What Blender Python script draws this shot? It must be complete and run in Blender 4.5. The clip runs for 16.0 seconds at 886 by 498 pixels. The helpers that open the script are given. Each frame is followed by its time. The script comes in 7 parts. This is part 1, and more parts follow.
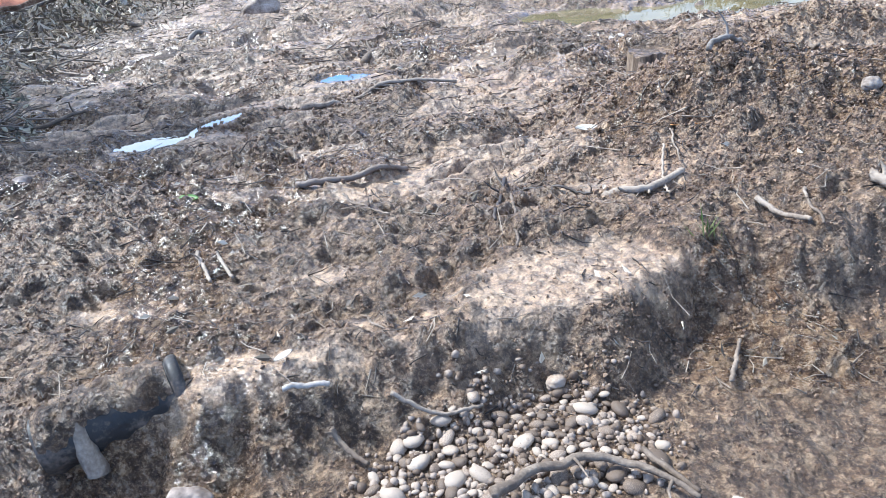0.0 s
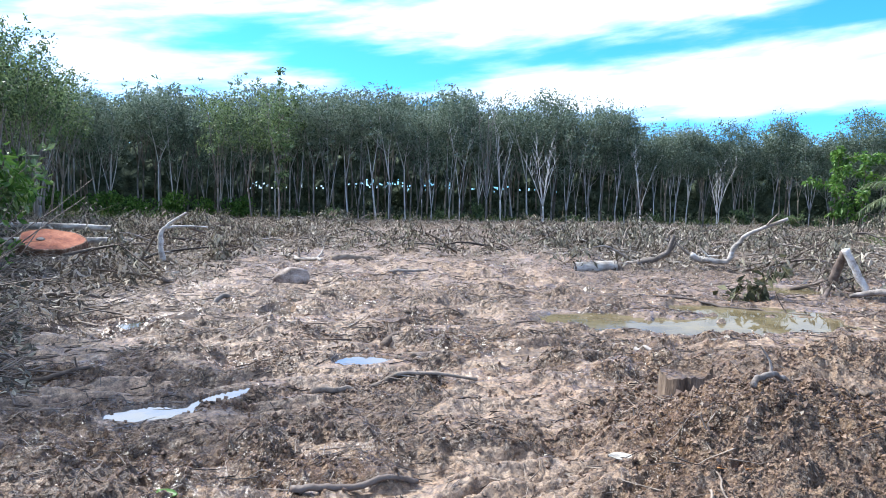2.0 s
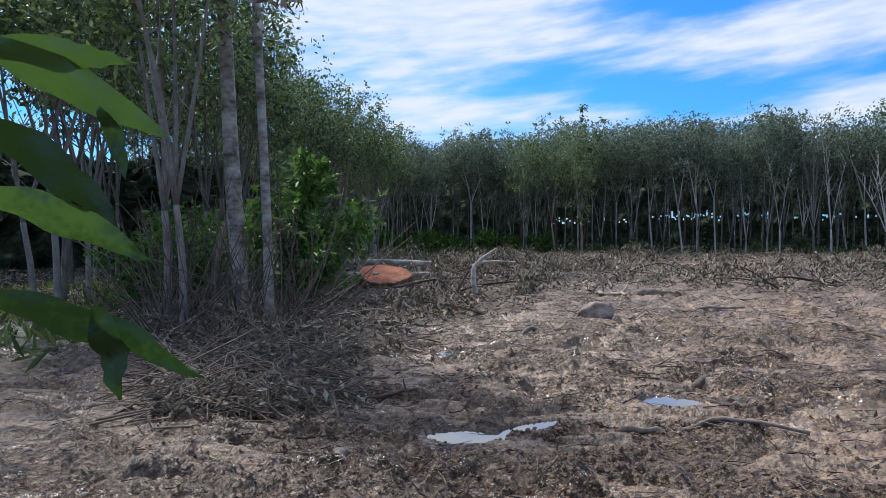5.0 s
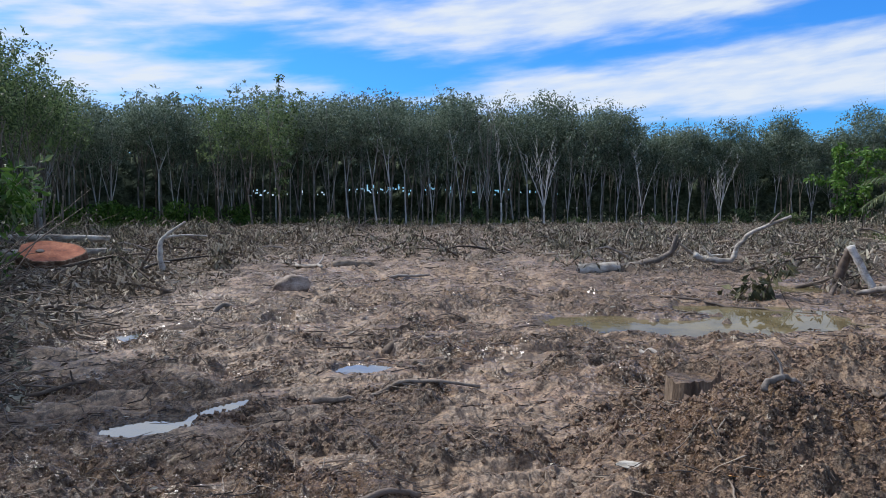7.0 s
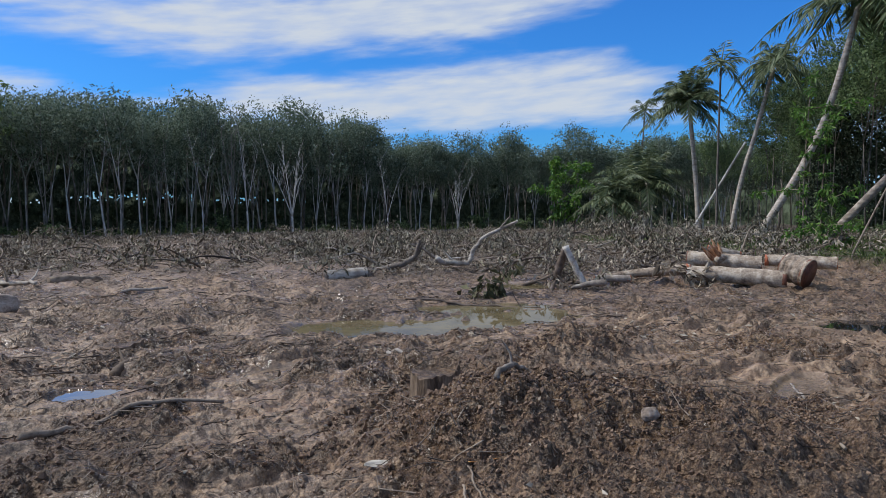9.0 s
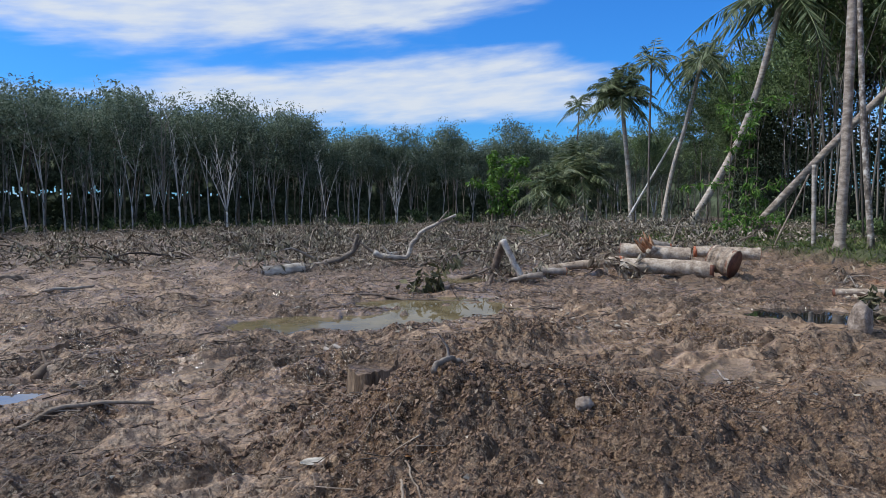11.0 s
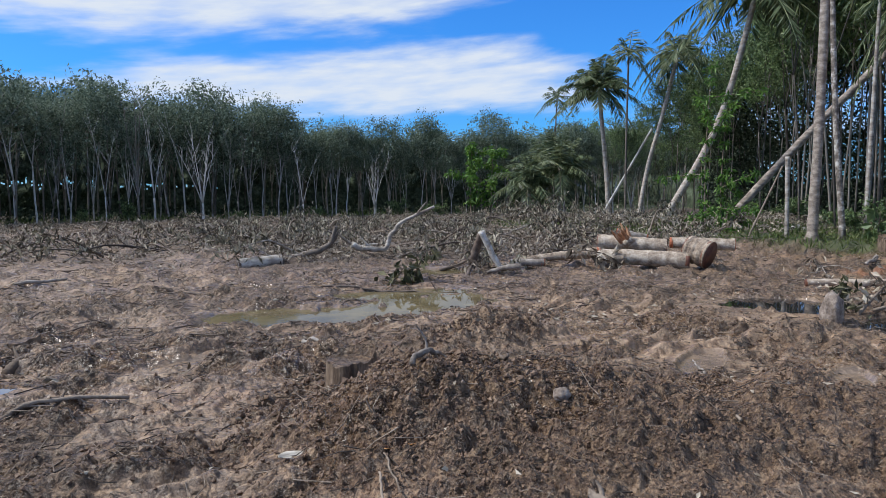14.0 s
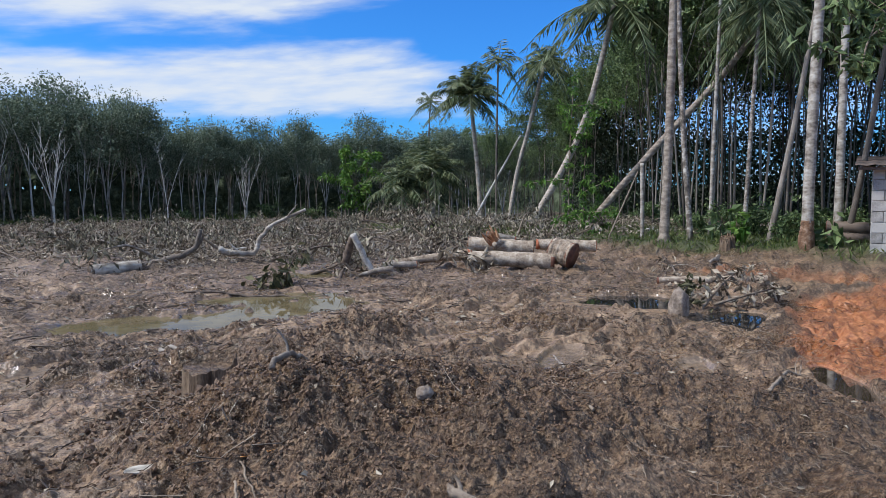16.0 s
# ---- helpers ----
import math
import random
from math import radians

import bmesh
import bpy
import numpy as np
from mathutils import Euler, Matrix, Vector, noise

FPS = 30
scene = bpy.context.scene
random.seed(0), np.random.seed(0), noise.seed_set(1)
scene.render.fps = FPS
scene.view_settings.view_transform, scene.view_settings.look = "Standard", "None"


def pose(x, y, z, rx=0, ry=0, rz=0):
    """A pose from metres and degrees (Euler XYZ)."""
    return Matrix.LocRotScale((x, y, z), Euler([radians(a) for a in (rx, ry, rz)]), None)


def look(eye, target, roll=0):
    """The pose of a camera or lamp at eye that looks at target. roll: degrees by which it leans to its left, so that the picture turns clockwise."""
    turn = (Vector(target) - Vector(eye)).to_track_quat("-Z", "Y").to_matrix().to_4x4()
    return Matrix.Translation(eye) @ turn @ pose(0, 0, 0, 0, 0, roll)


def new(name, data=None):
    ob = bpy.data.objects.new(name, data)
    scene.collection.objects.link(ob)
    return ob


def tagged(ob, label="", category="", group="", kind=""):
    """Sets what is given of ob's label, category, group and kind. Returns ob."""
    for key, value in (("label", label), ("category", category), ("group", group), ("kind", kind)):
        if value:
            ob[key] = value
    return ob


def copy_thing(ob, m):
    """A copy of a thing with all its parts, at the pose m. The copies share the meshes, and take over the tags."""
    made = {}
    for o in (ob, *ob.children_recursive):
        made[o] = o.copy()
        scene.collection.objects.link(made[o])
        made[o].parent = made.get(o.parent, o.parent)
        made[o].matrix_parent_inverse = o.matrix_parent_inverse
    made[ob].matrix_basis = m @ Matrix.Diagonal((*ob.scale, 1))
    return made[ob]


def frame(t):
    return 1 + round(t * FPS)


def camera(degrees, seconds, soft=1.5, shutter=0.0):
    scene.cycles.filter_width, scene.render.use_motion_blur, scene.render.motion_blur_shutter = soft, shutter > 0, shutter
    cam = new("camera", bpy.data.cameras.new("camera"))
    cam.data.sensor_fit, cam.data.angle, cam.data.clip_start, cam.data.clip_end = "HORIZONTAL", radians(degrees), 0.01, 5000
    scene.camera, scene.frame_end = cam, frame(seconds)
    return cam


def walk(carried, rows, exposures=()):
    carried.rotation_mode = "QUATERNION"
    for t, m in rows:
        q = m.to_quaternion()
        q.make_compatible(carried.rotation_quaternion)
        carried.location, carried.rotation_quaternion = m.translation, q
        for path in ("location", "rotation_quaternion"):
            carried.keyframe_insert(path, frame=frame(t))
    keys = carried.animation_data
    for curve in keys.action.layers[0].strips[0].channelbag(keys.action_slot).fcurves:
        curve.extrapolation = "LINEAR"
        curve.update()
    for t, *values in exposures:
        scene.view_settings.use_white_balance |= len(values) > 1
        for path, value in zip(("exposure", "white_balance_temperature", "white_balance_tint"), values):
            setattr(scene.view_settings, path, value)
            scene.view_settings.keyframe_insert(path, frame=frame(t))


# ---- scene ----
cam = camera(64.3, 16.0, 0.65)
PATH = [
    (0, (0.107, -0.384, 1.354), (0.114, 1.408, 0.466), -5.3),
    (0.5, (0.105, -0.192, 1.376), (0.137, 1.680, 0.671), -2.4),
    (1, (0.135, -0.093, 1.414), (0.152, 1.843, 0.914), -0.6),
    (1.5, (0.077, -0.041, 1.451), (0.102, 1.933, 1.130), 0.8),
    (2, (0.048, -0.046, 1.448), (0.060, 1.948, 1.293), 1.0),
    (2.5, (0.017, -0.054, 1.448), (-0.055, 1.938, 1.293), 0.1),
    (3, (0.011, -0.064, 1.467), (-0.064, 1.934, 1.496), -0.2),
    (3.5, (0.002, -0.056, 1.462), (-0.132, 1.940, 1.477), -0.3),
    (4, (0.002, -0.070, 1.458), (-0.430, 1.883, 1.450), -0.6),
    (4.2, (0.007, -0.081, 1.455), (-0.511, 1.851, 1.437), -0.7),
    (4.6, (0.013, -0.065, 1.451), (-0.670, 1.815, 1.415), -0.6),
    (5.2, (0.021, -0.040, 1.447), (-0.810, 1.779, 1.379), -0.6),
    (5.8, (0.029, -0.010, 1.442), (-0.670, 1.863, 1.339), -0.6),
    (6.3, (0.035, 0.022, 1.437), (-0.382, 1.973, 1.304), -0.4),
    (6.5, (0.048, 0.026, 1.443), (-0.253, 1.999, 1.305), -0.2),
    (7, (0.066, 0.050, 1.450), (0.072, 2.045, 1.306), -0.1),
    (7.5, (0.076, 0.080, 1.443), (0.333, 2.059, 1.302), 0.0),
    (8, (0.082, 0.107, 1.435), (0.555, 2.046, 1.303), 0.1),
    (8.5, (0.094, 0.109, 1.430), (0.719, 2.005, 1.305), 0.0),
    (9, (0.111, 0.098, 1.417), (0.804, 1.969, 1.295), -0.2),
    (11.3, (0.133, 0.103, 1.414), (0.992, 1.903, 1.273), -0.5),
    (11.5, (0.134, 0.103, 1.412), (0.995, 1.902, 1.270), -0.6),
    (12, (0.138, 0.101, 1.405), (1.005, 1.897, 1.258), -0.6),
    (12.5, (0.125, 0.097, 1.407), (0.988, 1.894, 1.252), -0.5),
    (13, (0.116, 0.097, 1.404), (0.976, 1.896, 1.245), -0.5),
    (13.5, (0.125, 0.104, 1.408), (0.995, 1.897, 1.245), -0.4),
    (14, (0.136, 0.105, 1.419), (1.041, 1.881, 1.255), -0.4),
    (14.5, (0.159, 0.112, 1.423), (1.150, 1.842, 1.262), -0.3),
    (15, (0.183, 0.104, 1.408), (1.302, 1.754, 1.253), -0.1),
    (15.5, (0.195, 0.094, 1.400), (1.341, 1.725, 1.247), -0.2),
    (16, (0.212, 0.077, 1.394), (1.413, 1.669, 1.240), -0.1),
]
EXPOSURES = [(0.0, 1.43, 5700, 5), (1.0, 1.45, 5700, 5), (1.6, 1.35, 5900, 7), (2.6, 0.9, 6150, 10), (3.4, 0.45, 6280, 10), (4.2, 0.27, 6280, 10), (7.0, 0.15, 6280, 10), (8.0, -0.12, 6280, 10), (9.2, -0.18, 6280, 10), (11.3, 0.03, 6280, 10), (16.0, 0.1, 6280, 10)]
walk(cam, [(t, look(eye, target, roll)) for t, eye, target, roll in PATH], EXPOSURES)

# ---- world and sun ----
def math_node(nt, op, a, b=None, clamp=False):
    n = nt.nodes.new("ShaderNodeMath")
    n.operation, n.use_clamp = op, clamp
    for i, v in enumerate((a, b)):
        if v is None:
            continue
        if isinstance(v, (int, float)):
            n.inputs[i].default_value = v
        else:
            nt.links.new(v, n.inputs[i])
    return n.outputs[0]


def build_world():
    world = bpy.data.worlds.new("sky")
    scene.world = world
    world.use_nodes = True
    nt = world.node_tree
    nt.nodes.clear()
    L = nt.links.new
    out, bg = nt.nodes.new("ShaderNodeOutputWorld"), nt.nodes.new("ShaderNodeBackground")
    sky = nt.nodes.new("ShaderNodeTexSky")
    sky.sky_type, sky.sun_disc = "NISHITA", False
    sky.sun_elevation, sky.sun_rotation = radians(48), radians(-64)
    sky.air_density, sky.dust_density, sky.ozone_density = 1.1, 0.6, 3.0
    co = nt.nodes.new("ShaderNodeTexCoord")
    sep = nt.nodes.new("ShaderNodeSeparateXYZ")
    L(co.outputs["Generated"], sep.inputs[0])
    x, y, z = sep.outputs
    az = math_node(nt, "MULTIPLY", math_node(nt, "ARCTAN2", x, y), 57.2958)
    el = math_node(nt, "MULTIPLY", math_node(nt, "ARCSINE", z), 57.2958)
    # streaked cirrus: noise drawn out along the horizon and slightly tilted
    comb = nt.nodes.new("ShaderNodeCombineXYZ")
    L(math_node(nt, "MULTIPLY", az, 0.035), comb.inputs[0])
    L(math_node(nt, "ADD", math_node(nt, "MULTIPLY", el, 0.17), math_node(nt, "MULTIPLY", az, -0.014)), comb.inputs[1])
    no = nt.nodes.new("ShaderNodeTexNoise")
    L(comb.outputs[0], no.inputs["Vector"])
    no.inputs["Scale"].default_value, no.inputs["Detail"].default_value, no.inputs["Roughness"].default_value = 1.9, 7, 0.52
    no.inputs["Distortion"].default_value = 0.5
    fine = nt.nodes.new("ShaderNodeTexNoise")
    L(comb.outputs[0], fine.inputs["Vector"])
    fine.inputs["Scale"].default_value, fine.inputs["Detail"].default_value = 7.0, 6

    def blob(a0, e0, ra, re, tilt, power):
        """A soft bank of cloud about a heading and a height, in degrees."""
        da = math_node(nt, "SUBTRACT", az, a0)
        de = math_node(nt, "SUBTRACT", math_node(nt, "SUBTRACT", el, e0), math_node(nt, "MULTIPLY", da, tilt))
        q = math_node(nt, "ADD", math_node(nt, "POWER", math_node(nt, "ABSOLUTE", math_node(nt, "DIVIDE", da, ra)), 2.0),
                      math_node(nt, "POWER", math_node(nt, "ABSOLUTE", math_node(nt, "DIVIDE", de, re)), 2.0))
        g = math_node(nt, "EXPONENT", math_node(nt, "MULTIPLY", q, -1.0))
        return math_node(nt, "MULTIPLY", g, power)

    total = math_node(nt, "MULTIPLY", math_node(nt, "SUBTRACT", no.outputs[0], 0.5), 2.2)
    total = math_node(nt, "ADD", total, math_node(nt, "MULTIPLY", math_node(nt, "SUBTRACT", fine.outputs[0], 0.5), 0.8))
    for spec in CLOUDS:
        total = math_node(nt, "ADD", total, blob(*spec))
    # unseen cloud cover added overhead to whiten the light on the ground
    high = nt.nodes.new("ShaderNodeMapRange")
    high.inputs["From Min"].default_value, high.inputs["From Max"].default_value, high.inputs["To Max"].default_value = 27, 42, 0.38
    L(el, high.inputs["Value"])
    total = math_node(nt, "ADD", total, high.outputs[0])
    ramp = nt.nodes.new("ShaderNodeMapRange")
    ramp.interpolation_type = "SMOOTHSTEP"
    ramp.inputs["From Min"].default_value, ramp.inputs["From Max"].default_value = -0.46, 0.78
    L(total, ramp.inputs["Value"])
    thin = nt.nodes.new("ShaderNodeMapRange")
    thin.inputs["From Min"].default_value, thin.inputs["From Max"].default_value = 0.35, 0.62
    thin.inputs["To Min"].default_value, thin.inputs["To Max"].default_value = 0.72, 0.98
    L(fine.outputs[0], thin.inputs["Value"])
    scaled = nt.nodes.new("ShaderNodeMix")
    scaled.data_type, scaled.blend_type = "RGBA", "MULTIPLY"
    scaled.inputs[0].default_value = 1.0
    L(sky.outputs[0], scaled.inputs[6])
    scaled.inputs[7].default_value = SKY_TINT
    mix = nt.nodes.new("ShaderNodeMix")
    mix.data_type = "RGBA"
    L(math_node(nt, "MULTIPLY", ramp.outputs[0], thin.outputs[0]), mix.inputs[0])
    L(scaled.outputs[2], mix.inputs[6])
    mix.inputs[7].default_value = CLOUD_WHITE
    L(mix.outputs[2], bg.inputs[0])
    bg.inputs[1].default_value = 0.1
    L(bg.outputs[0], out.inputs[0])
    lamp = bpy.data.lights.new("sun", "SUN")
    lamp.energy, lamp.angle, lamp.color = 4.3, radians(7), (1.0, 0.95, 0.89)
    sun = new("sun", lamp)
    a, e = radians(-64), radians(48)
    way = Vector((math.sin(a) * math.cos(e), math.cos(a) * math.cos(e), math.sin(e)))
    sun.matrix_world = look(way * 60, (0, 0, 0))


SKY_TINT = (0.27, 0.84, 1.62, 1)
CLOUD_WHITE = (7.0, 7.5, 8.15, 1)
# heading, height, half width, half height (degrees), tilt, strength
CLOUDS = [
    (20, 8.3, 16, 2.0, 0.03, 0.95),
    (8, 8.2, 5, 1.5, 0.1, 0.7),
    (33, 9.6, 6, 1.6, 0.1, 0.5),
    (31, 5.4, 7, 0.9, 0.0, -0.8),
    (21, 11.9, 15, 1.0, 0.1, -0.75),
    (41, 12.5, 5, 5, 0.0, -0.8),
    (-3, 9.6, 7, 1.4, -0.08, -0.7),
    (-13, 11.6, 8, 1.5, 0.0, -0.75),
    (-8, 16.6, 6, 1.8, 0.05, -0.6),
    (-22, 9.4, 6, 1.0, 0.0, 0.4),
    (-24, 16.5, 13, 6, 0.0, 0.8),
    (4, 13.8, 14, 1.5, 0.05, 0.75),
    (20, 15.3, 14, 1.8, 0.1, 0.9),
    (45, 18, 10, 7, 0.0, -1.0),
]
build_world()


# ---- materials ----
def material(name, colours, scale=4.0, rough=(0.6, 0.9), bump=0.3, detail_scale=None, spec=0.4, stretch=None, island=0.0, trans=0.0, metal=0.0, obj_random=0.0):
    """A node material: a ramp of colours over two scales of noise, with relief."""
    m = bpy.data.materials.new(name)
    m.use_nodes = True
    nt = m.node_tree
    L = nt.links.new
    b = nt.nodes["Principled BSDF"]
    co = nt.nodes.new("ShaderNodeTexCoord")
    mp = nt.nodes.new("ShaderNodeMapping")
    L(co.outputs["Object"], mp.inputs[0])
    if stretch:
        mp.inputs["Scale"].default_value = stretch
    n1, n2 = nt.nodes.new("ShaderNodeTexNoise"), nt.nodes.new("ShaderNodeTexNoise")
    for n, s, d in ((n1, scale, 6), (n2, detail_scale or scale * 9, 4)):
        n.inputs["Scale"].default_value, n.inputs["Detail"].default_value = s, d
        L(mp.outputs[0], n.inputs["Vector"])
    f = math_node(nt, "ADD", math_node(nt, "MULTIPLY", n1.outputs[0], 0.65), math_node(nt, "MULTIPLY", n2.outputs[0], 0.35))
    if island:
        geo = nt.nodes.new("ShaderNodeNewGeometry")
        f = math_node(nt, "ADD", f, math_node(nt, "MULTIPLY", math_node(nt, "SUBTRACT", geo.outputs["Random Per Island"], 0.5), island))
    if obj_random:
        oi = nt.nodes.new("ShaderNodeObjectInfo")
        f = math_node(nt, "ADD", f, math_node(nt, "MULTIPLY", math_node(nt, "SUBTRACT", oi.outputs["Random"], 0.5), obj_random))
    ramp = nt.nodes.new("ShaderNodeValToRGB")
    els = ramp.color_ramp.elements
    n = len(colours)
    for i, c in enumerate(colours):
        p = 0.37 + 0.26 * i / max(1, n - 1)
        e = els[i] if i < 2 else els.new(p)
        e.position, e.color = p, (*c, 1)
    L(f, ramp.inputs[0])
    L(ramp.outputs[0], b.inputs["Base Color"])
    rr = nt.nodes.new("ShaderNodeMapRange")
    rr.inputs["From Min"].default_value, rr.inputs["From Max"].default_value = 0.3, 0.7
    rr.inputs["To Min"].default_value, rr.inputs["To Max"].default_value = rough
    L(n2.outputs[0], rr.inputs["Value"])
    L(rr.outputs[0], b.inputs["Roughness"])
    b.inputs["Specular IOR Level"].default_value = spec
    b.inputs["Metallic"].default_value = metal
    if bump:
        bn = nt.nodes.new("ShaderNodeBump")
        bn.inputs["Strength"].default_value, bn.inputs["Distance"].default_value = bump, 0.02
        L(f, bn.inputs["Height"])
        L(bn.outputs[0], b.inputs["Normal"])
    if trans:
        tr = nt.nodes.new("ShaderNodeBsdfTranslucent")
        ms = nt.nodes.new("ShaderNodeMixShader")
        ms.inputs[0].default_value = trans
        L(ramp.outputs[0], tr.inputs[0])
        L(b.outputs[0], ms.inputs[1])
        L(tr.outputs[0], ms.inputs[2])
        L(ms.outputs[0], nt.nodes["Material Output"].inputs[0])
    return m


def ground_material():
    m = bpy.data.materials.new("mud")
    m.use_nodes = True
    nt = m.node_tree
    L = nt.links.new
    b = nt.nodes["Principled BSDF"]
    co = nt.nodes.new("ShaderNodeTexCoord")

    def noise_out(scale, detail=6, rough=0.6):
        n = nt.nodes.new("ShaderNodeTexNoise")
        n.inputs["Scale"].default_value, n.inputs["Detail"].default_value, n.inputs["Roughness"].default_value = scale, detail, rough
        L(co.outputs["Object"], n.inputs["Vector"])
        return n.outputs[0]

    def mixed(fac, a, c):
        mx = nt.nodes.new("ShaderNodeMix")
        mx.data_type = "RGBA"
        L(fac, mx.inputs[0])
        for i, v in ((6, a), (7, c)):
            if isinstance(v, tuple):
                mx.inputs[i].default_value = (*v, 1)
            else:
                L(v, mx.inputs[i])
        return mx.outputs[2]

    def ranged(v, lo, hi):
        r = nt.nodes.new("ShaderNodeMapRange")
        r.interpolation_type = "SMOOTHSTEP"
        r.inputs["From Min"].default_value, r.inputs["From Max"].default_value = lo, hi
        L(v, r.inputs["Value"])
        return r.outputs[0]

    def attribute(name):
        a = nt.nodes.new("ShaderNodeAttribute")
        a.attribute_name = name
        return a.outputs["Fac"]

    wide, mid, fine, grit = noise_out(0.55, 5), noise_out(3.2, 8, 0.65), noise_out(26, 8, 0.72), noise_out(95, 6, 0.7)
    lump = noise_out(11, 7, 0.68)
    rust = noise_out(1.1, 7, 0.62)
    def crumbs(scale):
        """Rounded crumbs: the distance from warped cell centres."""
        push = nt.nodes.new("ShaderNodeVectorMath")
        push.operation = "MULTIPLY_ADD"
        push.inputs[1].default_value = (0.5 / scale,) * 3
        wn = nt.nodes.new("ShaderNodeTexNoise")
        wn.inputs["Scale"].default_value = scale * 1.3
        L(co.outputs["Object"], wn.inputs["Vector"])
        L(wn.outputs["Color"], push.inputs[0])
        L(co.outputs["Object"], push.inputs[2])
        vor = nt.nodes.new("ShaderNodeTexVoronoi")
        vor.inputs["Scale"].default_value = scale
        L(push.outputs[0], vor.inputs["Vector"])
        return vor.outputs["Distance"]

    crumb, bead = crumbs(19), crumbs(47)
    col = mixed(ranged(mid, 0.43, 0.57), MUD_DARK, MUD_MID)
    col = mixed(attribute("crust"), col, mixed(ranged(mid, 0.42, 0.58), MUD_PALE, (0.245, 0.17, 0.11)))
    col = mixed(math_node(nt, "MULTIPLY", ranged(wide, 0.52, 0.64), 0.35), col, MUD_PALE)
    col = mixed(math_node(nt, "MULTIPLY", ranged(rust, 0.5, 0.62), 0.4), col, (0.3, 0.17, 0.1))
    col = mixed(math_node(nt, "MULTIPLY", attribute("turned"), 0.72), col, mixed(ranged(fine, 0.42, 0.58), (0.06, 0.035, 0.02), (0.21, 0.13, 0.075)))
    col = mixed(math_node(nt, "MULTIPLY", ranged(fine, 0.53, 0.57), 0.62), col, MUD_DRY)
    # lows of the bump noises, fine and grit, painted dark as shaded creases
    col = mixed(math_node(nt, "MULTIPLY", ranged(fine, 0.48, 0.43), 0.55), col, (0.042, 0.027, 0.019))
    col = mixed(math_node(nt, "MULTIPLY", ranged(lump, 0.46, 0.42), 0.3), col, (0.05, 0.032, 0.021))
    # gaps between crumbs darkened: crevice shade put into the colour
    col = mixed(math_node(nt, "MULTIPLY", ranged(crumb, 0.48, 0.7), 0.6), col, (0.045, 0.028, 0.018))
    col = mixed(math_node(nt, "MULTIPLY", attribute("track"), 0.65), col, mixed(ranged(lump, 0.44, 0.56), (0.2, 0.122, 0.068), (0.42, 0.3, 0.19)))
    col = mixed(math_node(nt, "MULTIPLY", ranged(lump, 0.54, 0.58), 0.35), col, MUD_DRY)
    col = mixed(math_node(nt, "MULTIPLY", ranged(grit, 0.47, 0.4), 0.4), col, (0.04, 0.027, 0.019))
    col = mixed(math_node(nt, "MULTIPLY", ranged(grit, 0.54, 0.6), 0.4), col, MUD_DRY)
    col = mixed(attribute("silt"), col, SILT)
    col = mixed(attribute("litter"), col, mixed(ranged(fine, 0.42, 0.6), (0.068, 0.048, 0.034), (0.205, 0.155, 0.112)))
    col = mixed(attribute("laterite"), col, mixed(ranged(fine, 0.38, 0.62), mixed(ranged(mid, 0.42, 0.58), (0.16, 0.047, 0.017), (0.31, 0.097, 0.033)), (0.46, 0.2, 0.082)))
    col = mixed(attribute("green"), col, mixed(ranged(mid, 0.35, 0.65), (0.03, 0.045, 0.015), (0.08, 0.095, 0.035)))
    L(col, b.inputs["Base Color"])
    wet = math_node(nt, "MAXIMUM", attribute("wet"), math_node(nt, "MULTIPLY", ranged(wide, 0.42, 0.25), 0.6))
    rough = math_node(nt, "SUBTRACT", math_node(nt, "ADD", math_node(nt, "ADD", 0.26, math_node(nt, "MULTIPLY", attribute("litter"), 0.35)), math_node(nt, "MULTIPLY", fine, 0.42)), math_node(nt, "MULTIPLY", wet, 0.42))
    L(math_node(nt, "MAXIMUM", rough, 0.14), b.inputs["Roughness"])
    b.inputs["Specular IOR Level"].default_value = 0.6
    bn = nt.nodes.new("ShaderNodeBump")
    bn.inputs["Strength"].default_value, bn.inputs["Distance"].default_value = 1.0, 0.04
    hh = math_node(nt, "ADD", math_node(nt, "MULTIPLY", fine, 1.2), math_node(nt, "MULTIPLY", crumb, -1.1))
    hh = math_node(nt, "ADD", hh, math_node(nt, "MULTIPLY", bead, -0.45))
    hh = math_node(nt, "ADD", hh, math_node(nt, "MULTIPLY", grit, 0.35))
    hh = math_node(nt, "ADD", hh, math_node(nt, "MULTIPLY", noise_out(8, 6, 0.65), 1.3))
    L(hh, bn.inputs["Height"])
    L(math_node(nt, "SUBTRACT", math_node(nt, "SUBTRACT", 1.0, math_node(nt, "MULTIPLY", attribute("crust"), 0.55)), math_node(nt, "MULTIPLY", attribute("silt"), 0.9), True), bn.inputs["Strength"])
    L(bn.outputs[0], b.inputs["Normal"])
    return m


MUD_DARK, MUD_MID, MUD_PALE, MUD_DRY, SILT = (0.102, 0.06, 0.034), (0.19, 0.115, 0.066), (0.265, 0.172, 0.102), (0.42, 0.295, 0.182), (0.185, 0.15, 0.118)
MUD = ground_material()
BARK_PALE = material("pale_bark", [(0.14, 0.13, 0.115), (0.37, 0.355, 0.325), (0.56, 0.55, 0.52)], 5, (0.7, 0.95), 0.5, stretch=(1, 1, 0.35), obj_random=0.35)
BARK_BLOTCH = material("blotched_bark", [(0.07, 0.06, 0.05), (0.2, 0.17, 0.14), (0.55, 0.53, 0.48)], 7, (0.7, 0.95), 0.5, detail_scale=22)
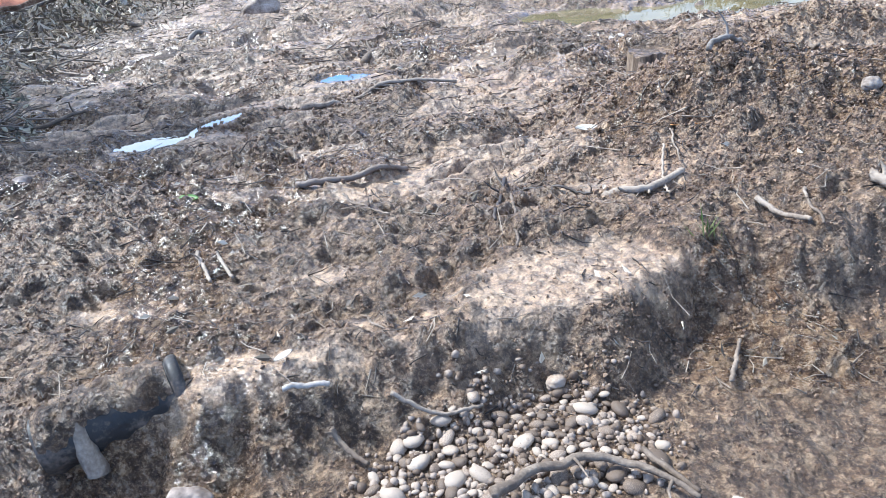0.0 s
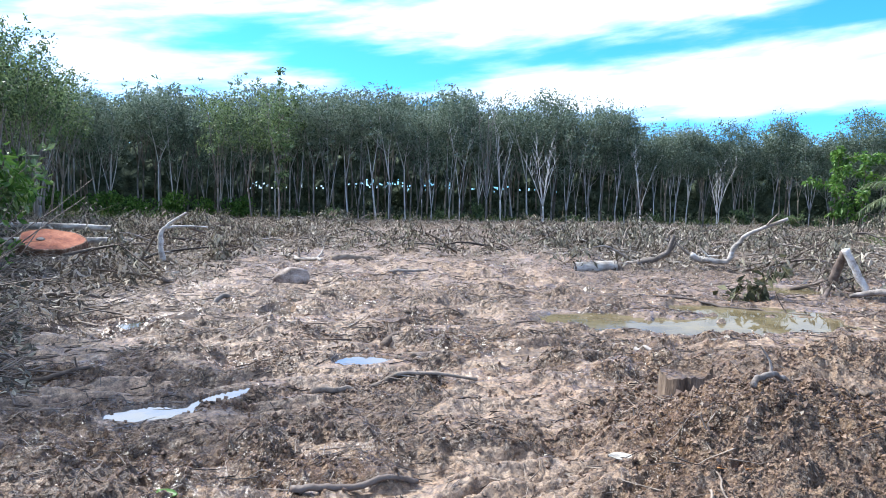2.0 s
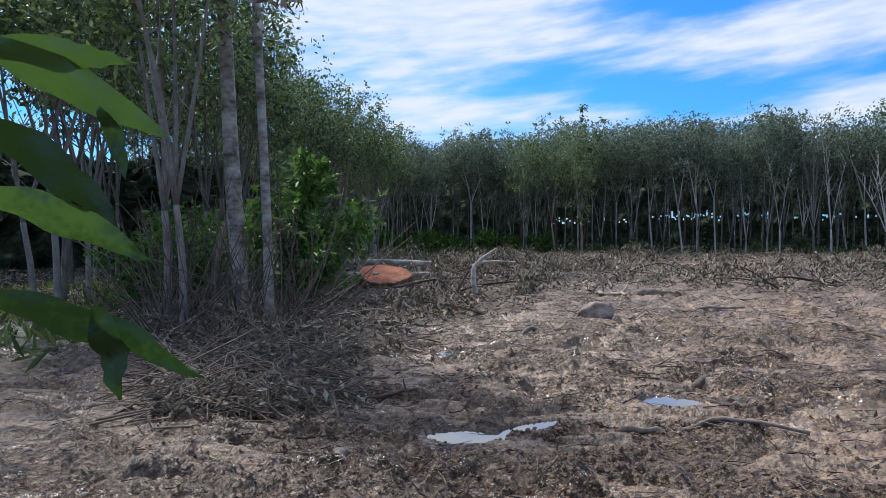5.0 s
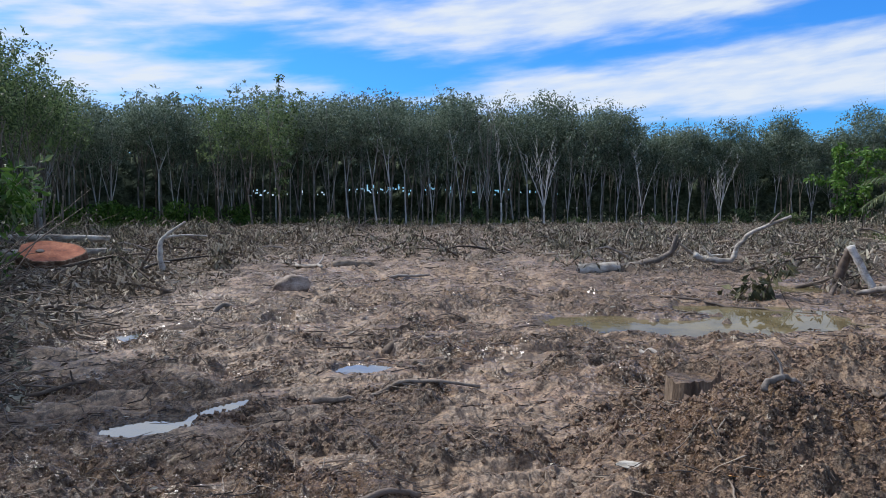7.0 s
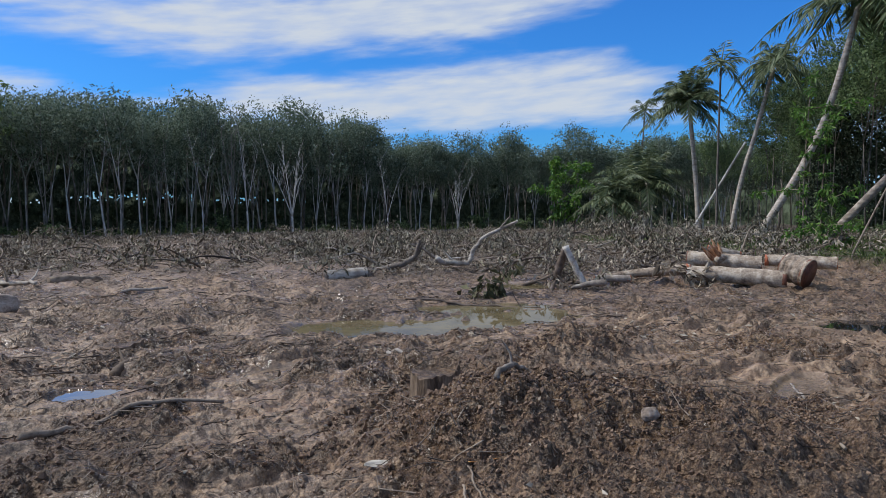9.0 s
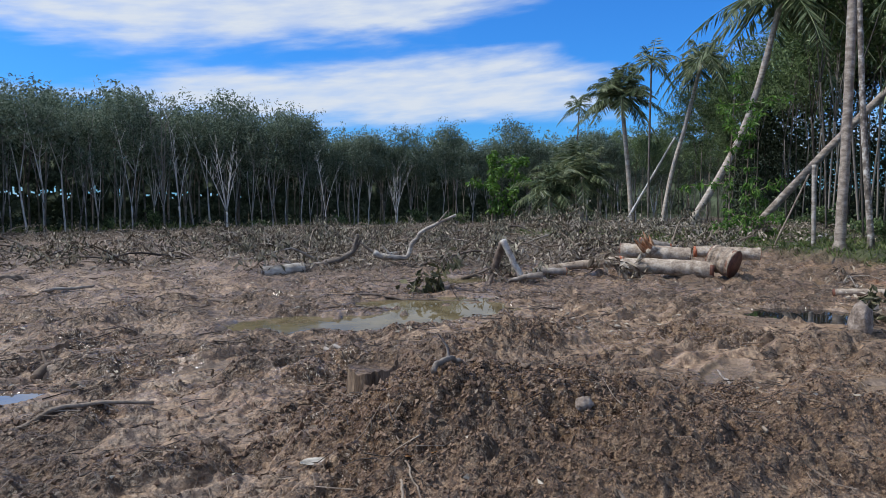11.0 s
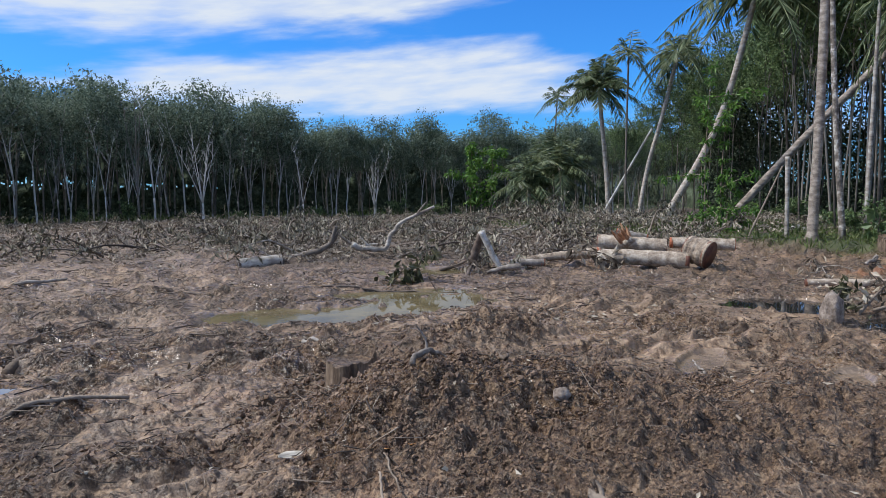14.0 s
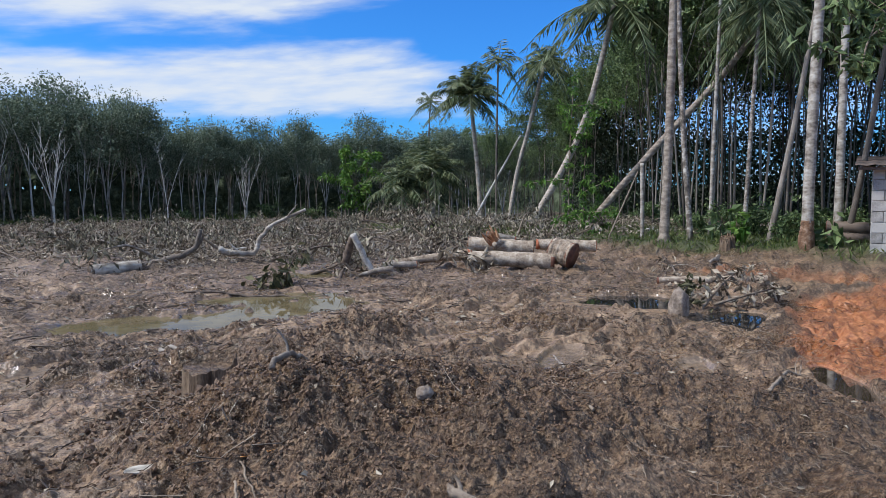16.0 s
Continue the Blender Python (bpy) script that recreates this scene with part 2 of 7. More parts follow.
BARK_GREY = material("grey_bark", [(0.1, 0.085, 0.07), (0.2, 0.175, 0.15), (0.3, 0.27, 0.23)], 6, (0.7, 0.95), 0.5, stretch=(1, 1, 0.4), obj_random=0.25)
BARK_PALM = material("palm_bark", [(0.17, 0.14, 0.112), (0.32, 0.275, 0.225), (0.48, 0.43, 0.365)], 4, (0.7, 0.95), 0.6, stretch=(1.4, 1.4, 3), obj_random=0.15)
BARK_WEATHERED = material("weathered_bark", [(0.11, 0.092, 0.076), (0.22, 0.19, 0.162), (0.36, 0.325, 0.285)], 7, (0.7, 0.95), 0.5, obj_random=0.2)
WOOD_DRY = material("dry_wood", [(0.08, 0.058, 0.042), (0.155, 0.12, 0.09), (0.27, 0.22, 0.17)], 9, (0.7, 0.95), 0.5, obj_random=0.3)
WOOD_DARK = material("dark_wet_wood", [(0.035, 0.027, 0.022), (0.075, 0.055, 0.043), (0.15, 0.115, 0.09)], 9, (0.45, 0.8), 0.5, obj_random=0.4)
WOOD_LOG = material("log_bark", [(0.1, 0.072, 0.05), (0.25, 0.195, 0.145), (0.36, 0.295, 0.225), (0.52, 0.45, 0.36)], 7, (0.7, 0.95), 0.9, detail_scale=32, obj_random=0.1)
BARK_LICHEN = material("lichen_bark", [(0.1, 0.08, 0.062), (0.31, 0.28, 0.24), (0.52, 0.5, 0.45)], 4, (0.75, 0.95), 0.8, detail_scale=15, stretch=(0.8, 0.8, 1.3))
BARK_DARK = material("dark_slim_bark", [(0.05, 0.043, 0.036), (0.11, 0.095, 0.08), (0.22, 0.195, 0.165)], 6, (0.7, 0.95), 0.5, stretch=(1, 1, 0.4), obj_random=0.4)
BARK_SCAR = material("scarred_bark", [(0.08, 0.045, 0.026), (0.17, 0.095, 0.055), (0.33, 0.24, 0.17)], 7, (0.75, 0.95), 0.9, detail_scale=24)
BARK_WHITE = material("bleached_bark", [(0.25, 0.22, 0.19), (0.5, 0.47, 0.43), (0.68, 0.66, 0.61)], 9, (0.7, 0.95), 0.6)
MUD_LUMP = material("matted_earth", [(0.09, 0.068, 0.052), (0.21, 0.168, 0.135), (0.36, 0.31, 0.26)], 9, (0.7, 0.95), 0.9, detail_scale=45)
WOOD_ORANGE = material("fresh_split_wood", [(0.16, 0.06, 0.025), (0.32, 0.15, 0.07), (0.5, 0.32, 0.19)], 12, (0.7, 0.9), 0.6, stretch=(1, 1, 0.2))
# leaf colour darkened to carry the shade inside the woods
LEAF_WOOD_SHADED = material("shaded_wood_foliage", [(0.03, 0.04, 0.027), (0.062, 0.08, 0.052), (0.11, 0.135, 0.09)], 1.7, (0.85, 1.0), 0.8, detail_scale=9, spec=0.05)
WOOD_CUT = material("red_cut_wood", [(0.17, 0.05, 0.024), (0.36, 0.11, 0.052), (0.5, 0.2, 0.1)], 3, (0.65, 0.9), 0.7, detail_scale=26)
WOOD_CUT_DARK = material("dark_cut_wood", [(0.06, 0.022, 0.014), (0.13, 0.05, 0.03), (0.2, 0.09, 0.055)], 9, (0.5, 0.8), 0.4)
STUMP_WOOD = material("weathered_stump_wood", [(0.05, 0.034, 0.023), (0.12, 0.083, 0.055), (0.24, 0.18, 0.125)], 14, (0.7, 0.95), 0.9, stretch=(1, 1, 0.2))
LEAF_FAR = material("plantation_leaves", [(0.085, 0.12, 0.08), (0.16, 0.21, 0.145), (0.25, 0.31, 0.22)], 0.6, (0.5, 0.75), 0, island=0.5, trans=0.3, spec=0.3, obj_random=0.2)
LEAF_MID = material("broad_leaves", [(0.052, 0.086, 0.034), (0.115, 0.175, 0.064), (0.21, 0.285, 0.12)], 0.8, (0.4, 0.65), 0, island=0.5, trans=0.35, spec=0.4, obj_random=0.15)
LEAF_NEAR = material("glossy_near_leaf", [(0.014, 0.036, 0.008), (0.03, 0.07, 0.012), (0.07, 0.14, 0.025)], 9, (0.3, 0.5), 0.2, trans=0.35, spec=0.5, obj_random=0.5)
LEAF_BRIGHT = material("young_leaves", [(0.05, 0.12, 0.018), (0.09, 0.2, 0.03), (0.16, 0.28, 0.055)], 1.2, (0.4, 0.6), 0, island=0.5, trans=0.4, spec=0.4)
LEAF_PALM = material("palm_leaves", [(0.05, 0.078, 0.034), (0.12, 0.165, 0.074), (0.23, 0.265, 0.135)], 0.7, (0.35, 0.6), 0, island=0.4, trans=0.25, spec=0.5, obj_random=0.15)
LEAF_DEAD = material("dead_leaves", [(0.1, 0.08, 0.058), (0.25, 0.21, 0.157), (0.46, 0.405, 0.32)], 3, (0.6, 0.9), 0, island=0.7, trans=0.15, spec=0.3)
LEAF_SLASH = material("wilting_leaves", [(0.07, 0.065, 0.045), (0.165, 0.152, 0.104), (0.37, 0.34, 0.25)], 3, (0.5, 0.8), 0, island=0.7, trans=0.15, spec=0.4)
GRASS = material("grass_blades", [(0.05, 0.08, 0.02), (0.09, 0.14, 0.035), (0.17, 0.2, 0.07)], 1.0, (0.5, 0.7), 0, island=0.6, trans=0.35)
STONE_MAT = material("river_stone", [(0.1, 0.07, 0.048), (0.2, 0.145, 0.105), (0.3, 0.24, 0.185)], 11, (0.5, 0.8), 0.3, obj_random=0.7)
ROCK_MAT = material("muddy_rock", [(0.09, 0.066, 0.05), (0.24, 0.19, 0.155), (0.4, 0.34, 0.29)], 5, (0.6, 0.9), 0.6)
BLOCK_MAT = material("concrete_block", [(0.2, 0.195, 0.185), (0.32, 0.31, 0.295), (0.42, 0.41, 0.39)], 7, (0.8, 0.95), 0.4, detail_scale=70, obj_random=0.35)
MORTAR = material("mortar", [(0.2, 0.19, 0.175), (0.3, 0.285, 0.265)], 14, (0.85, 0.95), 0.4)
SHEET = material("rusty_roof_sheet", [(0.03, 0.026, 0.024), (0.07, 0.055, 0.047), (0.14, 0.1, 0.08)], 3, (0.5, 0.8), 0.2)
CLOD_MAT = material("mud_clod", [(0.085, 0.052, 0.033), (0.15, 0.095, 0.06), (0.24, 0.162, 0.105)], 9, (0.5, 0.8), 0.5, island=0.15)


def water_material(name, colour, rough, ior, gloss=0.5, ripple=0.02):
    m = bpy.data.materials.new(name)
    m.use_nodes = True
    nt = m.node_tree
    b = nt.nodes["Principled BSDF"]
    co = nt.nodes.new("ShaderNodeTexCoord")
    n = nt.nodes.new("ShaderNodeTexNoise")
    n.inputs["Scale"].default_value = 2.5
    nt.links.new(co.outputs["Object"], n.inputs["Vector"])
    r = nt.nodes.new("ShaderNodeValToRGB")
    r.color_ramp.elements[0].position, r.color_ramp.elements[0].color = 0.35, (*[c * 0.75 for c in colour], 1)
    r.color_ramp.elements[1].position, r.color_ramp.elements[1].color = 0.65, (*[min(1, c * 1.25) for c in colour], 1)
    nt.links.new(n.outputs[0], r.inputs[0])
    nt.links.new(r.outputs[0], b.inputs["Base Color"])
    b.inputs["Specular IOR Level"].default_value = gloss
    b.inputs["Roughness"].default_value, b.inputs["IOR"].default_value = rough, ior
    rip = nt.nodes.new("ShaderNodeTexNoise")
    rip.inputs["Scale"].default_value = 9
    nt.links.new(co.outputs["Object"], rip.inputs["Vector"])
    bn = nt.nodes.new("ShaderNodeBump")
    bn.inputs["Strength"].default_value, bn.inputs["Distance"].default_value = ripple, 0.01
    nt.links.new(rip.outputs[0], bn.inputs["Height"])
    nt.links.new(bn.outputs[0], b.inputs["Normal"])
    return m


WATER = water_material("silty_water", (0.06, 0.047, 0.035), 0.015, 3.0, 0.9)
WATER_BROWN = water_material("brown_water", (0.12, 0.098, 0.054), 0.012, 1.12, 0.4, 0.03)
WATER_DARK = water_material("dark_water", (0.02, 0.019, 0.018), 0.02, 1.33)


# ---- mesh tools ----
class Geo:
    """Gathers vertices and faces for one mesh."""

    def __init__(self):
        self.v, self.f, self.n = [], [], 0

    def add(self, verts, faces):
        verts = np.asarray(verts, float)
        self.v.append(verts)
        self.f.extend([tuple(int(i) + self.n for i in f) for f in faces])
        self.n += len(verts)

    def mesh(self, name, mat, smooth=True):
        me = bpy.data.meshes.new(name)
        me.from_pydata(np.concatenate(self.v).tolist() if self.v else [], [], self.f)
        me.materials.append(mat)
        if smooth:
            me.polygons.foreach_set("use_smooth", np.ones(len(me.polygons), bool))
        me.update()
        return me


def part(name, geo, mat, parent=None, label="", smooth=True):
    me = geo.mesh(name, mat, smooth) if isinstance(geo, Geo) else geo
    ob = new(name, me)
    ob.parent = parent
    if label:
        tagged(ob, label)
    return ob


def thing(name, label, category, group="", kind="", at=None):
    ob = new(name)
    ob.empty_display_size = 0.1
    if at is not None:
        ob.matrix_basis = at
    return tagged(ob, label, category, group, kind)


def solid(name, geo, mat, label, category, group="", kind="", smooth=True):
    return tagged(part(name, geo, mat, None, "", smooth), label, category, group, kind)


def tube(geo, pts, radii, sides=7, cap=True, rough=0.0, rng=None):
    """A tapered tube through the points."""
    pts = np.asarray(pts, float)
    k = len(pts)
    radii = np.broadcast_to(np.asarray(radii, float), (k,))
    tang = np.gradient(pts, axis=0)
    tang /= np.linalg.norm(tang, axis=1, keepdims=True) + 1e-9
    ref = np.array([0.31, 0.95, 0.05]) if abs(tang[0][2]) > 0.8 else np.array([0, 0, 1.0])
    a = np.cross(tang, ref)
    a /= np.linalg.norm(a, axis=1, keepdims=True) + 1e-9
    b = np.cross(tang, a)
    ang = np.linspace(0, 2 * np.pi, sides, endpoint=False)
    rad = radii[:, None] * np.ones(sides)
    if rough and rng is not None:
        rad = rad * (1 + rough * rng.uniform(-1, 1, (k, sides)))
    ring = pts[:, None] + rad[..., None] * (np.cos(ang)[None, :, None] * a[:, None] + np.sin(ang)[None, :, None] * b[:, None])
    faces = []
    for i in range(k - 1):
        for j in range(sides):
            j2 = (j + 1) % sides
            faces.append((i * sides + j, i * sides + j2, (i + 1) * sides + j2, (i + 1) * sides + j))
    if cap:
        faces.append(tuple(range(sides - 1, -1, -1)))
        faces.append(tuple(range((k - 1) * sides, k * sides)))
    geo.add(ring.reshape(-1, 3), faces)


def spline(pts, n):
    """n points along a smooth line through the given ones."""
    pts = np.asarray(pts, float)
    t = np.linspace(0, len(pts) - 1, n)
    i = np.clip(t.astype(int), 0, len(pts) - 2)
    f = (t - i)[:, None]
    p0, p1, p2, p3 = pts[np.clip(i - 1, 0, None)], pts[i], pts[i + 1], pts[np.clip(i + 2, None, len(pts) - 1)]
    return 0.5 * (2 * p1 + (p2 - p0) * f + (2 * p0 - 5 * p1 + 4 * p2 - p3) * f**2 + (3 * p1 - p0 - 3 * p2 + p3) * f**3)


def leaves(geo, centres, ways, length, width, rng, fold=0.25):
    """Folded pointed leaves: one base, two sides and a tip each."""
    c, w = np.asarray(centres, float), np.asarray(ways, float)
    n = len(c)
    w = w / (np.linalg.norm(w, axis=1, keepdims=True) + 1e-9)
    side = np.cross(w, rng.normal(size=(n, 3)))
    side /= np.linalg.norm(side, axis=1, keepdims=True) + 1e-9
    up = np.cross(side, w)
    ln = (length * rng.uniform(0.7, 1.3, n))[:, None] if np.isscalar(length) else np.asarray(length)[:, None]
    wd = ln * width / (length if np.isscalar(length) else 1.0) if np.isscalar(length) else ln * width
    tip = c + w * ln
    mid = c + w * ln * 0.45
    l, r = mid + side * wd * 0.5 + up * wd * fold, mid - side * wd * 0.5 + up * wd * fold
    v = np.stack([c, l, tip, r], 1).reshape(-1, 3)
    q = np.arange(n) * 4
    f = np.concatenate([np.stack([q, q + 2, q + 1], 1), np.stack([q, q + 3, q + 2], 1)])
    geo.add(v, f.tolist())


# ---- ground ----
PERM = np.random.RandomState(5).permutation(512)
PERM = np.concatenate([PERM, PERM])
GRAD = np.random.RandomState(6).uniform(0, 2 * np.pi, 1024)


def perlin(x, y, seed=0):
    x, y = np.asarray(x, float) + seed * 17.3, np.asarray(y, float) - seed * 9.7
    xi, yi = np.floor(x).astype(int), np.floor(y).astype(int)
    fx, fy = x - xi, y - yi
    u, v = fx * fx * fx * (fx * (fx * 6 - 15) + 10), fy * fy * fy * (fy * (fy * 6 - 15) + 10)

    def g(ix, iy, dx, dy):
        a = GRAD[PERM[(PERM[ix & 511] + iy) & 511]]
        return np.cos(a) * dx + np.sin(a) * dy

    a = g(xi, yi, fx, fy) * (1 - u) + g(xi + 1, yi, fx - 1, fy) * u
    b = g(xi, yi + 1, fx, fy - 1) * (1 - u) + g(xi + 1, yi + 1, fx - 1, fy - 1) * u
    return (a * (1 - v) + b * v) * 1.5


def clod_field(x, y, cell, seed):
    """Rounded lumps of uneven height, one to a cell, with creases between them."""
    gx, gy = x / cell + seed * 3.7, y / cell - seed * 5.1
    ix, iy = np.floor(gx).astype(int), np.floor(gy).astype(int)
    best = np.zeros_like(gx)
    for dx in (-1, 0, 1):
        for dy in (-1, 0, 1):
            k = PERM[(PERM[(ix + dx) & 511] + iy + dy) & 511]
            px, py = ix + dx + GRAD[k] / 6.2832, iy + dy + GRAD[k + 300] / 6.2832
            size = 0.4 + 0.6 * GRAD[k + 150] / 6.2832
            d2 = ((gx - px) ** 2 + (gy - py) ** 2) / size**2
            best = np.maximum(best, size * np.clip(1 - d2, 0, 1) ** 0.9)
    return best - 0.3


def pit_field(x, y, cell, seed):
    """Scattered trodden holes, each longer than it is wide, in about every third cell."""
    gx, gy = x / cell + seed * 2.9, y / cell - seed * 4.3
    ix, iy = np.floor(gx).astype(int), np.floor(gy).astype(int)
    best = np.zeros_like(gx)
    for dx in (-1, 0, 1):
        for dy in (-1, 0, 1):
            k = PERM[(PERM[(ix + dx) & 511] + iy + dy) & 511]
            px, py = ix + dx + GRAD[k] / 6.2832, iy + dy + GRAD[k + 300] / 6.2832
            ux, uy = gx - px, gy - py
            turn = GRAD[k + 70] * 0.16 - 0.2
            u, v = (ux * np.cos(turn) + uy * np.sin(turn)) / 0.34, (uy * np.cos(turn) - ux * np.sin(turn)) / 0.15
            best = np.maximum(best, np.where(k % 3 == 0, np.exp(-((u * u + v * v) ** 2)), 0.0))
    return best


def smooth(a, b, x):
    t = np.clip((x - a) / (b - a), 0, 1)
    return t * t * (3 - 2 * t)


def hump(x, y, cx, cy, rx, ry, turn=0.0):
    c, s = math.cos(radians(turn)), math.sin(radians(turn))
    dx, dy = x - cx, y - cy
    u, v = (dx * c + dy * s) / rx, (-dx * s + dy * c) / ry
    return np.exp(-(u * u + v * v))


# puddles: centre, half sizes, turn, water level, dark?
PUDDLES = [
    (-1.79, 4.45, 0.24, 0.15, 15, -0.01, 0), (-1.48, 4.83, 0.3, 0.075, 58, -0.01, 0),
    (-0.62, 6.04, 0.23, 0.15, 15, -0.02, 0),
    (-3.07, 7.59, 0.45, 0.2, 50, -0.01, 0),
    (-1.91, 8.36, 0.22, 0.22, 30, -0.02, 0),
    (2.0, 8.25, 0.75, 0.52, -12, -0.04, 2), (3.0, 8.0, 0.9, 0.52, 0, -0.04, 2), (4.15, 8.35, 0.82, 0.54, 10, -0.04, 2), (4.0, 9.25, 1.0, 0.36, -5, -0.04, 2),
    (7.8, 5.9, 0.62, 0.5, -40, -0.02, 1), (7.75, 4.45, 0.6, 0.3, 25, -0.05, 1),
    (5.75, 2.42, 0.5, 0.13, 42, -0.04, 0),
    (4.7, 4.3, 0.42, 0.15, 28, -0.03, 3), (5.2, 3.34, 0.34, 0.14, 30, -0.03, 3),
    (0.86, 6.36, 0.3, 0.13, 10, -0.03, 3), (2.45, 10.5, 0.5, 0.15, -15, -0.05, 3), (5.75, 11.5, 0.5, 0.42, 0, -0.04, 2), (4.0, 10.25, 0.7, 0.09, -12, -0.04, 2),
]


def puddle_shape(x, y):
    """The deepest puddle's basin at a place (1 inside, 0 outside), and its level."""
    wob = 0.26 * perlin(x * 2.3, y * 2.3, 31) + 0.17 * perlin(x * 6, y * 6, 32)
    bars = 0.3 * perlin(x * 0.8 + y * 0.3, y * 3.6 - x * 0.7, 33)
    best, level, rim = np.zeros_like(x), np.zeros_like(x), np.full_like(x, -1.0)
    for cx, cy, rx, ry, turn, z, kind in PUDDLES:
        c, s = math.cos(radians(turn)), math.sin(radians(turn))
        dx, dy = x - cx, y - cy
        d = np.sqrt(((dx * c + dy * s) / rx) ** 2 + ((-dx * s + dy * c) / ry) ** 2) + wob + (bars if rx > 0.75 else 0.0)
        m = smooth(1.5, 0.8, d)
        rim = np.maximum(rim, np.where(d < 2.2, z + 0.012 * smooth(2.2, 1.5, d), -1.0))
        level = np.where(m > best, z + (0.063 if kind == 3 else 0.0), level)
        best = np.maximum(best, m)
    return best, level, rim


def bank_edge(x):
    """The y of the brink of the bank along the gravel strip."""
    return 1.47 + 0.12 * smooth(-0.8, -0.3, x) + 0.2 * smooth(-0.35, 0.6, x) + 0.33 * smooth(0.6, 1.3, x) + 0.06 * perlin(x * 2.3, 0 * x, 3)


def mound(x, y):
    m = 0.24 * hump(x, y, 1.65, 3.70, 0.55, 0.75, -20) + 0.29 * hump(x, y, 2.41, 3.55, 0.75, 0.6, 10) + 0.2 * hump(x, y, 3.13, 2.83, 0.8, 0.6, -20)
    m += 0.07 * hump(x, y, 2.0, 4.8, 0.45, 0.3) + 0.12 * hump(x, y, 2.21, 2.52, 0.7, 0.35, 5) + 0.22 * hump(x, y, 3.44, 5.90, 0.9, 0.28, 8)
    m += 0.16 * hump(x, y, 4.26, 3.14, 0.5, 0.3, 40) + 0.12 * hump(x, y, 1.90, 5.90, 1.2, 0.22, 30) + 0.14 * hump(x, y, 4.56, 2.42, 0.6, 0.5)
    m += 0.1 * hump(x, y, -1.48, 2.62, 0.6, 0.45, 20) + 0.06 * hump(x, y, -2.40, 3.14, 0.8, 0.5, 0) + 0.1 * hump(x, y, -0.04, 8.97, 1.2, 0.3, 20)
    return 1.12 * m


def heaped(x, y):
    """Where freshly turned dark earth lies on the mound."""
    return np.clip(1.25 * hump(x, y, 2.0, 3.25, 1.15, 1.1, -15) + 0.7 * hump(x, y, 3.6, 2.5, 1.3, 0.7) + 0.6 * hump(x, y, 3.4, 5.8, 0.7, 0.2, 8), 0, 1)


def crust(x, y):
    """Where the mud is smeared flat and pale, between the dark churned parts."""
    wx, wy = x + 0.25 * perlin(x * 1.3, y * 1.3, 71), y + 0.25 * perlin(x * 1.3, y * 1.3, 72)
    p = perlin(wx * 0.75 + wy * 0.2, wy * 1.7 - wx * 0.5, 73) + 0.6 * perlin(wx * 1.9, wy * 3.6, 74) + 0.35 * perlin(wx * 5, wy * 8, 75) + 0.2 * perlin(wx * 13, wy * 17, 76)
    bias = 0.12 * hump(x, y, 0.4, 3.2, 1.4, 1.4) - 0.7 * hump(x, y, -1.75, 2.5, 1.2, 1.1)
    return smooth(-0.12, 0.3, p + bias) * (1 - np.clip(mound(x, y) * 5, 0, 0.85))


def masks(x, y):
    """Where the litter, the laterite, the green verge and the pale silt lie."""
    w = perlin(x * 0.35, y * 0.35, 11) + 0.5 * perlin(x * 1.3, y * 1.3, 12)
    left = smooth(-2.6, -4.6, x + 0.16 * (y - 8) + 0.9 * w) * smooth(6.0, 8.5, y + w)
    track = np.abs(x + 0.5 - 0.02 * (y - 12)) - (2.0 + 0.075 * (y - 12))
    far = smooth(14.5, 18, y + 2.0 * w) * (0.5 + 0.5 * smooth(-1.0, 1.6, track + 1.2 * w))
    farther = smooth(28, 38, y + 2.5 * w)
    right = smooth(0.0, 1.5, y - 13.0 + 0.55 * (x - 4) * (x > 4) * 0.4 + 1.2 * w) * smooth(2.2, 4.2, x + w)
    litter = np.clip(np.maximum.reduce([left, far * 0.9, farther, right]), 0, 1)
    lat = smooth(-0.12, 0.22, 0.528 * (x - 6.04) + 2.98 - y + 0.25 * w + 0.2 * perlin(x * 3, y * 3, 13)) * smooth(4.75, 4.35, y + 0.15 * w) * smooth(5.7, 6.3, x + 0.2 * w)
    lat = np.maximum(lat, 0.5 * smooth(0.2, -0.3, np.sqrt(((0.38 * (x - 12.1) - 0.92 * (y - 6.0)) / 1.7) ** 2 + ((0.92 * (x - 12.1) + 0.38 * (y - 6.0)) / 0.5) ** 2) - 1 + 0.35 * w))
    green = np.maximum(smooth(13.3, 14.8, x + 0.1 * (y - 8) + 0.6 * w) * smooth(26, 20, y), smooth(44, 50, y + 2 * w))
    green = np.maximum(green, smooth(-7.2, -9.2, x + 0.25 * (y - 9) + 0.7 * w) * smooth(4, 6, y))
    return litter, lat, green


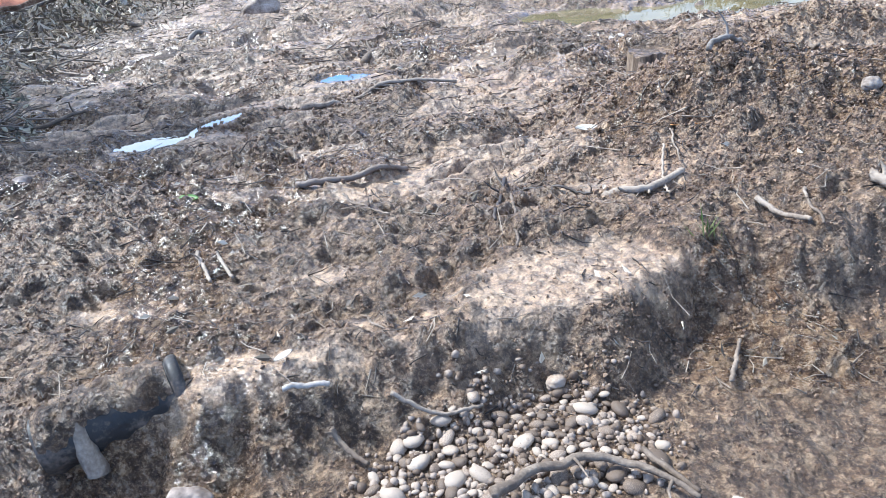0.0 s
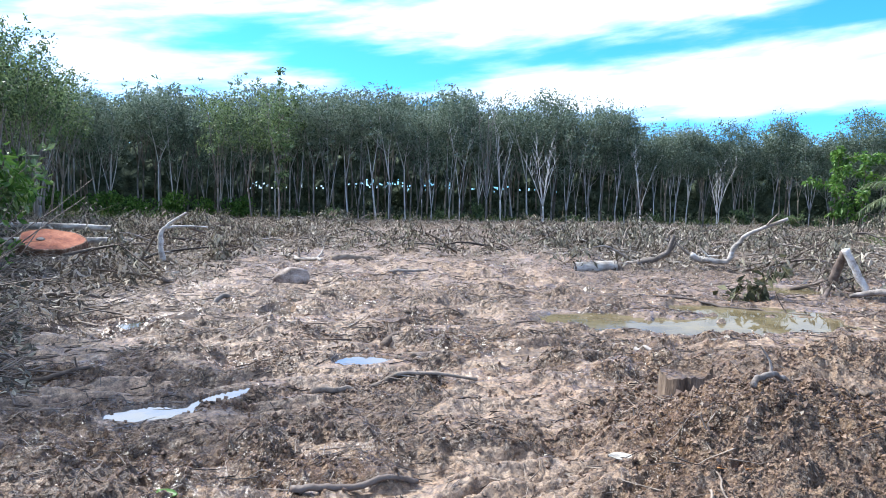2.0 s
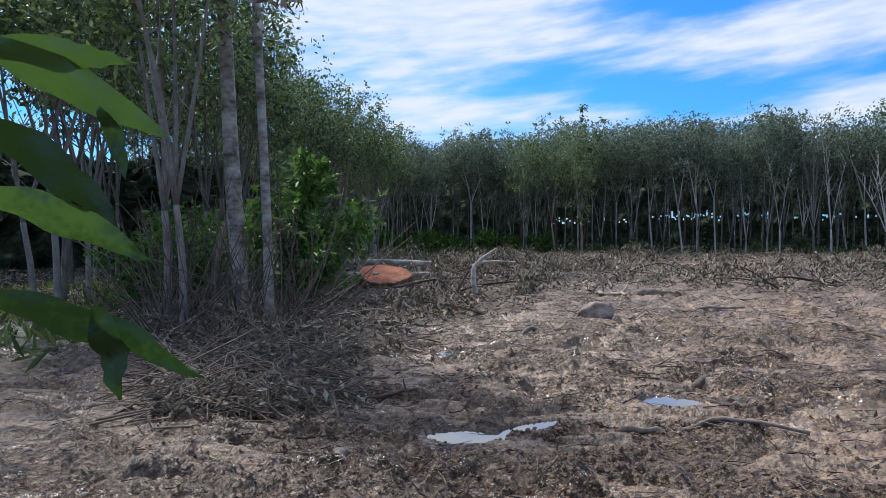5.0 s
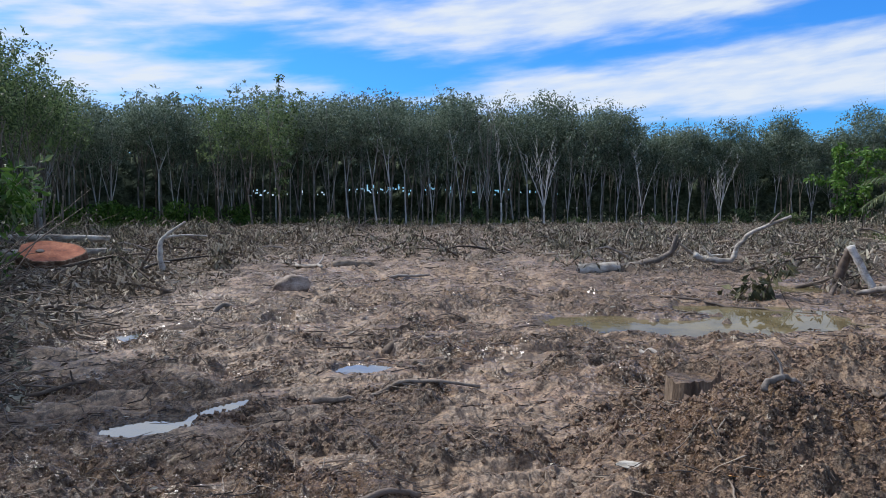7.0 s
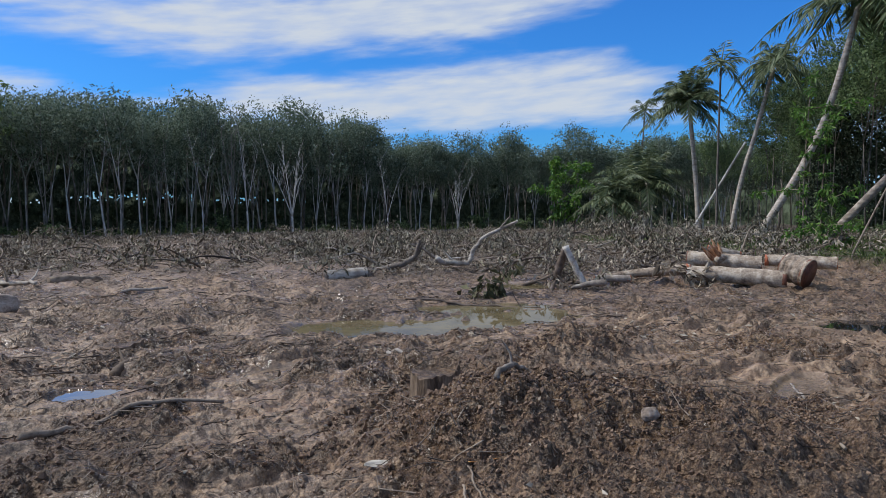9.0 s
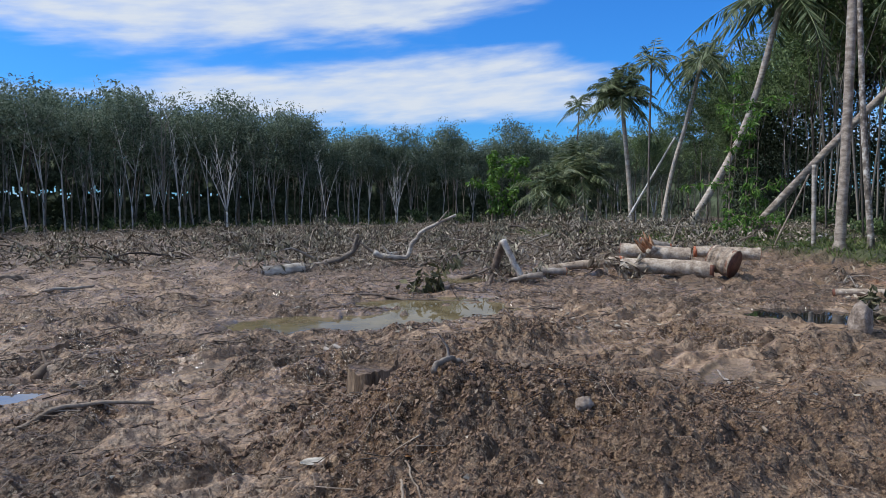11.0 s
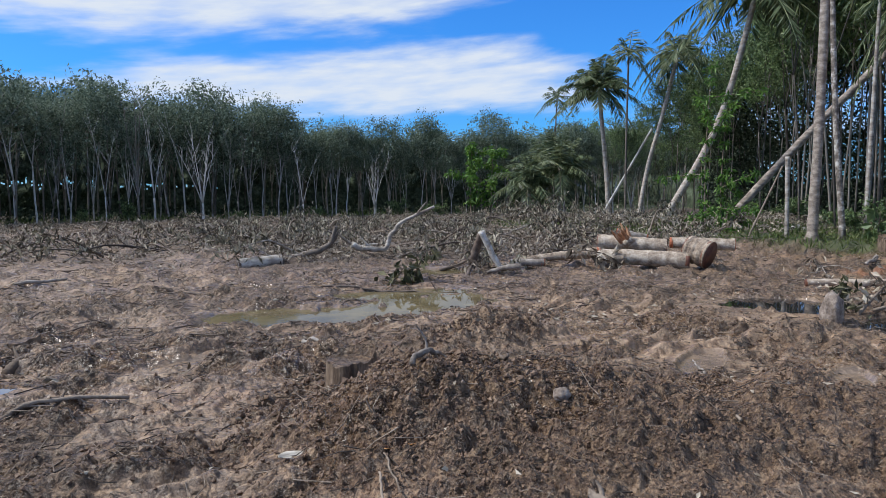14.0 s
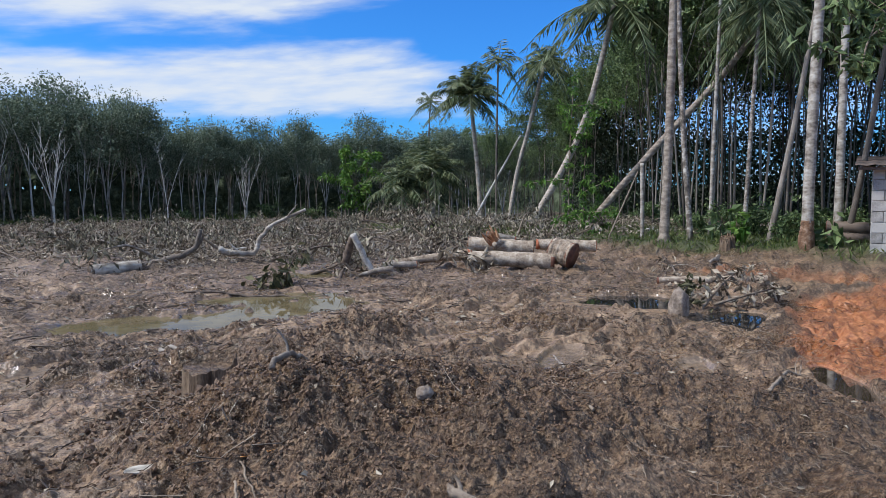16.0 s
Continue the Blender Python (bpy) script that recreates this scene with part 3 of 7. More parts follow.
def ground_height(x, y, coarse=False):
    x, y = np.asarray(x, float), np.asarray(y, float)
    r = np.hypot(x, y)
    edge = bank_edge(x)
    low = smooth(0.05, -0.27, y - edge + 0.05 * perlin(x * 5, y * 5, 21) + 0.02 * perlin(x * 14, y * 14, 22)) * smooth(3.4, 1.6, np.abs(x - 0.2)) * smooth(-6, -3, y)
    h = 0.05 * perlin(x / 5, y / 5, 1) + 0.03 * perlin(x / 1.7, y / 1.7, 2) - 0.3 * smooth(20, 48, r)
    h = h + mound(x, y) + 0.34 * smooth(11.5, 15.5, x + 0.12 * (y - 8)) * smooth(30, 18, y)
    h = h - 0.27 * low - 0.16 * hump(x, y, -1.05, 1.18, 0.22, 0.16, 25)
    litter, lat, _ = masks(x, y)
    turned = np.clip(mound(x, y) * 4.5, 0, 1.1)
    flat = crust(x, y)
    rough = 1.0 - 0.75 * flat + 0.1 * turned
    h = h - 0.015 * flat
    rough = rough * (1 - 2.4 * low * (1 - low))
    rough = rough * (1 - 0.25 * litter) * (1 - 0.75 * low * smooth(1.0, 0.5, np.abs(x - 0.3)))
    wx, wy = x + 0.12 * perlin(x * 2, y * 2, 61), y + 0.12 * perlin(x * 2, y * 2, 62)
    far = 0.6 + 0.4 * smooth(2.0, 4.0, r)
    h = h + rough * far * (0.065 * perlin(wx * 1.2, wy * 1.5, 5) + 0.05 * perlin(wx * 2.6, wy * 3.2, 9))
    # mud smeared out in long welts by tracks and dragged stems
    u, v = wx * 0.95 + wy * 0.3, wy * 0.95 - wx * 0.3
    drawn = (1 - 0.7 * turned) * (1 - 0.4 * litter) * smooth(2.0, 3.2, y) * (0.7 + 0.5 * smooth(-0.2, 0.3, perlin(x * 0.6, y * 0.6, 18)))
    h = h + drawn * (0.12 * (np.abs(perlin(u * 0.75, v * 2.7, 16)) - 0.25) + 0.085 * (np.abs(perlin(u * 1.5, v * 6.5, 19)) - 0.25) + 0.02 * perlin(u * 1.6, v * 12, 20))
    # wheel ruts that curve away to the far side
    for off, wd in ((-0.9, 0.22), (0.75, 0.24), (1.9, 0.2)):
        rut = np.exp(-(((x + 0.55 - 0.035 * (y - 6) - off - 0.3 * np.sin(y * 0.22)) / wd) ** 2)) * smooth(5.5, 8, y) * smooth(34, 20, y)
        h = h - 0.045 * rut * (1 + 0.5 * np.sin(y * 16))
    # cleat prints of a tracked machine
    cl = hump(x, y, 3.3, 5.45, 0.6, 0.18, 6)
    h = h - 0.05 * cl * (0.5 + 0.5 * np.sin((x * 0.97 + y * 0.2) * 24))
    if not coarse:
        near = smooth(34, 12, r)
        ux, uy = x + 0.03 * perlin(x * 9, y * 9, 63), y + 0.03 * perlin(x * 9, y * 9, 64)
        h = h + near * rough * (0.034 * perlin(ux * 6, uy * 7.5, 7) + 0.026 * (0.3 - np.abs(perlin(ux * 10, uy * 12, 10))))
        h = h + near * (0.35 + 0.65 * rough) * (0.014 * perlin(ux * 16, uy * 20, 8) + (0.0065 * perlin(x * 31, y * 35, 13)) * smooth(9, 5, r) + 0.0035 * perlin(x * 62, y * 66, 15) * smooth(5, 2.5, r))
        lumps = np.clip(0.35 + 1.1 * turned + 0.4 * smooth(0.0, 0.4, perlin(x * 0.8, y * 0.9, 24)), 0, 1.15) * (1 - 0.8 * flat) * (1 - 0.7 * litter) * (1 - low) * (1 - 0.6 * lat)
        h = h + near * lumps * (0.055 * (np.abs(perlin(ux * 4.5, uy * 5, 11)) - 0.25) + 0.04 * (np.abs(perlin(ux * 9, uy * 10, 12)) - 0.25) + 0.024 * clod_field(ux, uy, 0.095, 2) + 0.02 * smooth(8, 5, r) * clod_field(x, y, 0.048, 3))
        trod = (1 - turned) * (1 - 0.6 * litter) * (1 - low) * (0.4 + 0.6 * smooth(-0.3, 0.2, perlin(x * 0.5, y * 0.5, 25)))
        h = h - np.clip(trod, 0, 1) * near * (0.05 * pit_field(ux, uy, 0.42, 4) + 0.03 * pit_field(ux, uy, 0.23, 5))
    basin, level, rim = puddle_shape(x, y)
    h = np.maximum(h, rim)
    h = h * (1 - basin) + (level + 0.03 - 0.1 * smooth(0.25, 0.8, basin) + 0.1 * h) * basin
    return h


def gz(x, y):
    return float(ground_height(np.array([x]), np.array([y]), True)[0])


def build_ground():
    ang = np.radians(np.concatenate([np.arange(-56, 74, 0.155), np.arange(74, 304, 4.0)]))
    rad = np.concatenate([[0.05, 0.3], 0.55 * 1.01 ** np.arange(0, 62)])
    rad = np.concatenate([rad, rad[-1] * 1.0043 ** np.arange(1, 560)])
    rad = np.concatenate([rad, rad[-1] * 1.011 ** np.arange(1, 130)])
    rad = np.concatenate([rad, rad[-1] * 1.06 ** np.arange(1, 70)])
    A, R = np.meshgrid(ang, rad)
    x, y = 0.25 + R * np.sin(A), 0.1 + R * np.cos(A)
    z = ground_height(x, y)
    nr, na = A.shape
    me = bpy.data.meshes.new("ground")
    v = np.stack([x, y, z], -1).reshape(-1, 3)
    i, j = np.meshgrid(np.arange(nr - 1), np.arange(na), indexing="ij")
    j2 = (j + 1) % na
    f = np.stack([i * na + j, i * na + j2, (i + 1) * na + j2, (i + 1) * na + j], -1).reshape(-1, 4)[:, ::-1]
    me.vertices.add(len(v))
    me.vertices.foreach_set("co", v.ravel())
    me.loops.add(f.size)
    me.loops.foreach_set("vertex_index", f.ravel().astype(np.int32))
    me.polygons.add(len(f))
    me.polygons.foreach_set("loop_start", np.arange(0, f.size, 4, dtype=np.int32))
    me.polygons.foreach_set("use_smooth", np.ones(len(f), bool))
    me.update(calc_edges=True)
    xf, yf = x.ravel(), y.ravel()
    litter, lat, green = masks(xf, yf)
    basin, _, _ = puddle_shape(xf, yf)
    silt = smooth(0.2, 0.6, basin) * 0.45
    turned = heaped(xf, yf) * smooth(-0.6, 0.1, perlin(xf * 1.1, yf * 1.1, 42))
    turned = np.maximum(turned, 1.5 * hump(xf, yf, -1.75, 2.4, 1.05, 1.2, 20))
    # below the brink: moist earth, with the trench's shade put into its colour
    turned = np.maximum(turned, smooth(0.0, -0.1, yf - bank_edge(xf)) * smooth(-6, -3, yf) * (0.9 - 0.5 * smooth(-0.8, -0.2, xf) - 0.2 * smooth(0.6, 1.1, xf)))
    strip = smooth(0.6, -0.6, np.abs(xf - 0.3 - 0.05 * (yf - 12)) - 1.6 - 0.1 * (yf - 12) + 0.8 * perlin(xf * 0.5, yf * 0.5, 44)) * smooth(8, 12, yf) * smooth(34, 24, yf)
    track = np.maximum(strip, smooth(0.9, 1.6, hump(xf, yf, 5.0, 6.0, 3.9, 3.1, -20) * 2.1 + 0.5 * perlin(xf * 0.9, yf * 1.2, 45))) * (1 - lat) * smooth(0.55, -0.15, perlin(xf * 2.2, yf * 3.4, 46))
    wet = np.maximum(smooth(0.05, 0.4, basin), 0.55 * smooth(0.1, 0.45, perlin(xf * 0.9, yf * 0.9, 41)))
    for name, val in (("litter", litter), ("laterite", lat), ("green", green), ("silt", silt), ("wet", wet), ("turned", turned), ("track", track), ("crust", crust(xf, yf) * smooth(-0.12, 0.02, yf - bank_edge(xf)))):
        at = me.attributes.new(name, "FLOAT", "POINT")
        at.data.foreach_set("value", val.astype(np.float32))
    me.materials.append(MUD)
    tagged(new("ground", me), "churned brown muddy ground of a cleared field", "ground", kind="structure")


build_ground()


def build_water():
    """One level sheet for each pool; the ground shows above it around."""
    pools = [((0, 1), "small muddy puddle mirroring the white sky"), ((2,), "small shallow puddle mirroring blue sky"),
             ((3,), "long shallow silty puddle"), ((4,), "small brown puddle in a wheel rut"),
             ((5, 6, 7, 8, 15, 16, 17), "large shallow brown puddle in churned mud"), ((9,), "dark puddle beside a broken mud slab"),
             ((10,), "black puddle beside a heap of cut branches"), ((11,), "narrow grey puddle beside orange soil")]
    for group, label in pools:
        g = Geo()
        for k in group:
            cx, cy, rx, ry, turn, z, dark = PUDDLES[k]
            c, s = math.cos(radians(turn)), math.sin(radians(turn))
            ring = [(cx + 1.45 * (rx * math.cos(a) * c - ry * math.sin(a) * s), cy + 1.45 * (rx * math.cos(a) * s + ry * math.sin(a) * c), z - 0.0003 * k)
                    for a in np.linspace(0, 2 * math.pi, 40, endpoint=False)]
            g.add(ring, [tuple(range(40))])
        solid("puddle", g, (WATER, WATER_DARK, WATER_BROWN)[PUDDLES[group[0]][6]], label, "puddle", kind="structure")


build_water()


# ---- trees ----
def unit(rng, n):
    v = rng.normal(size=(n, 3))
    return v / np.linalg.norm(v, axis=1, keepdims=True)


def rubber_tree(seed, height, fork, stems, clumps, per, leaf, spread, r0, crown_from=0.42, lean=0.0, clump=0.36):
    """Meshes of a forked plantation tree: the pale stems, and a loose crown of leaf clumps."""
    rng = np.random.RandomState(seed)
    wood, crown = Geo(), Geo()
    way = np.array([rng.normal() * 0.05 + lean, rng.normal() * 0.05, 1.0])
    base = spline([(0, 0, -0.3), way * fork * 0.5 + (rng.normal() * 0.05, 0, 0), way * fork], 6)
    tube(wood, base, np.linspace(r0 * 1.25, r0 * 0.85, 6), 8)
    tips = []
    for k in range(stems):
        a = 2 * math.pi * (k + rng.uniform(-0.3, 0.3)) / max(1, stems)
        out = spread * rng.uniform(0.4, 1.0) * (0.25 if stems == 1 else 1)
        top = height * rng.uniform(0.8, 0.97)
        d = np.array([math.cos(a), math.sin(a), 0])
        p = [way * fork, way * fork + d * out * 0.35 + (0, 0, (top - fork) * 0.33), way * fork + d * out * 0.7 + (0, 0, (top - fork) * 0.66) + rng.normal(size=3) * 0.12,
             way * fork + d * out + (0, 0, top - fork)]
        line = spline(p, 9)
        tube(wood, line, np.linspace(r0 * 0.75, r0 * 0.12, 9), 6)
        for _ in range(5):
            i = rng.randint(2, 8)
            b = rng.uniform(0, 2 * math.pi)
            ln = rng.uniform(0.6, 1.5) * (1.25 - i / 9)
            q = [line[i], line[i] + np.array([math.cos(b), math.sin(b), 0.9]) * ln * 0.5, line[i] + np.array([math.cos(b) * 1.1, math.sin(b) * 1.1, 1.5]) * ln]
            tube(wood, spline(q, 4), np.linspace(r0 * 0.28, r0 * 0.06, 4), 4, cap=False)
            tips.append(q[2])
        tips.extend(line[5:])
    tips = np.array(tips)
    pick = tips[rng.randint(0, len(tips), clumps)] + rng.normal(size=(clumps, 3)) * (0.5, 0.5, 0.32)
    pick = pick[pick[:, 2] > height * (crown_from + (0.9 - crown_from) * rng.uniform(0, 1, len(pick)) ** 2.2)]
    c = np.repeat(pick, per, 0)
    w = unit(rng, len(c)) + (0, 0, -0.35)
    c = c + unit(rng, len(c)) * rng.uniform(0.0, clump, (len(c), 1))
    leaves(crown, c, w, leaf, leaf * 0.42, rng)
    return wood, crown


def tree_kind(name, label, group, bark, leaf_mat, **how):
    wood, crown = rubber_tree(**how)
    ob = thing(name, label, "tree", group)
    part("trunk", wood, bark, ob)
    part("crown", crown, leaf_mat, ob, smooth=False)
    return ob


def place_copies(kinds, spots, rng):
    """The first of each kind stands at the first free spot, the rest are copies."""
    used = set()
    for x, y, s in spots:
        k = rng.randint(len(kinds))
        m = pose(x, y, gz(x, y) - 0.02, 0, 0, rng.uniform(0, 360))
        if k in used:
            ob = copy_thing(kinds[k], m)
        else:
            used.add(k)
            ob = kinds[k]
            ob.matrix_basis = m
        ob.scale = (s, s, s * rng.uniform(0.94, 1.08))
    for k, ob in enumerate(kinds):
        if k not in used:
            ob.matrix_basis = pose(spots[0][0] + k, spots[0][1] + 6, -0.4)


def forest_front(x):
    """How far off the plantation's edge stands."""
    return 46.5 + 0.06 * x - 5.0 * smooth(16, 26, x) - 0.5 * max(0.0, x - 26) + 1.5 * math.sin(x * 0.35)


def tree_size(x):
    """The plantation is younger towards the palms."""
    return float(1.0 - 0.24 * smooth(5, 15, x))


def build_plantation():
    rng = np.random.RandomState(11)
    front = [tree_kind("rubber_tree", "slender plantation tree with pale forked stems", "trees of the far plantation", BARK_PALE, LEAF_FAR,
                       seed=100 + k, height=7.3 + 0.25 * (k % 4), fork=(0.9, 2.4, 1.5, 0.6, 3.2, 1.2, 0.7, 2.0)[k], stems=(3, 2, 4, 3, 2, 4, 3, 3)[k], clumps=260 if k < 5 else 520, per=10, leaf=0.17, clump=0.38 if k < 5 else 0.5, spread=1.35, r0=0.047,
                       crown_from=(0.34, 0.5, 0.24, 0.44, 0.38, 0.06, 0.04, 0.1)[k]) for k in range(8)]
    spots = []
    x = -46.0
    while x < 44:
        spots.append((x, float(forest_front(x)) + rng.uniform(-0.7, 0.7), rng.uniform(0.86, 1.12) * tree_size(x)))
        x += rng.uniform(0.6, 1.25)
    place_copies(front[:5], [s for s in spots if s[0] < 6.5], rng)
    place_copies(front[5:], [s for s in spots if s[0] >= 6.5], rng)
    back = [tree_kind("plantation_tree", "tall thin tree inside the dark plantation", "trees inside the far plantation", BARK_GREY, LEAF_FAR,
                      seed=140 + k, height=8.0 + 0.3 * k, fork=2.5 + 0.4 * k, stems=(2, 3, 2, 1)[k], clumps=220, per=8, leaf=0.25, spread=1.3, r0=0.055, crown_from=0.4) for k in range(4)]
    spots = []
    for row, dy in enumerate((2.2, 4.6, 7.4, 11)):
        x = -54.0
        while x < 50:
            spots.append((x, float(forest_front(x)) + dy + rng.uniform(-0.6, 0.6), rng.uniform(0.92, 1.1) * tree_size(x)))
            x += rng.uniform(1.9, 3.2)
    place_copies(back, spots, rng)


def build_left_wood():
    rng = np.random.RandomState(12)
    kinds = [tree_kind("broadleaf_tree", "leafy roadside tree with a slim grey trunk", "trees at the edge of the clearing", BARK_GREY, LEAF_MID,
                       seed=200 + k, height=7.6 + 0.5 * k, fork=2.2, stems=3 + k % 2, clumps=230, per=10, leaf=0.18, spread=1.5, r0=0.06, crown_from=0.2) for k in range(4)]
    spots = []
    for d in np.arange(9.5, 46, 1.25):
        for off in (0.0, 3.2):
            a = radians(-44.5 + 15.5 * smooth(9, 46, d)) - off / d * 1.0 + rng.uniform(-0.02, 0.02)
            a -= 2.4 / d * smooth(10.5, 12, d) * smooth(18.5, 17, d)
            s = 0.72 + 0.15 * smooth(8, 18, d) + rng.uniform(-0.08, 0.1)
            spots.append((0.2 + (d + 0.3 * off) * math.sin(a), (d + 0.3 * off) * math.cos(a), s))
    spots += [(-9.6, 42.3, 0.98), (-11.3, 42.7, 0.88), (-13.2, 42.0, 0.8)]
    place_copies(kinds, spots, rng)


def build_right_wood():
    rng = np.random.RandomState(13)
    near = [tree_kind("tall_tree", "tall thin-stemmed tree in the dense grove", "trees of the grove", BARK_DARK, LEAF_MID,
                      seed=300 + k, height=11.0 + k, fork=3.5 + 0.8 * k, stems=2 + k % 2, clumps=270, per=11, leaf=0.2, spread=1.8, r0=0.032, crown_from=0.2) for k in range(4)]
    deep = [tree_kind("grove_tree", "thin dark tree deep in the grove", "trees deep in the grove", BARK_DARK, LEAF_MID,
                      seed=320 + k, height=11.0 + k, fork=4.5 + 0.8 * k, stems=2 + k % 2, clumps=240, per=11, leaf=0.19, spread=2.1, r0=0.03, crown_from=0.06) for k in range(4)]
    spots, far = [], []
    for d in np.arange(20, 46, 2.1):
        for az in np.arange(46, 90, 2.4 if d < 28 else 2.0):
            if d < 22 + 12 * smooth(55, 48, az):
                continue
            a = radians(az + rng.uniform(-1.0, 1.0))
            size = rng.uniform(0.8, 1.1) * (0.62 + 0.38 * smooth(47, 55, az))
            (spots if d < 28 else far).append((d * math.sin(a), d * math.cos(a), size))
    for az in np.arange(40.5, 48.5, 0.55):
        a, d = radians(az), rng.uniform(31, 40)
        far.append((d * math.sin(a), d * math.cos(a), rng.uniform(0.36, 0.5)))
    place_copies(near, spots, rng)
    place_copies(deep, far, rng)


def bush_kind(label, group, seed, mat, size, tall, clumps, per, leaf, droop=0.1):
    """A shrub: thin stems and a rounded, ragged mass of leaves."""
    rng = np.random.RandomState(seed)
    ob = thing("bush", label, "bush", group)
    crown = Geo()
    tips = []
    for _ in range(6):
        g = Geo()
        a, o = rng.uniform(0, 6.28), rng.uniform(0.2, 1.0) * size
        tip = np.array([math.cos(a) * o, math.sin(a) * o, tall * rng.uniform(0.55, 1.0)])
        line = spline([(0, 0, -0.1), tip * (0.35, 0.35, 0.6), tip], 6)
        tube(g, line, np.linspace(0.016, 0.004, 6), 4, cap=False)
        part("stem", g, WOOD_DRY, ob)
        tips.extend(line[2:])
    tips = np.array(tips)
    c = np.repeat(tips[rng.randint(0, len(tips), clumps)] + rng.normal(size=(clumps, 3)) * size * 0.22, per, 0)
    c[:, 2] = np.maximum(c[:, 2], 0.05)
    leaves(crown, c + unit(rng, len(c)) * 0.14 * size, unit(rng, len(c)) + (0, 0, -droop), leaf, leaf * 0.45, rng)
    part("foliage", crown, mat, ob, smooth=False)
    return ob


def build_bushes():
    rng = np.random.RandomState(14)
    kinds = [bush_kind("low green shrub at the forest edge", "shrubs at the forest edge", 400 + k, (LEAF_BRIGHT, LEAF_MID, LEAF_MID)[k], 0.9, 0.9 + 0.3 * k, 90, 9, 0.2) for k in range(3)]
    spots = []
    for x in np.arange(-36, 26, 1.5):
        if x < -12 or rng.uniform() < 0.5:
            spots.append((x + rng.uniform(-0.6, 0.6), float(forest_front(x)) - rng.uniform(0.6, 3.0), rng.uniform(0.45, 0.9) * (1.7 if x < -12 else 0.95)))
    place_copies(kinds[:1], [s for s in spots if s[0] < -11], rng)
    spots = [s for s in spots if s[0] >= -11]
    for az in np.arange(49, 88, 1.7):
        a = radians(az)
        d = 17.5 + 14 * smooth(60, 49, az) + rng.uniform(-0.6, 2.2)
        spots.append((d * math.sin(a), d * math.cos(a), rng.uniform(0.35, 0.75)))
    place_copies(kinds[1:], spots, rng)
    kinds = [bush_kind("dense green shrub at the edge of the wood", "shrubs under the roadside trees", 410 + k, (LEAF_MID, LEAF_BRIGHT)[k], 0.95, 1.8, 170, 10, 0.15) for k in range(2)]
    spots = [(-7.9, 11.6, 1.3), (-8.6, 12.6, 1.3)]
    for d in np.arange(12.5, 34, 1.3):
        a = radians(-46 + 16 * smooth(9, 40, d)) + rng.uniform(-0.04, 0.03)
        spots.append((d * math.sin(a), d * math.cos(a), rng.uniform(0.6, 1.2)))
    place_copies(kinds, spots, rng)


def sky_gap(x, y, z):
    """Where daylight shows low between the trunks: a ragged band near eye height."""
    az, el = np.degrees(np.arctan2(x, y)), np.degrees(np.arctan2(z - 1.45, np.hypot(x, y)))
    band = smooth(-0.1, 0.25, el) * smooth(1.3, 0.6, el) * smooth(-20, -14, az) * smooth(13, 9, az)
    return band * (0.5 + 0.7 * perlin(az * 0.7, el * 1.2, 95) + 0.9 * perlin(az * 6, el * 7, 96)) > 1.0


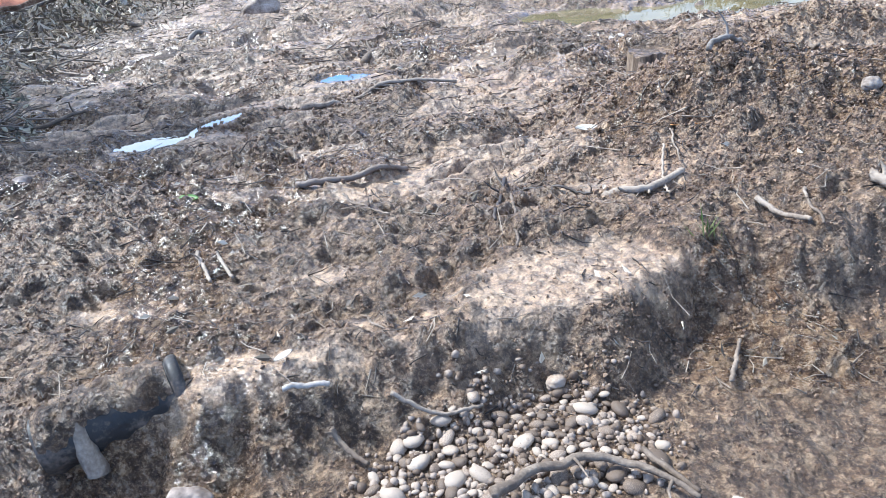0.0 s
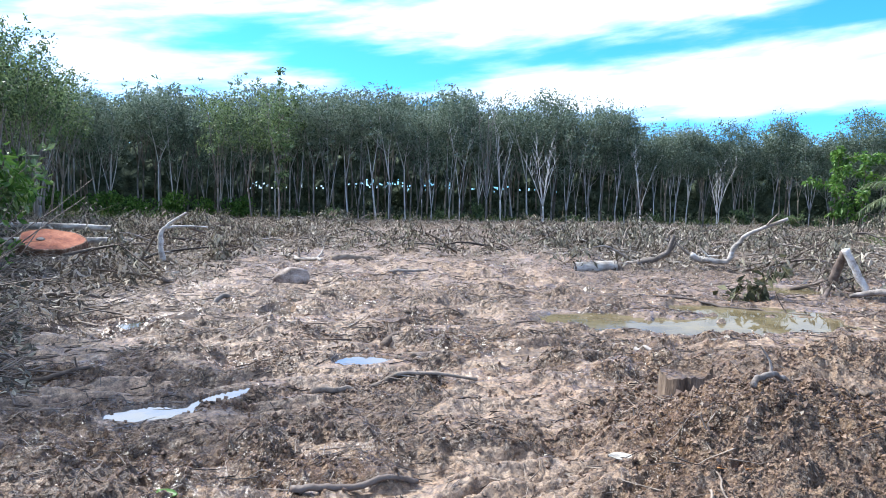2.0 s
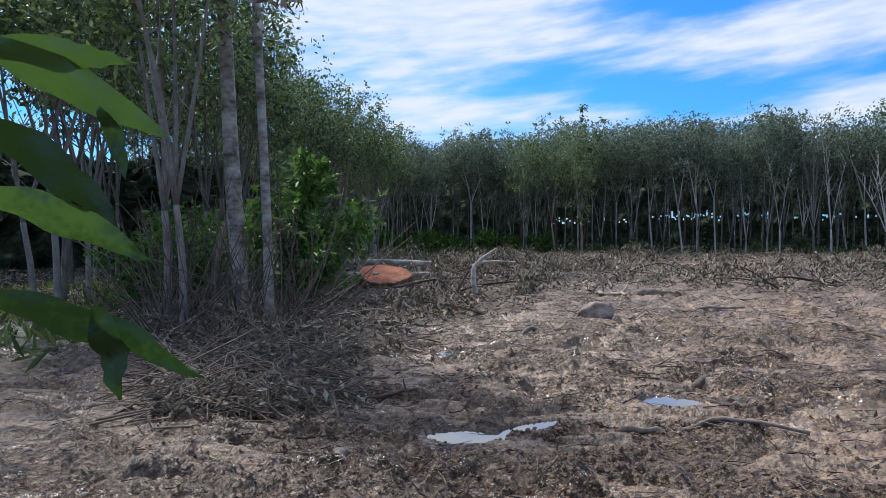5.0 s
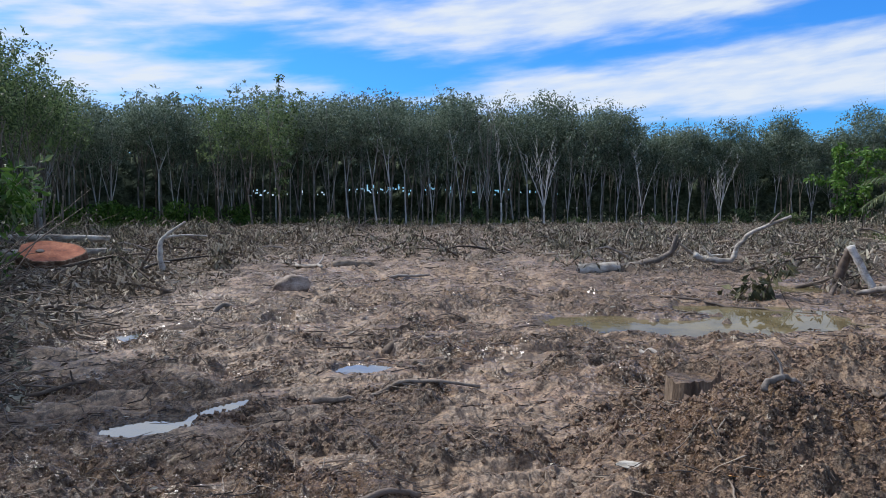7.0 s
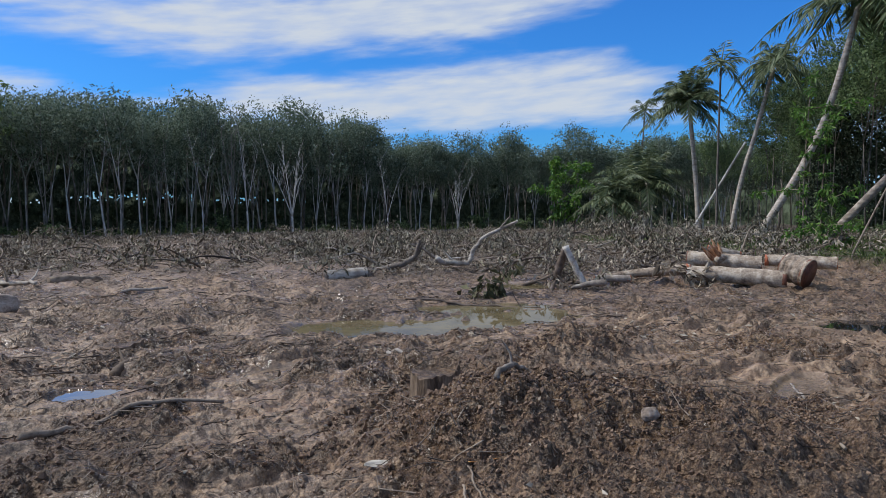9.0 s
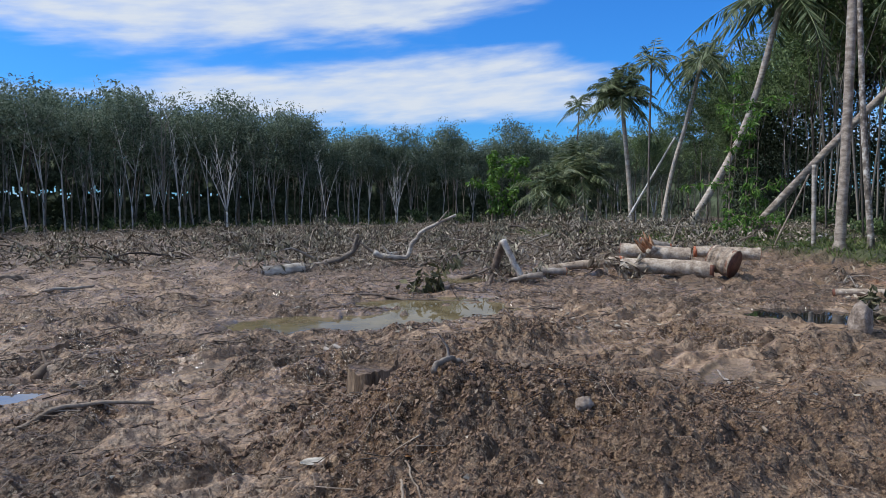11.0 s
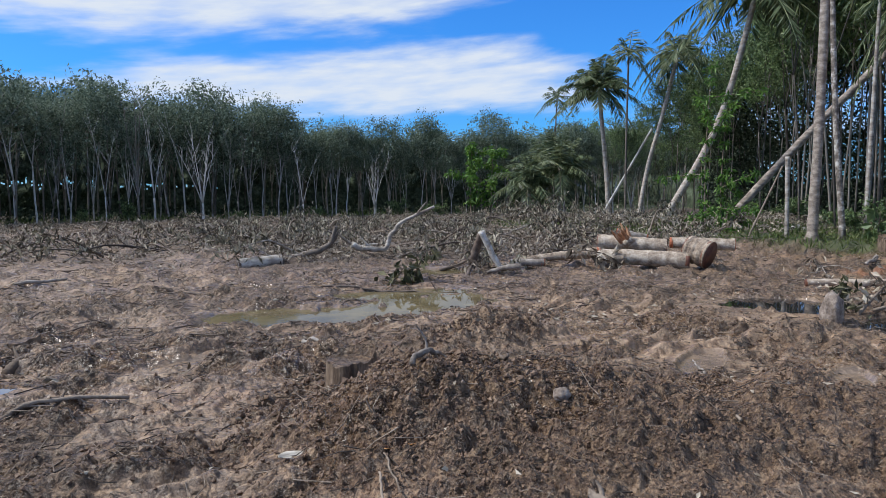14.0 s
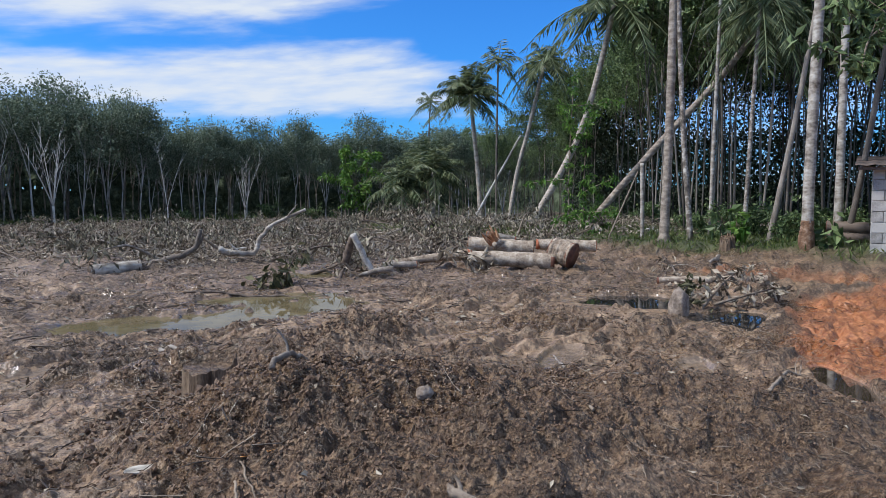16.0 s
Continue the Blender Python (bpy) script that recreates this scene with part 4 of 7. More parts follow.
def build_far_woods():
    """The depth of the plantation, too far in to tell its trees apart."""
    rng = np.random.RandomState(15)
    g = Geo()
    n = 16000
    x = rng.uniform(-75, 62, n)
    y = 60 + rng.uniform(0, 8, n) - 6 * smooth(14, 26, x)
    z = rng.uniform(-0.4, 5.4, n)
    ok = ~sky_gap(x, y, z)
    leaves(g, np.stack([x, y, z], 1)[ok], unit(rng, ok.sum()) + (0, 0, 0.3), 0.26, 0.14, rng)
    n = 9000
    x = rng.uniform(-50, 40, n)
    y = 48 + 0.06 * x - 5.0 * smooth(16, 26, x) + rng.uniform(0, 14, n)
    leaves(g, np.stack([x, y, ground_height(x, y, True) + rng.uniform(0, 0.8, n) ** 1.5], 1), unit(rng, n) + (0, 0, 0.2), 0.34, 0.16, rng)
    m = 120000
    a = np.radians(rng.uniform(47, 97, m))
    d = rng.uniform(36, 50, m)
    lower = rng.uniform(size=m) < 0.55
    z = np.where(lower, rng.uniform(0, 1, m) * 4.5, 4.0 + rng.uniform(0, 1, m) * (0.5 + 9.5 * smooth(48, 56, np.degrees(a))))
    leaves(g, np.stack([d * np.sin(a), d * np.cos(a), z], 1), unit(rng, m), 0.2, 0.11, rng)
    # canopy layer over the woods' depth, hidden by the crowns, added to block skylight
    n = 23000
    a = np.radians(rng.uniform(-70, 42, n))
    deg = np.degrees(a)
    d0 = 51 / np.maximum(np.cos(a), 0.5)
    d0 = d0 + (29 - d0) * smooth(36, 50, deg) + (19 - d0) * smooth(-28, -46, deg)
    d = d0 + rng.uniform(4, 26, n)
    z = d * (0.08 - 0.032 * smooth(4, 14, deg) * smooth(52, 46, deg)) + 1.2 + rng.uniform(-0.9, 0.3, n) + 3.6 * smooth(49, 56, deg)
    leaves(g, np.stack([d * np.sin(a), d * np.cos(a), z], 1), unit(rng, n) * (1, 1, 0.4), 0.75, 0.45, rng)
    solid("far_woods", g, LEAF_WOOD_SHADED, "foliage deep inside the surrounding woods, coloured as if in shade", "woods", kind="stuff", smooth=False)
    # the closed thicket behind, lumpy in outline and with gaps near its top
    g = Geo()
    bearing = np.radians(np.concatenate([np.arange(-100, -22, 0.5), np.arange(-22, 15, 0.12), np.arange(15, 110, 0.5)]))
    rows = np.concatenate([[0, 0.15], np.linspace(0.2, 0.5, 16), np.linspace(0.55, 1, 8)])
    A, T = np.meshgrid(bearing, rows)
    deg = np.degrees(A)
    base = np.where(np.abs(A) < 1.3, 70.0 / np.maximum(np.cos(A), 0.4), 90.0)
    base = base + (52 - base) * smooth(38, 52, deg) + (36 - base) * smooth(-30, -46, deg)
    top = base * (0.088 - 0.05 * smooth(46, 54, deg)) * (1 + 0.2 * perlin(A * 30, A * 0, 90) + 0.08 * perlin(A * 110, A * 0, 91))
    lump = 0.8 * perlin(A * 60, T * 5, 92) + 0.3 * perlin(A * 130, T * 7, 93)
    d = base + 3.5 * T**2 + lump
    v = np.stack([d * np.sin(A), d * np.cos(A), -1.2 + (top + 1.2) * T], -1)
    nr, na = A.shape
    gap = sky_gap(v[..., 0], v[..., 1], v[..., 2])
    g.add(v.reshape(-1, 3), [(i * na + j, i * na + j + 1, (i + 1) * na + j + 1, (i + 1) * na + j) for i in range(nr - 1) for j in range(na - 1) if not gap[i, j]])
    solid("backdrop", g, LEAF_WOOD_SHADED, "closed thicket far behind the trees, coloured as if in shade", "woods", kind="structure", smooth=False)


build_plantation()
build_left_wood()
build_right_wood()
build_bushes()
build_far_woods()


# ---- palms ----
def frond(geo_r, geo_l, base, way, length, droop, rng, leaflets=34, wide=0.55):
    """One feathered frond: its rib and its leaflets."""
    way = np.asarray(way, float)
    way = way / np.linalg.norm(way)
    t = np.linspace(0, 1, 8)[:, None]
    line = np.asarray(base) + way * length * t + np.array([0, 0, -1.0]) * droop * length * t**2.2
    tube(geo_r, line, np.linspace(0.03, 0.008, 8), 4, cap=False)
    s = rng.uniform(0.12, 1.0, leaflets)
    i = np.clip((s * 7).astype(int), 0, 6)
    f = (s * 7 - i)[:, None]
    c = line[i] * (1 - f) + line[i + 1] * f
    tang = line[i + 1] - line[i]
    tang /= np.linalg.norm(tang, axis=1, keepdims=True)
    side = np.cross(tang, (0, 0, 1.0))
    side /= np.linalg.norm(side, axis=1, keepdims=True) + 1e-9
    sign = np.where(np.arange(leaflets) % 2, 1.0, -1.0)[:, None]
    w = side * sign + tang * 0.7 + np.array([0, 0, -0.75]) + rng.normal(size=(leaflets, 3)) * 0.1
    ln = wide * (1.15 - 0.7 * s) * rng.uniform(0.8, 1.15, leaflets)
    leaves(geo_l, c, w, ln, 0.075, rng, 0.1)


def palm(name, label, pts, r0, r1, fronds, length, wide, droop, seed, leaflets=40, up=0.4, bark=None):
    rng = np.random.RandomState(seed)
    leaflets = int(leaflets * 1.35)
    ob = thing(name, label, "palm tree", at=pose(*pts[0]))
    o = np.array(pts[0])
    line = spline([np.array(p) - o for p in pts], 22)
    line[0][2] -= 0.25
    g = Geo()
    rad = 0.68 * np.linspace(r0, r1, 22) * (1 + 0.05 * np.sin(np.arange(22) * 2.1))
    rad[0] *= 1.5
    rad[1] *= 1.2
    tube(g, line, rad, 10)
    part("trunk", g, bark or BARK_PALM, ob)
    for k in range(fronds):
        r, l = Geo(), Geo()
        a = 2.399963 * k + rng.uniform(-0.2, 0.2)
        e = radians(84 - 118 * ((k + 0.5) / fronds) ** 0.9 + 22 * up + rng.uniform(-8, 8))
        frond(r, l, line[-1], (math.cos(a) * math.cos(e), math.sin(a) * math.cos(e), math.sin(e)), length * rng.uniform(0.8, 1.1), droop * rng.uniform(0.7, 1.3) * (0.7 + 0.3 * math.cos(e)), rng, leaflets, wide)
        f = part("frond", l, LEAF_PALM, ob, smooth=False)
        part("rib", r, LEAF_PALM, f)
    return ob


def slim_trunk(name, label, pts, r0, r1, bark, category="tree trunk"):
    o = np.array(pts[0])
    line = spline([np.array(p) - o for p in pts], 14)
    line[0][2] -= 0.3
    g = Geo()
    rad = 0.7 * np.linspace(r0, r1, 14)
    rad[0] *= 1.35
    rng = np.random.RandomState(int(abs(o[0] * 100)))
    tube(g, line, rad, 10, rough=0.05, rng=rng)
    ob = solid(name, g, bark, label, category)
    ob.matrix_basis = pose(*pts[0])
    return ob


def on_ground(x, y, sink=0.0):
    return (x, y, gz(x, y) - sink)


def build_palms():
    palm("coconut_palm", "thick ringed coconut palm at the edge of the grove", [on_ground(14.40, 10.21), (14.45, 10.22, 1.23), (14.51, 10.20, 3.33), (14.55, 10.14, 10.4)], 0.175, 0.13, 18, 3.0, 0.8, 0.5, 1)
    palm("coconut_palm", "long leaning coconut palm across the grove", [on_ground(15.75, 13.96), (17.10, 12.51, 2.68), (18.05, 11.06, 4.63), (18.60, 10.26, 6.03)], 0.16, 0.11, 16, 1.9, 0.8, 0.8, 2, 54, up=0.1)
    palm("coconut_palm", "young coconut palm with a full feathery crown", [on_ground(20.83, 24.54), (20.75, 24.66, 2.23), (20.55, 24.76, 4.43), (20.45, 24.86, 5.9)], 0.17, 0.12, 24, 2.1, 0.8, 0.5, 3, 90, up=0.55)
    palm("coconut_palm", "leaning palm with a drooping crown", [on_ground(21.05, 22.96), (21.35, 22.71, 2.43), (21.70, 22.36, 4.33), (22.15, 21.96, 6.93)], 0.15, 0.11, 20, 1.9, 0.75, 0.8, 4, 54, up=0.1)
    palm("coconut_palm", "slanting coconut palm with a broad crown", [on_ground(16.90, 17.31), (17.85, 16.36, 2.78), (18.35, 15.86, 4.83), (18.75, 15.36, 7.63)], 0.18, 0.12, 24, 2.9, 0.9, 0.5, 5, 64, up=0.15)
    palm("areca_palm", "thin straight areca palm", [on_ground(20.05, 22.61), (20.05, 22.61, 3.43), (20.09, 22.58, 6.93)], 0.07, 0.055, 11, 1.25, 0.6, 0.5, 6, 34, up=0.25, bark=BARK_GREY)
    palm("areca_palm", "thin areca palm with a dark crown", [on_ground(16.75, 9.56), (16.77, 9.46, 3.03), (16.81, 9.36, 6.03)], 0.085, 0.065, 16, 1.9, 0.7, 1.0, 7, 46, up=0.0, bark=BARK_BLOTCH)
    palm("coconut_palm", "young trunkless palm with long arching fronds", [on_ground(19.75, 26.76), (19.75, 26.76, 0.83), (19.80, 26.76, 2.43)], 0.2, 0.16, 22, 2.4, 0.7, 0.45, 8, 80, up=0.8)
    palm("coconut_palm", "low palm with fronds trailing on the ground", [on_ground(18.55, 27.46), (18.55, 27.46, 0.63), (18.55, 27.46, 1.73)], 0.18, 0.15, 22, 2.2, 0.7, 0.55, 9, 80, up=0.6)
    palm("coconut_palm", "low palm behind the young palms", [on_ground(20.45, 28.46), (20.45, 28.46, 1.03), (20.45, 28.46, 2.43)], 0.18, 0.15, 22, 2.7, 0.75, 0.45, 19, 80, up=0.7)
    palm("areca_palm", "far areca palm above the low palms", [on_ground(21.35, 29.36), (21.35, 29.36, 3.03), (21.45, 29.26, 6.03)], 0.06, 0.05, 10, 1.2, 0.55, 0.5, 10, 30, up=0.25, bark=BARK_GREY)
    slim_trunk("tree_trunk", "slender trunk with white lichen blotches", [on_ground(14.80, 9.76), (14.65, 9.96, 3.29), (14.51, 10.14, 7.53)], 0.1, 0.07, BARK_BLOTCH)
    slim_trunk("tree_trunk", "straight pale thin trunk among palms", [on_ground(16.28, 10.20), (16.31, 10.16, 3.33), (16.35, 10.08, 8.03)], 0.075, 0.05, BARK_LICHEN)
    slim_trunk("tree_trunk", "leaning brown trunk in the grove", [on_ground(16.09, 8.55), (16.20, 8.36, 1.63), (16.29, 8.15, 3.04), (16.45, 7.76, 6.03)], 0.11, 0.07, BARK_GREY)
    ob = slim_trunk("tree_trunk", "thick pale trunk with a brown scarred base", [on_ground(14.63, 7.00), (14.64, 6.97, 3.01), (14.69, 6.89, 7.53)], 0.165, 0.125, BARK_LICHEN)
    g = Geo()
    tube(g, spline([(0, 0, -0.2), (0, 0, 0.3), (0.003, -0.004, 0.42), (0.005, -0.008, 0.62)], 16), np.linspace(0.165, 0.114, 16), 16, rough=0.07, rng=np.random.RandomState(8))
    part("scarred_base", g, BARK_SCAR, ob, "orange-brown bark scar")
    slim_trunk("tree_trunk", "grey blotched trunk beside the shed", [on_ground(16.69, 7.31), (16.69, 7.31, 2.53), (16.68, 7.32, 7.03)], 0.14, 0.11, BARK_LICHEN)
    slim_trunk("tree_trunk", "leaning slim trunk in front of the shed", [on_ground(15.83, 6.76), (15.93, 6.51, 2.03), (16.10, 6.11, 5.53)], 0.1, 0.07, BARK_GREY)
    slim_trunk("tree_trunk", "thin slanting trunk beside the palms", [on_ground(19.85, 24.06), (21.46, 22.64, 3.95)], 0.09, 0.06, BARK_PALE)
    slim_trunk("post", "weathered white wooden post", [on_ground(14.95, 11.25), (14.94, 11.26, 1.23), (14.93, 11.28, 2.17)], 0.075, 0.07, BARK_LICHEN, "post")
    slim_trunk("pole", "thin pole leaning against a post", [on_ground(14.04, 11.58), (14.47, 11.05, 1.94)], 0.03, 0.025, WOOD_DRY, "pole")
    # at the edge of the wood
    slim_trunk("tree_trunk", "straight trunk with white and brown lichen bands", [on_ground(-7.02, 8.38), (-7.12, 8.30, 2.93), (-7.20, 8.23, 6.53)], 0.19, 0.14, BARK_LICHEN)
    slim_trunk("tree_trunk", "slim straight trunk in the brush", [on_ground(-6.22, 8.00), (-6.25, 7.98, 2.11), (-6.35, 7.90, 6.23)], 0.115, 0.075, BARK_LICHEN)


build_palms()


# ---- logs, stumps and branches ----
def log_thing(name, label, a, b, r0, r1, bark, cut, seed, sides=18, bend=0.0, cut_both=False, category="log"):
    """A felled log with a barked side and sawn ends."""
    rng = np.random.RandomState(seed)
    o = np.array(a, float)
    line = spline([np.zeros(3), (np.array(b) - o) * 0.5 + np.array([bend, 0, abs(bend) * 0.2]), np.array(b) - o], 26)
    ob = thing(name, label, category, at=pose(*a))
    g = Geo()
    rad = np.linspace(r0, r1, 26) * (1 + 0.03 * np.sin(np.arange(26) * 0.9 + seed) + 0.02 * rng.uniform(-1, 1, 26))
    tube(g, line, rad, sides, cap=False, rough=0.04, rng=rng)
    part("bark", g, bark, ob)
    for end, inner, r in ((line[0], line[1], r0), (line[-1], line[-2], r1)):
        n = end - inner
        n = n / np.linalg.norm(n)
        c = Geo()
        tube(c, [end - n * 0.06, end + n * 0.012], [r * 0.985, r * 0.97], sides)
        part("sawn_end", c, cut, ob)
    return ob


def branch(name, label, pts, r0, r1, mat, seed, twigs=3, category="branch", group=""):
    """A crooked branch with side twigs, lying as one piece."""
    rng = np.random.RandomState(seed)
    pts = np.array(pts, float)
    o = pts[0].copy()
    n = max(6, 4 * len(pts))
    line = spline(pts - o, n)
    ln = np.linalg.norm(line[-1])
    line[1:-1] += rng.normal(size=(n - 2, 3)) * 0.012 * ln / 2
    g = Geo()
    tube(g, line, np.linspace(r0, r1, n), 8, rough=0.12, rng=rng)
    for _ in range(twigs):
        i = rng.randint(2, n - 1)
        d = unit(rng, 1)[0] * (1, 1, 0.5) + (0, 0, 0.25)
        q = spline([line[i], line[i] + d * ln * 0.1, line[i] + d * ln * 0.22 + rng.normal(size=3) * 0.03 * ln], 5)
        tube(g, q, np.linspace(r1 * 0.9, r1 * 0.3, 5), 5, cap=False)
    ob = solid(name, g, mat, label, category, group)
    ob.matrix_basis = pose(*o)
    return ob


def rock(name, label, at, size, mat, seed, category="rock", turn=0, crumb=0.0):
    rng = np.random.RandomState(seed)
    bm = bmesh.new()
    bmesh.ops.create_icosphere(bm, subdivisions=4, radius=1.0)
    off = Vector(rng.uniform(-50, 50, 3))
    for v in bm.verts:
        k = 1 + 0.22 * noise.noise(v.co * 1.3 + off) + 0.07 * noise.noise(v.co * 4 + off) + crumb * (noise.noise(v.co * 8 + off) + 0.8 * noise.noise(v.co * 17 + off))
        v.co = Vector((v.co.x * size[0] * k, v.co.y * size[1] * k, v.co.z * size[2] * k))
    me = bpy.data.meshes.new(name)
    bm.to_mesh(me)
    bm.free()
    me.materials.append(mat)
    me.polygons.foreach_set("use_smooth", np.ones(len(me.polygons), bool))
    ob = tagged(new(name, me), label, category)
    ob.matrix_basis = pose(*at, 0, 0, turn)
    return ob


def stump(label, at, radius, height, seed, slope=0.1, ragged=0.12, mat=None):
    """A weathered stump with a fluted side and a splintered top."""
    rng = np.random.RandomState(seed)
    ob = thing("stump", label, "tree stump", at=pose(*at))
    n, rows = 40, 8
    ang = np.linspace(0, 2 * np.pi, n, endpoint=False)
    flute = 1 + 0.07 * np.sin(ang * 5 + seed) + 0.04 * np.sin(ang * 11) + 0.03 * rng.uniform(-1, 1, n)
    top = height * (1 + slope * np.cos(ang - 0.6)) + ragged * height * rng.uniform(-1, 0.4, n)
    v = []
    for i in range(rows):
        t = i / (rows - 1)
        r = radius * flute * (1.2 - 0.2 * t ** 0.6)
        v += [(r[k] * math.cos(ang[k]), r[k] * math.sin(ang[k]), -0.2 + (0.2 + top[k]) * t) for k in range(n)]
    f = [(i * n + k, i * n + (k + 1) % n, (i + 1) * n + (k + 1) % n, (i + 1) * n + k) for i in range(rows - 1) for k in range(n)]
    g = Geo()
    g.add(v, f)
    part("side", g, mat or STUMP_WOOD, ob, smooth=False)
    g = Geo()
    inner = [(0.8 * radius * flute[k] * math.cos(ang[k]), 0.8 * radius * flute[k] * math.sin(ang[k]), height * (0.86 + 0.03 * math.sin(3 * ang[k]))) for k in range(n)]
    rim = v[-n:]
    rim = [(x * 0.985, y * 0.985, z - 0.004) for x, y, z in rim]
    g.add(rim + inner + [(0, 0, height * 0.84)], [(k, (k + 1) % n, n + (k + 1) % n, n + k) for k in range(n)] + [(n + k, n + (k + 1) % n, 2 * n) for k in range(n)])
    part("sawn_top", g, mat or MUD, ob, "muddy sawn top")
    return ob


def torn_end(label, at, way, radius, seed):
    """The torn end of a limb: a short thick piece that frays into long splinters."""
    rng = np.random.RandomState(seed)
    ob = thing("torn_limb", label, "log", at=pose(*at))
    way = np.array(way) / np.linalg.norm(way)
    g = Geo()
    tube(g, [-way * 0.12, way * 0.02], [radius * 0.95, radius * 0.85], 14, rough=0.06, rng=rng)
    part("body", g, WOOD_LOG, ob)
    for _ in range(13):
        g = Geo()
        b = unit(rng, 1)[0]
        b = (b - way * (b @ way)) * radius * rng.uniform(0.2, 0.95)
        tip = b * 1.25 + way * rng.uniform(0.1, 0.3) + rng.normal(size=3) * 0.02
        tube(g, spline([b, (b + tip) / 2 + rng.normal(size=3) * 0.01, tip], 4), np.array([0.045, 0.036, 0.022, 0.004]) * rng.uniform(0.6, 1.2), 5)
        part("splinter", g, WOOD_ORANGE, ob, smooth=False)
    return ob


def butt(label, at, way, radius, length, seed):
    """A thick tree butt with a lobed outline: its bark, the bark's rim and the sawn face."""
    rng = np.random.RandomState(seed)
    ob = thing("log", label, "log", at=pose(*at))
    way = np.array(way) / np.linalg.norm(way)
    a = np.cross(way, (0, 0, 1.0))
    a /= np.linalg.norm(a)
    b = np.cross(way, a)
    n = 64
    ang = np.linspace(0, 2 * np.pi, n, endpoint=False)
    lobes = 1 + 0.07 * np.sin(ang * 2 + 0.6) + 0.05 * np.sin(ang * 3 + 1.7) + 0.03 * np.sin(ang * 7) + 0.012 * rng.normal(size=n)

    def ring(r, depth):
        return [way * depth + radius * r * k * (math.cos(t) * a + math.sin(t) * b) for t, k in zip(ang, lobes)]

    def band(rows):
        g = Geo()
        g.add(np.concatenate(rows), [(i * n + k, i * n + (k + 1) % n, (i + 1) * n + (k + 1) % n, (i + 1) * n + k) for i in range(len(rows) - 1) for k in range(n)])
        return g

    part("bark", band([ring(1.0, 0.02), ring(1.03, 0.12), ring(1.06, 0.3), ring(1.12, length)]), BARK_SCAR, ob, "dark rough bark", False)
    part("bark_rim", band([ring(1.0, 0.02), ring(0.985, -0.012), ring(0.945, -0.012), ring(0.94, 0.004)]), BARK_SCAR, ob)
    g = Geo()
    rows = [ring(q, 0.0 + 0.01 * rng.normal()) for q in (0.95, 0.75, 0.5, 0.25)]
    g.add(np.concatenate(rows + [[way * -0.01]]), [(i * n + k, i * n + (k + 1) % n, (i + 1) * n + (k + 1) % n, (i + 1) * n + k) for i in range(3) for k in range(n)] + [(3 * n + k, 3 * n + (k + 1) % n, 4 * n) for k in range(n)])
    part("sawn_face", g, WOOD_CUT, ob)
    knot = Geo()
    tube(knot, [way * -0.015 - a * 0.2, way * -0.035 - a * 0.2], [0.09, 0.06], 14)
    part("heartwood_knot", knot, BARK_WEATHERED, ob, "pale brown knot in the sawn face")
    return ob


